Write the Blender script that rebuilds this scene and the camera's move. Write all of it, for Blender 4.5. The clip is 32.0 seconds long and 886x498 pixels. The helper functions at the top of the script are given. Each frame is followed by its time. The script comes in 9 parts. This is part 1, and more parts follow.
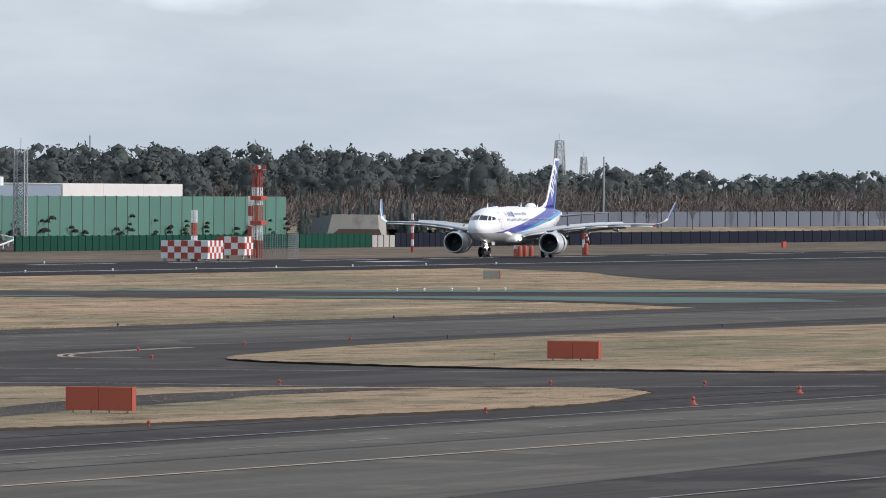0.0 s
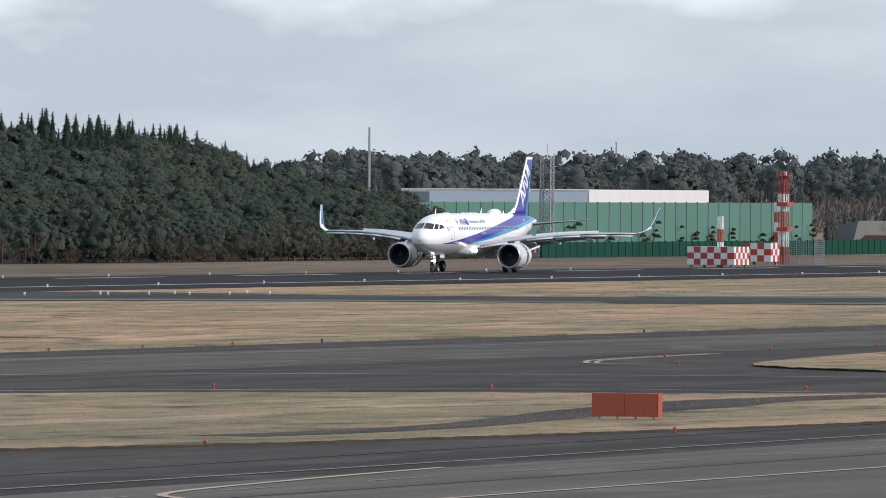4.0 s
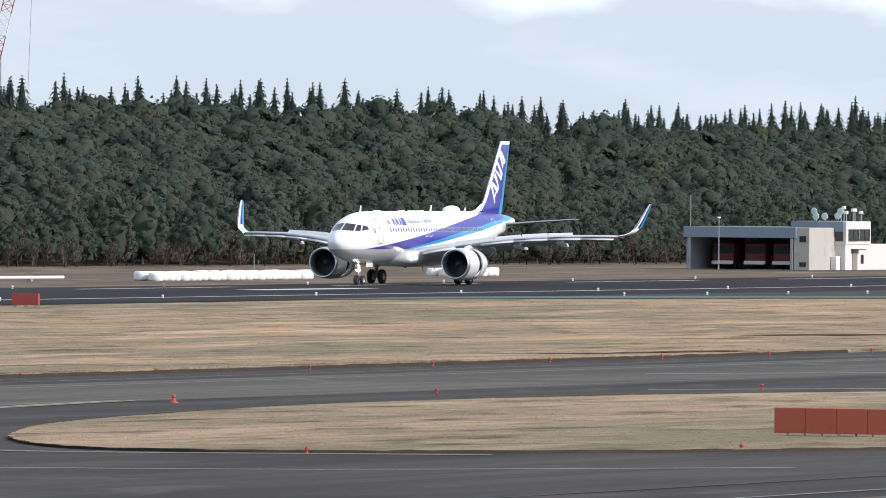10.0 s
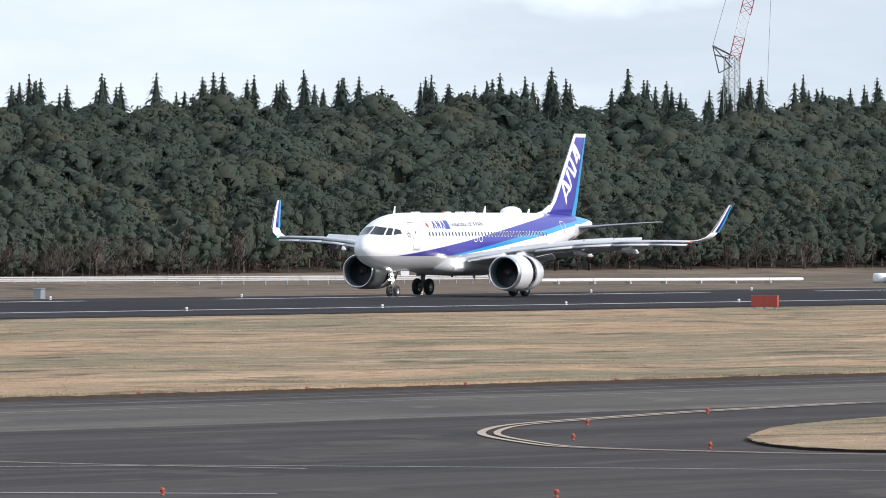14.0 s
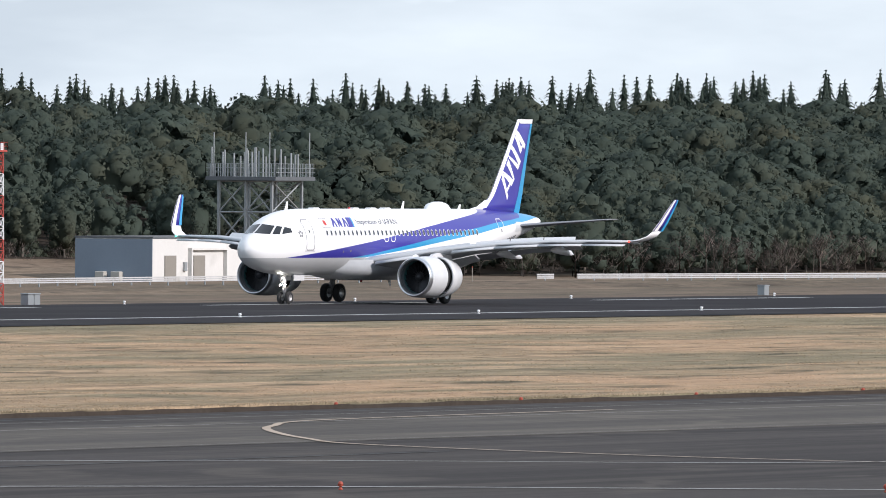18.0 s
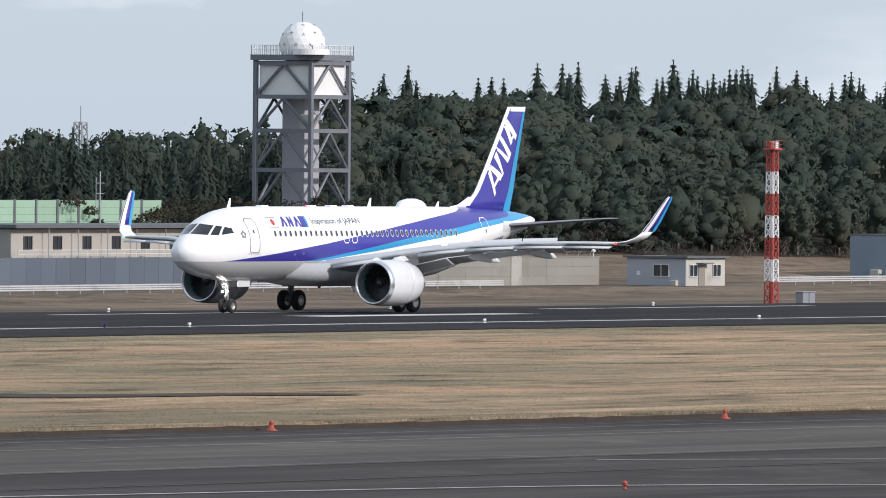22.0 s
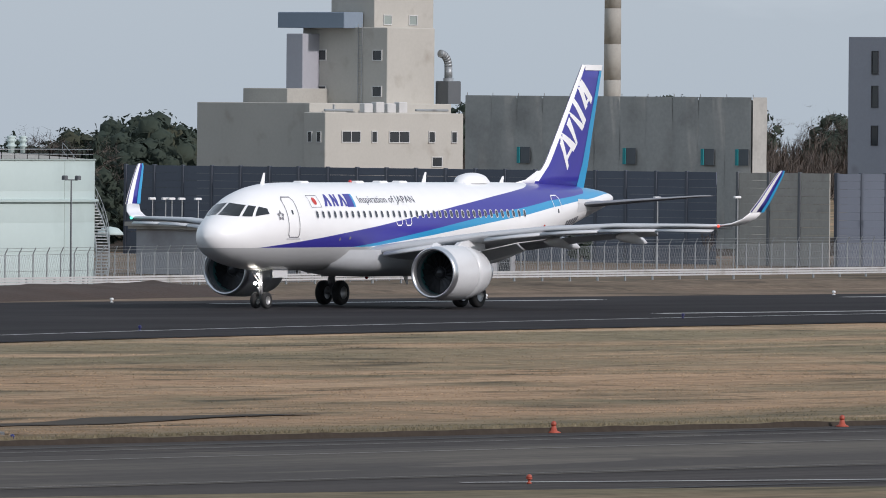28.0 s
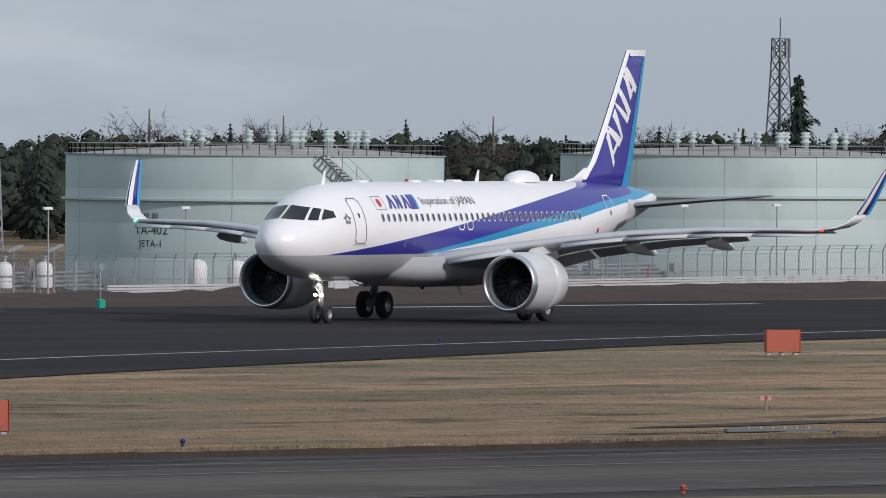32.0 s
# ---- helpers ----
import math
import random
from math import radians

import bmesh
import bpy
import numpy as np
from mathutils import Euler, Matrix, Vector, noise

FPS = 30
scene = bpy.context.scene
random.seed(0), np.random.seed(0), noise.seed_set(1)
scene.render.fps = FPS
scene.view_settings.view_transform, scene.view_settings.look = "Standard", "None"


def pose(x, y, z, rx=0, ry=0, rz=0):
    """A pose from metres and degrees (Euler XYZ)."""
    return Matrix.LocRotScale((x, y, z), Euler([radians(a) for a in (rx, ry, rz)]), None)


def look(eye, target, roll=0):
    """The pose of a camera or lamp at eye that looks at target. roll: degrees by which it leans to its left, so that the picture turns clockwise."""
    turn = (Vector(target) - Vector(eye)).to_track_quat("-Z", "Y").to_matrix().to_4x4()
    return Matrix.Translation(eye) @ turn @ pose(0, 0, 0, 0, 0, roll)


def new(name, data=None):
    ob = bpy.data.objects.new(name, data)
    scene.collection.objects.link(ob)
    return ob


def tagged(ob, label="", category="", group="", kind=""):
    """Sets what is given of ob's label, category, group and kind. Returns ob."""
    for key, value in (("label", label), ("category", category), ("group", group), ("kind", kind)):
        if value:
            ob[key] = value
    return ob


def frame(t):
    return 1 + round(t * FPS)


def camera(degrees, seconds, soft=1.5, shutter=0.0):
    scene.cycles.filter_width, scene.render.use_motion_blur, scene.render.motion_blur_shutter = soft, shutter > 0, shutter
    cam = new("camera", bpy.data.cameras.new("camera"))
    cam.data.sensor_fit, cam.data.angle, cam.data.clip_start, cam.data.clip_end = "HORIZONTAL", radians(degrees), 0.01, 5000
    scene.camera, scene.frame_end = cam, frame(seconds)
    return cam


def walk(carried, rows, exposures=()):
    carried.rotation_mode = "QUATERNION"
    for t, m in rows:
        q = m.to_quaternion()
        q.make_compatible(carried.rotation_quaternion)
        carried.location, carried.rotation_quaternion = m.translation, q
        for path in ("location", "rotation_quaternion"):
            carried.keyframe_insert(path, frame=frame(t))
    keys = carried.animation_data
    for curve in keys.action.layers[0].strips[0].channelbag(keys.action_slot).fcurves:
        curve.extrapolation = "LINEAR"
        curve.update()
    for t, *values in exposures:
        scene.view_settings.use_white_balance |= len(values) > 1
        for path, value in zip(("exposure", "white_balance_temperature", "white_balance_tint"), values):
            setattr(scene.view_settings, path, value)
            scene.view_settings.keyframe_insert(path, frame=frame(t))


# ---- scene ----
cam = camera(4.1257, 32.0, soft=0.95)
# seconds, heading, pitch in degrees; the tripod stands still at EYE and leans a little
EYE, LEAN = (0.0, 0.0, 9.41), -0.493
PAN = [(0.0, -74.3766, -0.3382), (0.5, -74.0744, -0.3359), (1.0, -73.7873, -0.3319), (1.5, -73.4658, -0.3282), (2.0, -73.1568, -0.3216),
       (2.5, -72.8451, -0.3197), (3.2, -72.42, -0.323), (3.9, -71.99, -0.329), (4.5, -71.5964, -0.3344), (5.0, -71.2571, -0.3373), (5.5, -70.8866, -0.3378),
       (6.0, -70.6325, -0.3418), (6.5, -70.3004, -0.349), (7.0, -69.9514, -0.348), (7.5, -69.5837, -0.3512), (8.0, -69.1962, -0.3547),
       (8.5, -68.798, -0.3631), (9.0, -68.3936, -0.3706), (9.5, -68.023, -0.3729), (10.0, -67.6387, -0.3771), (10.5, -67.2337, -0.3813),
       (11.0, -66.818, -0.3796), (11.5, -66.4008, -0.3842), (12.0, -65.9651, -0.3889), (12.5, -65.492, -0.3844), (13.0, -65.0187, -0.3886),
       (13.5, -64.5752, -0.3924), (14.0, -64.1962, -0.3985), (14.5, -63.8199, -0.4037), (15.0, -63.3947, -0.407), (15.5, -62.9473, -0.4098),
       (16.2, -62.33, -0.418), (16.9, -61.71, -0.429), (17.5, -61.1866, -0.4383), (18.0, -60.8249, -0.4444), (18.5, -60.4599, -0.4355), (19.0, -59.9964, -0.4403),
       (19.5, -59.5316, -0.4404), (20.0, -59.0923, -0.4472), (20.5, -58.5993, -0.4595), (21.0, -58.1226, -0.4597), (21.5, -57.6514, -0.4799),
       (22.0, -57.216, -0.4837), (22.5, -56.7525, -0.4915), (23.0, -56.1959, -0.4965), (23.5, -55.6961, -0.5145), (24.0, -55.2002, -0.5414),
       (24.5, -54.7387, -0.5767), (25.0, -54.2074, -0.5911), (25.5, -53.6575, -0.5998), (26.0, -53.0586, -0.6131), (26.5, -52.5064, -0.6238),
       (27.2, -51.77, -0.637), (27.9, -51.03, -0.649), (28.5, -50.3859, -0.6569), (29.0, -49.8364, -0.659), (29.5, -49.3205, -0.6674), (30.0, -48.7985, -0.6724),
       (30.5, -48.3471, -0.6723), (31.0, -48.0045, -0.6834), (31.5, -47.5701, -0.6931), (32.0, -47.0945, -0.6972)]
EXPO = [(0.0, 0.17), (5.0, 0.17), (8.0, 0.43), (11.0, 0.55), (15.0, 0.55), (19.0, 0.40), (22.0, 0.29), (24.0, 0.09), (27.0, -0.05), (30.0, -0.12), (32.0, -0.26)]
walk(cam, [(t, pose(*EYE, 90 + p, LEAN, y)) for t, y, p in PAN], exposures=EXPO)

# ---- light ----
SUN_AZ, SUN_EL = -90.0, 27.0        # degrees: azimuth from +x towards +y, height
world = bpy.data.worlds.new("sky")
scene.world = world
world.use_nodes = True
wn, wl = world.node_tree.nodes, world.node_tree.links
sky = wn.new("ShaderNodeTexSky")
sky.sky_type, sky.sun_disc = "NISHITA", False
sky.sun_elevation, sky.sun_rotation = radians(SUN_EL), radians(90 - SUN_AZ)
sky.air_density, sky.dust_density, sky.ozone_density = 1.0, 1.2, 1.5
tc = wn.new("ShaderNodeTexCoord")
mp = wn.new("ShaderNodeMapping")
mp.inputs["Scale"].default_value = (11, 11, 46)
wl.new(tc.outputs["Generated"], mp.inputs["Vector"])
cl = wn.new("ShaderNodeTexNoise")
cl.inputs["Scale"].default_value, cl.inputs["Detail"].default_value, cl.inputs["Roughness"].default_value = 1.0, 6.0, 0.55
wl.new(mp.outputs[0], cl.inputs["Vector"])
cr = wn.new("ShaderNodeValToRGB")
cr.color_ramp.elements[0].position, cr.color_ramp.elements[1].position = 0.47, 1.05
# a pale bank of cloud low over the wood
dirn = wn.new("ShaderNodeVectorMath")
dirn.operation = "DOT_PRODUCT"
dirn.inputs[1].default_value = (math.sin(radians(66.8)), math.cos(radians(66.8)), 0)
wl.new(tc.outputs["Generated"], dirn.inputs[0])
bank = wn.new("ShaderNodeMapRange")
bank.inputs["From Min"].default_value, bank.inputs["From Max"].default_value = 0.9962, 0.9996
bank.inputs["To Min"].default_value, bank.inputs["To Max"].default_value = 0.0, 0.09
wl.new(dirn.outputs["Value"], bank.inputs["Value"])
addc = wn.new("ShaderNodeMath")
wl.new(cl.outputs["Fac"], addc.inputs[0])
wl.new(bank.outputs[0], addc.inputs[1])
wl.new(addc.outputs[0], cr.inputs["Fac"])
grey = wn.new("ShaderNodeMix")
grey.data_type = "RGBA"
grey.inputs["Factor"].default_value = 0.75
grey.inputs["B"].default_value = (6.05, 7.0, 8.3, 1)
wl.new(sky.outputs[0], grey.inputs["A"])
mixc = wn.new("ShaderNodeMix")
mixc.data_type = "RGBA"
mixc.inputs["B"].default_value = (9.9, 10.7, 11.4, 1)
# small bright clouds higher up, beyond the green barrier
mp2 = wn.new("ShaderNodeMapping")
mp2.inputs["Scale"].default_value = (62, 62, 150)
wl.new(tc.outputs["Generated"], mp2.inputs["Vector"])
cl2 = wn.new("ShaderNodeTexNoise")
cl2.inputs["Scale"].default_value, cl2.inputs["Detail"].default_value, cl2.inputs["Roughness"].default_value = 1.0, 4.0, 0.5
wl.new(mp2.outputs[0], cl2.inputs["Vector"])
sep = wn.new("ShaderNodeSeparateXYZ")
wl.new(tc.outputs["Generated"], sep.inputs[0])
up = wn.new("ShaderNodeMapRange")
up.inputs["From Min"].default_value, up.inputs["From Max"].default_value = 0.0095, 0.0145
up.inputs["To Min"].default_value, up.inputs["To Max"].default_value = -0.15, 0.16
wl.new(sep.outputs["Z"], up.inputs["Value"])
add2 = wn.new("ShaderNodeMath")
wl.new(cl2.outputs["Fac"], add2.inputs[0])
over = wn.new("ShaderNodeMapRange")
over.inputs["From Min"].default_value, over.inputs["From Max"].default_value = 0.02, 0.06
over.inputs["To Min"].default_value, over.inputs["To Max"].default_value = 0.0, -0.35
wl.new(sep.outputs["Z"], over.inputs["Value"])
both = wn.new("ShaderNodeMath")
wl.new(up.outputs[0], both.inputs[0])
wl.new(over.outputs[0], both.inputs[1])
wl.new(both.outputs[0], add2.inputs[1])
cr2 = wn.new("ShaderNodeValToRGB")
cr2.color_ramp.elements[0].position, cr2.color_ramp.elements[1].position = 0.57, 1.0
wl.new(add2.outputs[0], cr2.inputs["Fac"])
mx2 = wn.new("ShaderNodeMath")
mx2.operation = "MAXIMUM"
wl.new(cr.outputs["Color"], mx2.inputs[0])
wl.new(cr2.outputs["Color"], mx2.inputs[1])
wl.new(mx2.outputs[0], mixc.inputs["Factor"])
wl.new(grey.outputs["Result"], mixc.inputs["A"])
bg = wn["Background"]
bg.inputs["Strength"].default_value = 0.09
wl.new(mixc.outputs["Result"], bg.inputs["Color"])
sun = new("sun", bpy.data.lights.new("sun", "SUN"))
sun.data.energy, sun.data.angle, sun.data.color = 2.7, radians(3.0), (1.0, 0.922, 0.918)
_e, _a = radians(SUN_EL), radians(SUN_AZ)
sun.matrix_basis = look((500, 0, 300), (500 - math.cos(_e) * math.cos(_a), -math.cos(_e) * math.sin(_a), 300 - math.sin(_e)))


# ---- materials ----
def mat(name, col, rough=0.7, metal=0.0, var=0.12, scale=1.5, bump=0.0, bscale=20.0, fine=0.06, fscale=30.0, stretch=(1, 1, 1), rand=0.0, stain=None, stain_scale=0.3, stain_at=0.55, spec=0.5, island=0.0):
    """A surface: base colour varied at two scales, optional stains of another colour, fine relief."""
    m = bpy.data.materials.new(name)
    m.use_nodes = True
    n, l = m.node_tree.nodes, m.node_tree.links
    b = n["Principled BSDF"]
    b.inputs["Roughness"].default_value, b.inputs["Metallic"].default_value = rough, metal
    b.inputs["Specular IOR Level"].default_value = spec
    t = n.new("ShaderNodeTexCoord")
    mpn = n.new("ShaderNodeMapping")
    mpn.inputs["Scale"].default_value = stretch
    l.new(t.outputs["Object"], mpn.inputs["Vector"])

    def noise_node(sc, det):
        q = n.new("ShaderNodeTexNoise")
        q.inputs["Scale"].default_value, q.inputs["Detail"].default_value = sc, det
        l.new(mpn.outputs[0], q.inputs["Vector"])
        return q.outputs["Fac"]

    def math_node(op, a, bb):
        q = n.new("ShaderNodeMath")
        q.operation = op
        for i, v in enumerate((a, bb)):
            if isinstance(v, (int, float)):
                q.inputs[i].default_value = v
            else:
                l.new(v, q.inputs[i])
        return q.outputs[0]

    f = math_node("MULTIPLY_ADD", noise_node(scale, 5.0), 2 * var)
    f.node.inputs[2].default_value = 1.0 - var
    g = math_node("MULTIPLY_ADD", noise_node(fscale, 3.0), 2 * fine)
    g.node.inputs[2].default_value = 1.0 - fine
    f = math_node("MULTIPLY", f, g)
    if rand:
        o = n.new("ShaderNodeObjectInfo")
        h = math_node("MULTIPLY_ADD", o.outputs["Random"], 2 * rand)
        h.node.inputs[2].default_value = 1.0 - rand
        f = math_node("MULTIPLY", f, h)
    if island:
        o = n.new("ShaderNodeNewGeometry")
        h = math_node("MULTIPLY_ADD", o.outputs["Random Per Island"], 2 * island)
        h.node.inputs[2].default_value = 1.0 - island
        f = math_node("MULTIPLY", f, h)
    base = n.new("ShaderNodeRGB")
    base.outputs[0].default_value = (*col, 1)
    c = base.outputs[0]
    if stain:
        r = n.new("ShaderNodeValToRGB")
        r.color_ramp.elements[0].position, r.color_ramp.elements[1].position = stain_at, min(stain_at + 0.18, 1)
        l.new(noise_node(stain_scale, 6.0), r.inputs["Fac"])
        mx = n.new("ShaderNodeMix")
        mx.data_type = "RGBA"
        l.new(r.outputs["Color"], mx.inputs["Factor"])
        l.new(c, mx.inputs["A"])
        mx.inputs["B"].default_value = (*stain, 1)
        c = mx.outputs["Result"]
    v = n.new("ShaderNodeVectorMath")
    v.operation = "SCALE"
    l.new(c, v.inputs[0])
    l.new(f, v.inputs["Scale"])
    l.new(v.outputs[0], b.inputs["Base Color"])
    if bump:
        bp = n.new("ShaderNodeBump")
        bp.inputs["Strength"].default_value, bp.inputs["Distance"].default_value = bump, 0.05
        l.new(noise_node(bscale, 5.0), bp.inputs["Height"])
        l.new(bp.outputs[0], b.inputs["Normal"])
    return m


def glow(name, col, strength):
    m = bpy.data.materials.new(name)
    m.use_nodes = True
    b = m.node_tree.nodes["Principled BSDF"]
    b.inputs["Base Color"].default_value = (*col, 1)
    b.inputs["Emission Color"].default_value = (*col, 1)
    b.inputs["Emission Strength"].default_value = strength
    return m


# ---- mesh tools ----
class Geo:
    """Vertices and faces gathered from simple solids."""

    def __init__(self):
        self.v, self.f = [], []

    def add(self, vs, fs):
        k = len(self.v)
        self.v += [tuple(p) for p in vs]
        self.f += [tuple(i + k for i in f) for f in fs]
        return self

    def box(self, x0, x1, y0, y1, z0, z1):
        return self.add([(x0, y0, z0), (x1, y0, z0), (x1, y1, z0), (x0, y1, z0), (x0, y0, z1), (x1, y0, z1), (x1, y1, z1), (x0, y1, z1)],
                        [(3, 2, 1, 0), (4, 5, 6, 7), (0, 1, 5, 4), (1, 2, 6, 5), (2, 3, 7, 6), (3, 0, 4, 7)])

    def cbox(self, x0, x1, y0, y1, z0, z1, c=0.02):
        """A box with chamfered vertical edges and top."""
        a = [(x0 + c, y0), (x1 - c, y0), (x1, y0 + c), (x1, y1 - c), (x1 - c, y1), (x0 + c, y1), (x0, y1 - c), (x0, y0 + c)]
        mx, my = (x0 + x1) / 2, (y0 + y1) / 2
        ins = [(mx + (x - mx) * (1 - 2 * c / (x1 - x0)), my + (y - my) * (1 - 2 * c / (y1 - y0))) for x, y in a]
        vs = [(x, y, z0) for x, y in a] + [(x, y, z1 - c) for x, y in a] + [(x, y, z1) for x, y in ins]
        fs = [tuple(reversed(range(8))), tuple(range(16, 24))]
        for k in (0, 8):
            fs += [(k + i, k + (i + 1) % 8, k + 8 + (i + 1) % 8, k + 8 + i) for i in range(8)]
        return self.add(vs, fs)

    def rod(self, p, q, r0, r1=None, n=8):
        """A round bar from p to q."""
        r1 = r0 if r1 is None else r1
        p, q = Vector(p), Vector(q)
        w = (q - p).normalized()
        u = w.orthogonal().normalized()
        t = w.cross(u)
        vs = [p + r0 * (math.cos(a) * u + math.sin(a) * t) for a in (2 * math.pi * i / n for i in range(n))]
        vs += [q + r1 * (math.cos(a) * u + math.sin(a) * t) for a in (2 * math.pi * i / n for i in range(n))]
        return self.add(vs, [(i, (i + 1) % n, n + (i + 1) % n, n + i) for i in range(n)] + [tuple(reversed(range(n))), tuple(range(n, 2 * n))])

    def lathe(self, prof, n=24, axis="z", at=(0, 0, 0), caps=True):
        """Turns (radius, height) pairs about an axis."""
        vs, fs = [], []
        for r, h in prof:
            for i in range(n):
                a = 2 * math.pi * i / n
                c, s = r * math.cos(a), r * math.sin(a)
                p = (c, s, h) if axis == "z" else ((h, c, s) if axis == "x" else (s, h, c))
                vs.append((p[0] + at[0], p[1] + at[1], p[2] + at[2]))
        for k in range(len(prof) - 1):
            fs += [(k * n + i, k * n + (i + 1) % n, (k + 1) * n + (i + 1) % n, (k + 1) * n + i) for i in range(n)]
        if caps:
            fs += [tuple(reversed(range(n))), tuple(range((len(prof) - 1) * n, len(prof) * n))]
        return self.add(vs, fs)

    def slab(self, pts, z0, z1):
        """A flat polygon with thickness."""
        n = len(pts)
        vs = [(x, y, z0) for x, y in pts] + [(x, y, z1) for x, y in pts]
        return self.add(vs, [tuple(reversed(range(n))), tuple(range(n, 2 * n))] + [(i, (i + 1) % n, n + (i + 1) % n, n + i) for i in range(n)])

    def mesh(self, name, smooth=False):
        me = bpy.data.meshes.new(name)
        me.from_pydata(self.v, [], self.f)
        me.update()
        if smooth:
            me.shade_smooth()
        return me


def part(name, geo, material, parent=None, label="", smooth=False, at=None):
    """One mesh object, under a thing or a part."""
    me = geo if isinstance(geo, bpy.types.Mesh) else geo.mesh(name, smooth)
    if material and not me.materials:
        me.materials.append(material)
    ob = new(name, me)
    ob.parent = parent
    if at is not None:
        ob.matrix_basis = at if isinstance(at, Matrix) else Matrix.Translation(at)
    return tagged(ob, label)


def thing(name, label, category, x=0, y=0, z=0, rz=0, group="", kind=""):
    ob = new(name)
    ob.empty_display_size = 0.5
    ob.matrix_basis = pose(x, y, z, 0, 0, rz)
    return tagged(ob, label, category, group, kind)


BACK = -0.62     # ground beyond the runway lies lower than its crest

# ---- ground, runway, taxiways ----
def turf(name, tan, olive, dark, pale, seed, island=0.0):
    """Mown winter grass: broad olive and tan bands, streaks, fine tufts, all drawn out along the mowing."""
    m = bpy.data.materials.new(name)
    m.use_nodes = True
    n, l = m.node_tree.nodes, m.node_tree.links
    b = n["Principled BSDF"]
    b.inputs["Roughness"].default_value, b.inputs["Specular IOR Level"].default_value = 0.95, 0.08
    t = n.new("ShaderNodeTexCoord")

    def layer(sx, sy, det):
        p = n.new("ShaderNodeMapping")
        p.inputs["Scale"].default_value, p.inputs["Location"].default_value = (sx, sy, 1), (seed, seed * 1.7, 0)
        l.new(t.outputs["Object"], p.inputs["Vector"])
        q = n.new("ShaderNodeTexNoise")
        q.inputs["Scale"].default_value, q.inputs["Detail"].default_value, q.inputs["Roughness"].default_value = 1.0, det, 0.6
        l.new(p.outputs[0], q.inputs["Vector"])
        return q.outputs["Fac"]

    def mixed(fac, a, bb, lo, hi):
        r = n.new("ShaderNodeMapRange")
        r.inputs["From Min"].default_value, r.inputs["From Max"].default_value = lo, hi
        l.new(fac, r.inputs["Value"])
        q = n.new("ShaderNodeMix")
        q.data_type = "RGBA"
        l.new(r.outputs[0], q.inputs["Factor"])
        for k, v in (("A", a), ("B", bb)):
            if isinstance(v, tuple):
                q.inputs[k].default_value = (*v, 1)
            else:
                l.new(v, q.inputs[k])
        return q.outputs["Result"]

    c = mixed(layer(0.010, 0.055, 4), tan, olive, 0.42, 0.60)
    c = mixed(layer(0.018, 0.032, 4), c, olive, 0.52, 0.64)
    c = mixed(layer(0.07, 0.11, 4), c, olive, 0.50, 0.66)
    c = mixed(layer(0.030, 0.16, 3), c, pale, 0.54, 0.72)
    c = mixed(layer(0.11, 0.30, 4), c, dark, 0.53, 0.70)
    c = mixed(layer(0.5, 0.4, 3), c, dark, 0.58, 0.80)
    f = layer(7.0, 1.5, 2)
    g = layer(1.3, 0.9, 3)
    h = layer(0.05, 0.9, 2)
    k3 = None
    for src, amp in ((f, 0.8), (g, 0.9), (h, 0.7)):
        k = n.new("ShaderNodeMath")
        k.operation = "MULTIPLY_ADD"
        k.inputs[1].default_value, k.inputs[2].default_value = amp, 1.0 - amp / 2
        l.new(src, k.inputs[0])
        if k3 is None:
            k3 = k
        else:
            k4 = n.new("ShaderNodeMath")
            k4.operation = "MULTIPLY"
            l.new(k3.outputs[0], k4.inputs[0])
            l.new(k.outputs[0], k4.inputs[1])
            k3 = k4
    # the turf's colour is scaled darker towards the runway's near end
    sx = n.new("ShaderNodeSeparateXYZ")
    l.new(t.outputs["Object"], sx.inputs[0])
    dull = n.new("ShaderNodeMapRange")
    dull.inputs["From Min"].default_value, dull.inputs["From Max"].default_value, dull.inputs["To Min"].default_value = 240, 430, 0.72
    l.new(sx.outputs["X"], dull.inputs["Value"])
    k4 = n.new("ShaderNodeMath")
    k4.operation = "MULTIPLY"
    l.new(k3.outputs[0], k4.inputs[0])
    l.new(dull.outputs[0], k4.inputs[1])
    k3 = k4
    if island:
        o = n.new("ShaderNodeNewGeometry")
        k = n.new("ShaderNodeMath")
        k.operation = "MULTIPLY_ADD"
        k.inputs[1].default_value, k.inputs[2].default_value = 2 * island, 1.0 - island
        l.new(o.outputs["Random Per Island"], k.inputs[0])
        k4 = n.new("ShaderNodeMath")
        k4.operation = "MULTIPLY"
        l.new(k3.outputs[0], k4.inputs[0])
        l.new(k.outputs[0], k4.inputs[1])
        k3 = k4
    v = n.new("ShaderNodeVectorMath")
    v.operation = "SCALE"
    l.new(c, v.inputs[0])
    l.new(k3.outputs[0], v.inputs["Scale"])
    l.new(v.outputs[0], b.inputs["Base Color"])
    return m


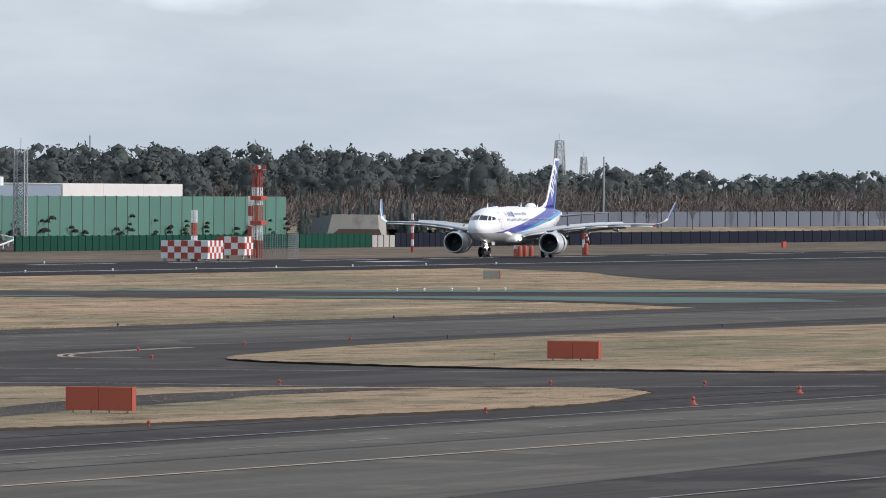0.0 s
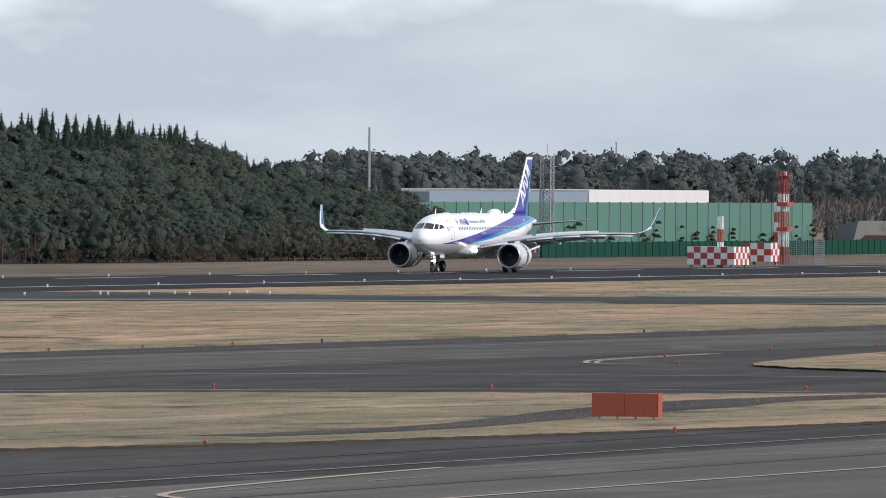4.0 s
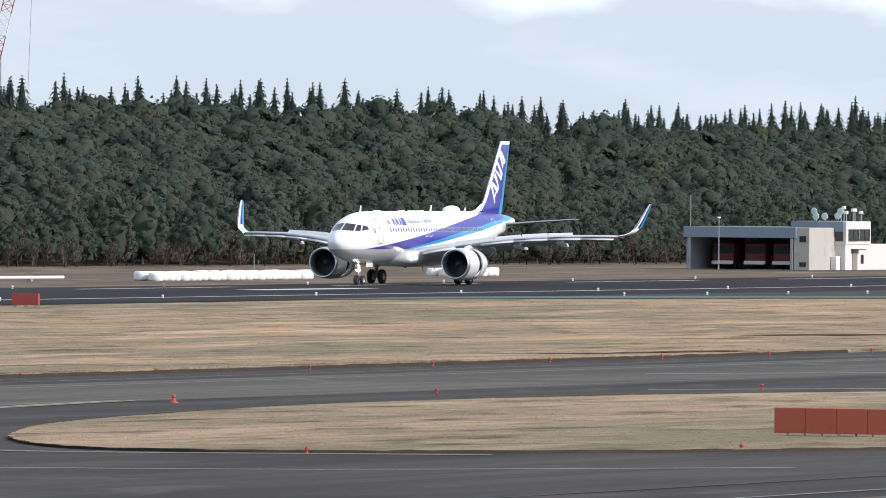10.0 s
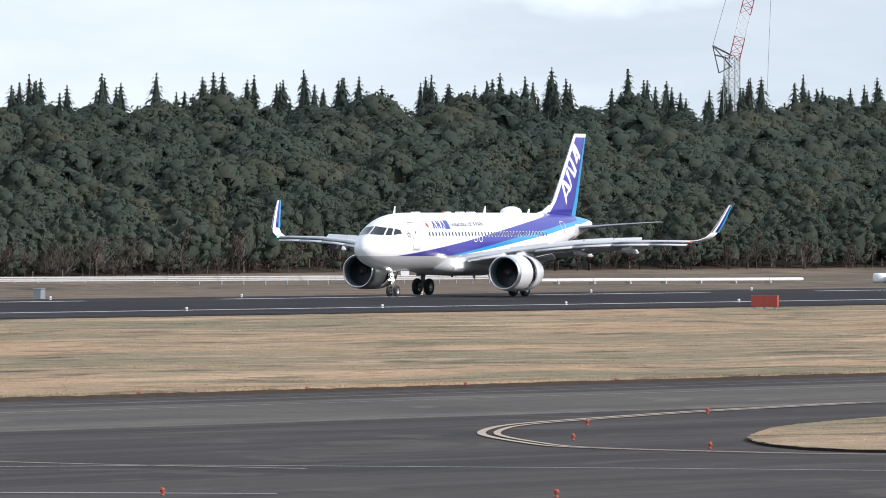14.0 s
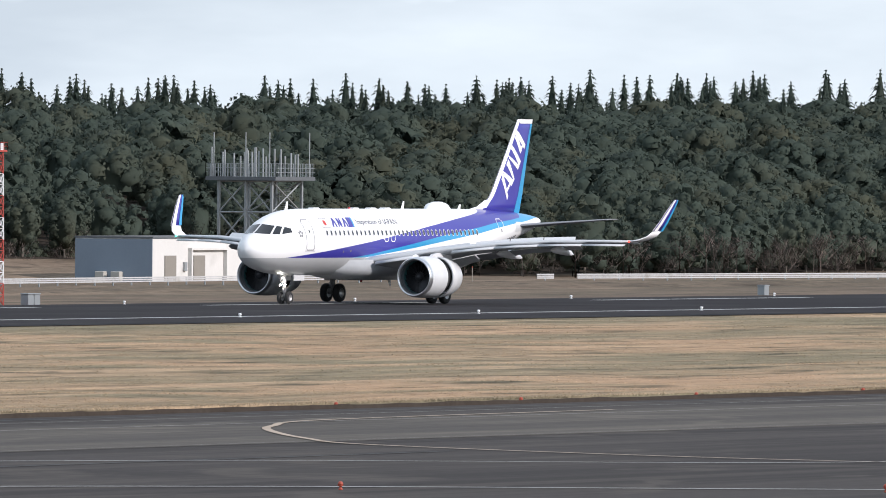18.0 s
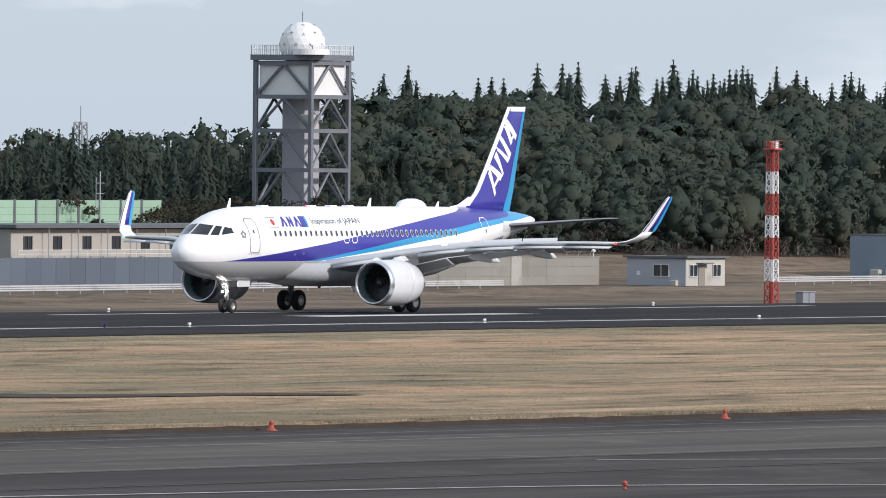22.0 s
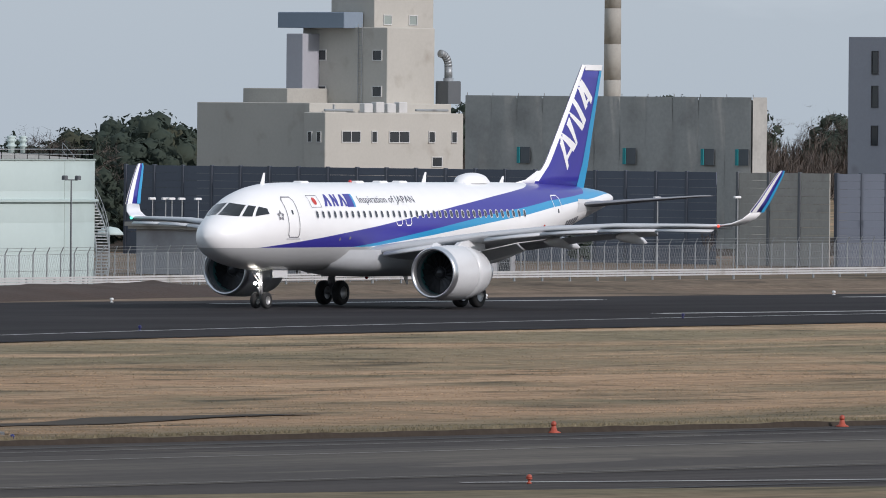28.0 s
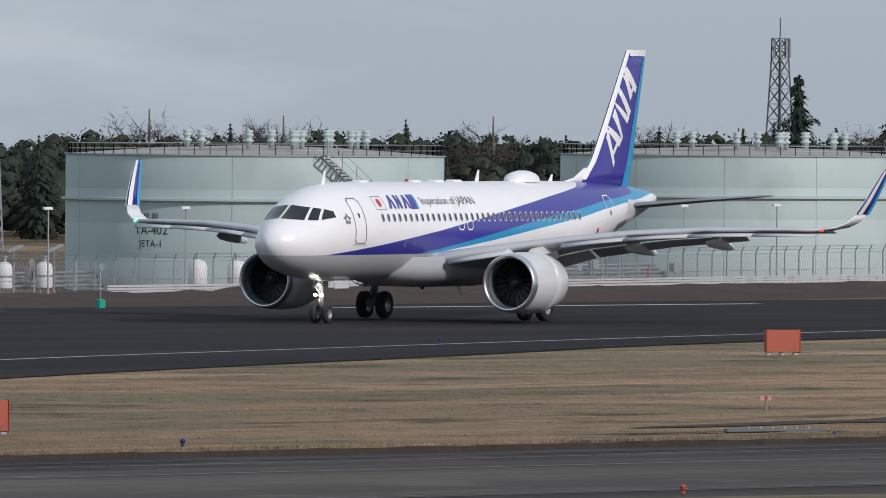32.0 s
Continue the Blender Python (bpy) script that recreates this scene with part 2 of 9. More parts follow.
def asphalt(name, col, dark, pale, rough, seed, swirl=0.0):
    """Old asphalt: long worn and rubbered streaks along the lanes, patches, faint turning scuffs, grain."""
    m = bpy.data.materials.new(name)
    m.use_nodes = True
    n, l = m.node_tree.nodes, m.node_tree.links
    b = n["Principled BSDF"]
    b.inputs["Roughness"].default_value, b.inputs["Specular IOR Level"].default_value = rough, 0.04
    t = n.new("ShaderNodeTexCoord")
    c = (*col, 1)
    for sx, sy, det, dist, other, lo, hi in ((0.0035, 0.16, 3, 0.0, dark, 0.42, 0.62), (0.010, 0.42, 3, 0.0, pale, 0.50, 0.72), (0.035, 0.06, 5, 0.6, dark, 0.50, 0.70), (0.045, 0.10, 3, swirl, pale, 0.57, 0.66), (0.02, 1.4, 2, 0.0, dark, 0.52, 0.75)):
        p = n.new("ShaderNodeMapping")
        p.inputs["Scale"].default_value, p.inputs["Location"].default_value = (sx, sy, 1), (seed + 9 * sy, seed * 1.3 + 5 * sx, 0)
        l.new(t.outputs["Object"], p.inputs["Vector"])
        q = n.new("ShaderNodeTexNoise")
        q.inputs["Scale"].default_value, q.inputs["Detail"].default_value, q.inputs["Distortion"].default_value = 1.0, det, dist
        l.new(p.outputs[0], q.inputs["Vector"])
        r = n.new("ShaderNodeMapRange")
        r.inputs["From Min"].default_value, r.inputs["From Max"].default_value, r.inputs["To Max"].default_value = lo, hi, 0.85
        l.new(q.outputs["Fac"], r.inputs["Value"])
        x = n.new("ShaderNodeMix")
        x.data_type = "RGBA"
        l.new(r.outputs[0], x.inputs["Factor"])
        if isinstance(c, tuple):
            x.inputs["A"].default_value = c
        else:
            l.new(c, x.inputs["A"])
        x.inputs["B"].default_value = (*other, 1)
        c = x.outputs["Result"]
    q = n.new("ShaderNodeTexNoise")
    q.inputs["Scale"].default_value, q.inputs["Detail"].default_value = 2.2, 4
    l.new(t.outputs["Object"], q.inputs["Vector"])
    k = n.new("ShaderNodeMath")
    k.operation = "MULTIPLY_ADD"
    k.inputs[1].default_value, k.inputs[2].default_value = 0.5, 0.75
    l.new(q.outputs["Fac"], k.inputs[0])
    v = n.new("ShaderNodeVectorMath")
    v.operation = "SCALE"
    l.new(c, v.inputs[0])
    l.new(k.outputs[0], v.inputs["Scale"])
    l.new(v.outputs[0], b.inputs["Base Color"])
    return m


DRY = (0.394, 0.267, 0.167), (0.226, 0.190, 0.123), (0.092, 0.079, 0.054), (0.49, 0.345, 0.222)
BLEACHED = (0.350, 0.252, 0.162), (0.215, 0.182, 0.118), (0.095, 0.083, 0.056), (0.41, 0.31, 0.205)
M_GRASS = turf("dry_grass", *DRY, 0.0)
M_GRASS2 = turf("bleached_grass", *BLEACHED, 13.0)
M_BLADE = turf("dry_grass_blades", *DRY, 0.0, 0.34)
M_BLADE2 = turf("bleached_grass_blades", *BLEACHED, 13.0, 0.34)
M_RUNWAY = asphalt("runway_asphalt", (0.038, 0.0355, 0.037), (0.027, 0.0255, 0.027), (0.047, 0.044, 0.045), 0.85, 3.0)
M_ASPH = asphalt("taxiway_asphalt", (0.076, 0.069, 0.065), (0.050, 0.046, 0.045), (0.098, 0.088, 0.079), 0.9, 7.0, 2.5)
M_ASPHL = asphalt("pale_taxiway_asphalt", (0.124, 0.112, 0.098), (0.080, 0.074, 0.070), (0.150, 0.135, 0.116), 0.9, 21.0, 2.5)
M_ASPHN = asphalt("pale_near_asphalt", (0.140, 0.127, 0.110), (0.096, 0.090, 0.080), (0.158, 0.144, 0.124), 0.9, 35.0, 2.0)
M_EDGE = mat("dark_turf_soil", (0.050, 0.041, 0.034), 0.95, var=0.3, scale=0.5, fine=0.3, fscale=4, spec=0.05)
M_ROUGH = turf("rough_brown_grass", (0.192, 0.144, 0.106), (0.130, 0.106, 0.078), (0.077, 0.062, 0.047), (0.245, 0.184, 0.132), 31.0)
M_LITTER = mat("leaf_litter", (0.060, 0.049, 0.040), 0.95, var=0.3, scale=0.3, fine=0.3, fscale=3, spec=0.05)
M_SEAM = mat("tarred_seam", (0.026, 0.026, 0.028), 0.7, var=0.3, scale=0.3, fine=0.2, fscale=3)
M_PAINT = mat("white_marking_paint", (0.55, 0.55, 0.53), 0.8, var=0.3, scale=0.4, fine=0.2, fscale=8)
M_PAINTW = mat("worn_marking_paint", (0.27, 0.26, 0.24), 0.85, var=0.4, scale=0.5, fine=0.2, fscale=8)
M_PAINTB = mat("buff_marking_paint", (0.42, 0.33, 0.25), 0.8, var=0.3, scale=0.4, fine=0.2, fscale=8)
M_PAINTG = mat("green_surface_paint", (0.066, 0.112, 0.094), 0.9, var=0.3, scale=0.08, fine=0.15, fscale=3, stretch=(0.3, 1, 1))
M_SOIL = mat("bare_earth", (0.048, 0.029, 0.020), 0.95, var=0.3, scale=0.25, fine=0.3, fscale=3, bump=0.8, bscale=3)


HILL_X, HILL_Z = (640, 720, 860, 960, 1060, 1200, 1300, 1400, 1500, 1650), (6.9, 7.6, 7.1, 6.4, 8.0, 10.0, 11.0, 9.8, 9.4, 9.2)


def wooded(x, y):
    """1 inside the sector of the wooded rise, 0 outside it."""
    b = math.degrees(math.atan2(x, max(y, 1.0)))
    return float(np.interp(b, (56.2, 56.8, 70.2, 70.7, 71.3, 71.9, 72.2), (0, 1, 1, 0.92, 0.52, 0.2, 0)))


EXIT_X, EXIT_Y = (150, 240, 291, 331, 359, 396, 444, 500, 560), (205, 262, 290, 307, 319, 327, 333, 338, 341)     # near edge of the rapid exit


def swale(x, y):
    """Shallow unevenness of the mown verge between taxiway and runway."""
    u = np.sin(0.11 * x + 0.23 * y + 1.0) + np.sin(0.17 * x - 0.31 * y + 2.3) + 0.8 * np.sin(0.05 * x + 0.13 * y) + 0.7 * np.sin(0.37 * x + 0.41 * y + 0.7) * np.sin(0.08 * x - 0.05 * y)
    m = np.clip((y - 226) / 9, 0, 1) * np.clip((341 - y) / 9, 0, 1) * np.clip((790 - x) / 40, 0, 1) * np.clip((np.interp(x, EXIT_X, EXIT_Y) - 1.5 - y) / 9, 0, 1)
    lip = 0.15 * np.interp(y, (224.0, 224.5, 227, 240), (0, 1, 0.9, 0)) * np.clip((x - 196) / 12, 0, 1) * np.clip((640 - x) / 90, 0, 1)
    return np.minimum(-0.085 + 0.035 * u, 0.015) * m + lip


def level(x, y):
    """Height of the natural ground: flat, lower past the runway, a wooded rise further back."""
    z = float(swale(x, y)) if 224 < y < 341 else 0.0
    if y > 381:
        z = BACK * min((y - 381) / 29.0, 1.0)
    if 488 < y < 720:
        z += float(np.interp(x, HILL_X, HILL_Z)) * float(np.interp(y, (488, 563, 610, 700), (0, 1, 1, 0))) * wooded(x, y)
    d, b = math.hypot(x, y), math.degrees(math.atan2(x, max(y, 1.0)))
    if 20 < b < 57.3:
        z -= max(d - float(np.interp(b, (50, 51.5), (1000, 1550))), 0) * 0.03      # the plateau ends
    return z


def sheet(name, xs, ys, off):
    vs = [(x, y, level(x, y) + off) for y in ys for x in xs]
    n = len(xs)
    fs = [(j * n + i, j * n + i + 1, (j + 1) * n + i + 1, (j + 1) * n + i) for j in range(len(ys) - 1) for i in range(n - 1)]
    return Geo().add(vs, fs)


gx = [-4800, -2000, -600, -200] + [k for k in range(0, 160, 20)] + [160 + 3 * k for k in range(215)] + [k for k in range(820, 1700, 20)] + [1800, 2000, 2400, 3000, 4000, 4900]
gy = [-4900, -2000, -600, 0, 100, 223.9, 224.5, 227] + [229 + 2.5 * k for k in range(45)] + [341.5, 381, 387, 394, 401, 406, 410] + [430 + 12 * k for k in range(20)] + [700, 760, 820, 900, 1000, 1100, 1200, 1300, 1450, 1700, 2000, 3000, 4900]
part("ground", sheet("ground", gx, gy, -0.04), M_GRASS, None)
tagged(bpy.data.objects["ground"], "flat airfield ground covered in dry winter grass", "ground", kind="structure")


def strip(pts, w0, w1=None):
    """A ribbon along pts, from w0 to w1 metres across (to its left)."""
    w1 = -w0 if w1 is None else w1
    vs = []
    for i, p in enumerate(pts):
        a, b = Vector(pts[max(i - 1, 0)]), Vector(pts[min(i + 1, len(pts) - 1)])
        t = (b - a).normalized()
        nn = Vector((-t.y, t.x))
        for w in (w0, w1):
            q = Vector(p) + nn * w
            vs.append((q.x, q.y))
    return vs


def ribbon(geo, pts, w, z=0.0, follow=False):
    vs = strip(pts, w / 2)
    vs = [(x, y, (level(x, y) if follow else 0) + z) for x, y in vs]
    geo.add(vs, [(2 * i + 1, 2 * i + 3, 2 * i + 2, 2 * i) for i in range(len(pts) - 1)])


def curve(pts, n=8):
    """A smooth line through pts."""
    out = []
    P = [Vector(p) for p in pts]
    for i in range(len(P) - 1):
        a, b, c, d = P[max(i - 1, 0)], P[i], P[i + 1], P[min(i + 2, len(P) - 1)]
        for k in range(n):
            t = k / n
            q = 0.5 * ((2 * b) + (c - a) * t + (2 * a - 5 * b + 4 * c - d) * t * t + (3 * b - a - 3 * c + d) * t ** 3)
            out.append((q.x, q.y))
    return out + [tuple(P[-1])]


def fill(name, outline, z, material, label, category, kind="structure"):
    """A flat area bounded by an outline."""
    bm = bmesh.new()
    vs = [bm.verts.new((x, y, z)) for x, y in outline]
    es = [bm.edges.new((vs[i], vs[(i + 1) % len(vs)])) for i in range(len(vs))]
    bmesh.ops.triangle_fill(bm, use_beauty=True, use_dissolve=False, edges=es)
    for f in bm.faces:
        if f.normal.z < 0:
            f.normal_flip()
    me = bpy.data.meshes.new(name)
    bm.to_mesh(me)
    bm.free()
    ob = part(name, me, material)
    return tagged(ob, label, category, kind=kind)


# the runway: crest at y = 381, its far side falls away
part("runway", sheet("runway", [-900, -300] + list(range(0, 1700, 40)) + [1800, 2200, 3000], [340, 352, 368, 381, 387, 394, 401, 406, 412], 0.0), M_RUNWAY)
tagged(bpy.data.objects["runway"], "long dark asphalt runway with white edge lines", "runway", kind="structure")
part("far_verge", sheet("far_verge", list(range(300, 2000, 20)), [412, 416, 420, 430, 442, 454, 466, 478, 490, 502, 514, 526, 538, 550, 562], -0.033), M_ROUGH)
tagged(bpy.data.objects["far_verge"], "rough brown winter grass beyond the runway", "grass", kind="structure")
TURN = curve([(560, 341), (500, 338.5), (444, 333.7), (396, 327.7), (359, 319), (331, 307.2), (291, 290), (240, 262), (150, 205)], 6)
fill("taxiway_rapid_exit", TURN + [(-200, 205), (-200, 345), (560, 345)], -0.004, M_RUNWAY, "dark asphalt rapid exit curving off the runway", "taxiway")
fill("taxiway_parallel", [(-300, 224), (1900, 224), (1900, 60), (-300, 60)], -0.02, M_ASPH, "wide dark asphalt taxiways and their crossings", "taxiway")
BAND = curve([(800, 343), (852, 323), (885, 300), (897, 277), (906, 262), (905, 250), (893, 238), (868, 222)], 5) + curve([(1010, 222), (998, 240), (988, 250), (965, 265), (945, 290), (935, 310), (938, 330), (930, 343)], 5)
fill("taxiway_exit", BAND, -0.012, M_ASPH, "asphalt runway exit with green painted margins", "taxiway")
EXIT2 = curve([(1230, 342), (1189, 318), (1146, 303), (1105, 285), (1090, 262), (1110, 240), (1180, 222)], 5) + [(1700, 222), (1600, 300), (1450, 342)]
fill("taxiway_entry", EXIT2, -0.012, M_ASPH, "asphalt entry taxiway joining the runway", "taxiway")
fill("green_margin", curve([(803, 342.5), (852, 324.5), (884, 302), (896, 279)], 5) + curve([(905, 283), (893, 306), (862, 331), (832, 342.5)], 5), 0.004, M_PAINTG, "green painted taxiway margin", "marking")
fill("green_margin", curve([(902, 270), (912, 258), (909, 246), (896, 233)], 5) + curve([(925, 226), (945, 238), (935, 256), (918, 268)], 5), 0.004, M_PAINTG, "green painted taxiway margin", "marking")
fill("green_margin", curve([(945, 290), (966, 266), (990, 251), (1001, 238)], 5) + curve([(1040, 238), (1010, 258), (980, 275), (955, 296)], 5), 0.004, M_PAINTG, "green painted taxiway margin", "marking")
# paler worn wheel-ways
fill("taxiway_worn_lane", [(-300, 198.5)] + curve([(250, 198.5), (420, 198.5), (560, 197), (700, 196), (830, 199)], 4) + [(1900, 199), (1900, 216), (-300, 217)], -0.010, M_ASPHL, "paler worn lane of the taxiway", "taxiway")
fill("taxiway_near_lane", [(-300, 100)] + [(340, 96.5), (420, 101), (700, 101), (1900, 101), (1900, 124), (520, 124), (456, 125), (397, 124), (-300, 124)], -0.010, M_ASPHN, "paler worn lane of the near taxiway", "taxiway")
# grass islands
ISL_A = curve([(598, 178.5), (607, 181), (620, 183), (640, 185.5), (675, 188.6), (716, 189.2), (800, 187)], 5) + [(1900, 184), (1900, 138)] + curve([(720, 138), (640, 139), (587, 141.5), (580, 153), (582, 162.4), (590, 173), (598, 178.5)], 5)[:-1]
ISL_B = (curve([(391, 177), (405, 182), (424, 186), (450, 189), (478, 186), (500, 177), (511, 166), (517, 156), (524, 148), (529, 142.6), (527, 139), (519, 135.6)], 6)
         + curve([(505, 133), (485, 130.8), (455, 133), (430, 136), (403, 141), (384, 148), (373, 158), (372, 165), (377, 170), (385, 174.5)], 6))
ISL_C = curve([(262, 180), (250, 184), (225, 192), (190, 196), (130, 198)], 5) + [(-200, 198), (-200, 132), (200, 132), (262, 145), (285, 152), (287, 165)]
fill("grass_island", ISL_A, 0.07, M_GRASS2, "bleached dry grass island between taxiways", "grass")
fill("grass_island", ISL_B, 0.07, M_GRASS2, "bleached dry grass island between taxiways", "grass")
fill("grass_island", ISL_C, 0.07, M_GRASS2, "bleached dry grass island between taxiways", "grass")
fill("old_path", curve([(417, 146), (427, 144.8), (443, 145), (460, 147.5), (476, 150), (500, 152), (519, 150)], 4) + curve([(522, 146), (500, 147.5), (488, 146), (463, 144.5), (440, 142), (428, 142), (418, 143)], 4), 0.08, M_ASPH, "weathered asphalt strip across the grass", "path")


def turf_edge(pts, z, seed):
    """The dark broken soil edge where turf stands above the pavement."""
    g = Geo()
    n = len(pts)
    vs = []
    for i, (x, y) in enumerate(pts):
        k = noise.noise(Vector((x * 0.9 + seed, y * 0.9, 0)))
        vs += [(x, y - 0.10, -0.03), (x, y - 0.03, z + 0.012 + 0.035 * k)]
    g.add(vs, [(2 * i, 2 * i + 2, 2 * i + 3, 2 * i + 1) for i in range(n - 1)])
    tagged(part("turf_edge", g, M_EDGE), "dark broken soil edge of the turf", "verge", kind="structure")


def dense(pts, gap):
    """Points every gap metres along a line."""
    out = []
    for (x0, y0), (x1, y1) in zip(pts[:-1], pts[1:]):
        k = max(1, int(math.hypot(x1 - x0, y1 - y0) / gap))
        out += [(x0 + (x1 - x0) * i / k, y0 + (y1 - y0) * i / k) for i in range(k)]
    return out + [pts[-1]]


turf_edge(dense([(200, 224.02), (600, 224.02)], 0.35), 0.125, 0.0)
turf_edge(dense(ISL_A[40:], 0.4), 0.075, 5.0)
turf_edge(dense(ISL_B, 0.4), 0.075, 8.0)


SCARS = []


def worn_patch(x0, y0, x1, y1, deep):
    """A narrow dark scar in the turf between two points; deep is half its depth, along the line of sight."""
    a, e = Vector((x0, y0)), Vector((x1, y1))
    d = ((a + e) / 2).normalized()
    g = Geo()
    n = 48
    for i in range(n + 1):
        u = i / n
        p = a.lerp(e, u)
        w = deep * (4 * u * (1 - u)) ** 0.6 * (0.75 + 0.6 * noise.noise(Vector((u * 7, x0, 0))))
        c = noise.noise(Vector((u * 4, y0, 3))) * deep * 0.5
        for k in (-1, -0.4, 0.3, 1):
            q = p + d * (c + k * w)
            g.v.append((q.x, q.y, level(q.x, q.y) - 0.004))
    for i in range(n):
        g.f += [(i * 4 + j, (i + 1) * 4 + j, (i + 1) * 4 + j + 1, i * 4 + j + 1) for j in range(3)]
    SCARS.append([v[:2] for v in g.v[0::4]] + [v[:2] for v in reversed(g.v[3::4])])
    tagged(part("worn_scar", g, M_SCAR), "dark worn strip in the grass", "path", kind="structure")


M_SCAR = mat("scuffed_earth", (0.070, 0.061, 0.051), 0.95, var=0.3, scale=0.5, fine=0.3, fscale=3, stain=(0.10, 0.082, 0.060), stain_scale=0.6, stain_at=0.52, spec=0.1)
worn_patch(664, 254.6, 680, 243.2, 3.0)
worn_patch(588, 237.2, 599, 229, 3.2)
worn_patch(370.5, 270.3, 388.5, 253.6, 4.6)
worn_patch(266.5, 240.3, 293, 242.5, 3.0)
worn_patch(258, 234.2, 265, 230, 1.0)

# ---- painted lines ----
def marking(name, pts, w, label, material, z=0.012, follow=False):
    g = Geo()
    ribbon(g, pts, w, z, follow)
    return tagged(part(name, g, material), label, "marking", kind="structure")


WL = curve([(1700, 352.5), (900, 352.5), (700, 352.5), (570, 353.3), (529, 353), (463, 347.8), (410, 339), (369, 328.5), (332, 317), (309, 309), (270, 292), (200, 262)], 8)
marking("edge_line", [(2800, 352.5), (1700, 352.5), (450, 352.5)], 0.9, "white runway edge line", M_PAINT)
marking("edge_line", WL[24:], 0.3, "white exit edge line", M_PAINT)
for k in range(60):
    marking("centre_dash", [(300 + k * 50.0, 379.5), (330 + k * 50.0, 379.5)], 0.9, "white runway centre line dash", M_PAINT)
for x0 in (560, 860, 1290):
    marking("touchdown_bar", [(x0, 369.5), (x0 + 22, 369.5)], 3.0, "white runway touchdown bar", M_PAINT, 0.012)
for q, w in ((213.5, 0.14), (219.0, 0.10), (199.0, 0.07)):
    marking("taxi_line", curve([(-300, q), (300, q), (700, q), (900, q - 1), (1900, q - 1)], 6), w, "thin white taxiway line", M_PAINTW)
marking("taxi_line", [(-300, 112), (1900, 112)], 0.3, "buff taxiway centre line", M_PAINTB)
for q in (126.5, 91.4):
    marking("taxi_line", [(-300, q), (1900, q)], 0.2, "thin white taxiway edge line", M_PAINTW)
for k in range(40):
    marking("taxi_dash", [(250 + 14.0 * k, 120.5), (256 + 14.0 * k, 120.5)], 0.12, "thin white dashed taxiway line", M_PAINTW)
LEAD_A = curve([(640, 193.5), (615, 191.7), (604, 189.3), (600, 187), (601, 184)], 6)
LEAD_B = curve([(450, 199), (430, 196.6), (413, 193.6), (402, 191.3), (394, 188.6), (385, 184.5), (376, 178.8), (370.4, 174.3), (368.4, 168.4), (368.6, 162.9), (374, 152)], 6)
for line in (LEAD_A, LEAD_B):
    marking("lead_line", line, 0.3, "buff double lead-in line", M_PAINTB)
    marking("lead_line", strip(line, 0.55, 0.55)[::2], 0.25, "buff double lead-in line", M_PAINTB)
marking("lead_line", curve([(400, 216), (376, 214.6), (366.5, 211.2), (360, 207.6), (351, 201), (345, 195), (339, 180), (338, 168)], 6), 0.3, "buff lead-in line", M_PAINTB)
marking("lead_line", curve([(330, 112.2), (338, 118), (345, 121), (365, 123), (380, 124)], 6), 0.35, "buff lead-in line", M_PAINTB)
marking("taxi_line", curve([(339, 173), (346, 161), (352.3, 149), (365, 138)], 5), 0.2, "thin white taxiway line", M_PAINT)
marking("taxi_line", curve([(313, 196), (325, 187.4), (333, 176.6), (339, 173)], 5), 0.2, "thin white taxiway line", M_PAINT)
marking("taxi_line", curve([(241, 195), (253, 190), (267, 186), (289, 181), (299.5, 173), (307, 163), (312, 156)], 5), 0.3, "thin white taxiway edge line", M_PAINT)
marking("taxi_line", curve([(490, 192), (510, 179), (527, 164.5), (528, 148), (546, 132)], 5), 0.25, "thin white taxiway edge line", M_PAINT)
marking("taxi_line", curve([(528, 207), (559, 187), (571, 160), (578, 139.5)], 5), 0.2, "thin white taxiway line", M_PAINT)

for q, x0, x1 in ((221.6, 220, 860), (132.4, 200, 560), (117.6, 240, 1500), (189.5, 240, 360)):
    marking("seam", [(x, q + 0.15 * noise.noise(Vector((x * 0.02, q, 0)))) for x in range(x0, x1, 20)], 0.22, "dark tarred paving seam", M_SEAM, 0.004)

# ---- the airliner ----
# plane space: x forward (the nose tip is x = 0, so x = -station), y to its left, z up from the ground
ST = [0.0, 0.12, 0.3, 0.6, 1.0, 1.4, 1.8, 2.2, 2.6, 3.0, 3.5, 4.2, 5.0, 6.0, 7.0, 10.0, 14.0, 18.0, 22.0, 24.0, 26.0, 28.0, 30.0, 32.0, 34.0, 35.5, 36.6, 37.3, 37.57]
TOP = [3.42, 3.72, 3.92, 4.14, 4.35, 4.54, 4.78, 5.02, 5.23, 5.40, 5.55, 5.71, 5.82, 5.88, 5.90, 5.90, 5.90, 5.90, 5.90, 5.90, 5.90, 5.88, 5.85, 5.80, 5.70, 5.58, 5.46, 5.34, 5.26]
BOT = [3.30, 3.02, 2.80, 2.56, 2.36, 2.22, 2.11, 2.03, 1.96, 1.91, 1.86, 1.80, 1.77, 1.76, 1.76, 1.76, 1.76, 1.76, 1.76, 1.78, 1.98, 2.40, 2.92, 3.46, 3.98, 4.34, 4.62, 4.82, 4.92]
HALF = [0.05, 0.36, 0.58, 0.84, 1.08, 1.25, 1.40, 1.52, 1.62, 1.70, 1.78, 1.87, 1.93, 1.97, 1.975, 1.975, 1.975, 1.975, 1.975, 1.97, 1.94, 1.84, 1.66, 1.40, 1.04, 0.74, 0.50, 0.32, 0.2]


def section(s):
    return float(np.interp(s, ST, TOP)), float(np.interp(s, ST, BOT)), float(np.interp(s, ST, HALF))


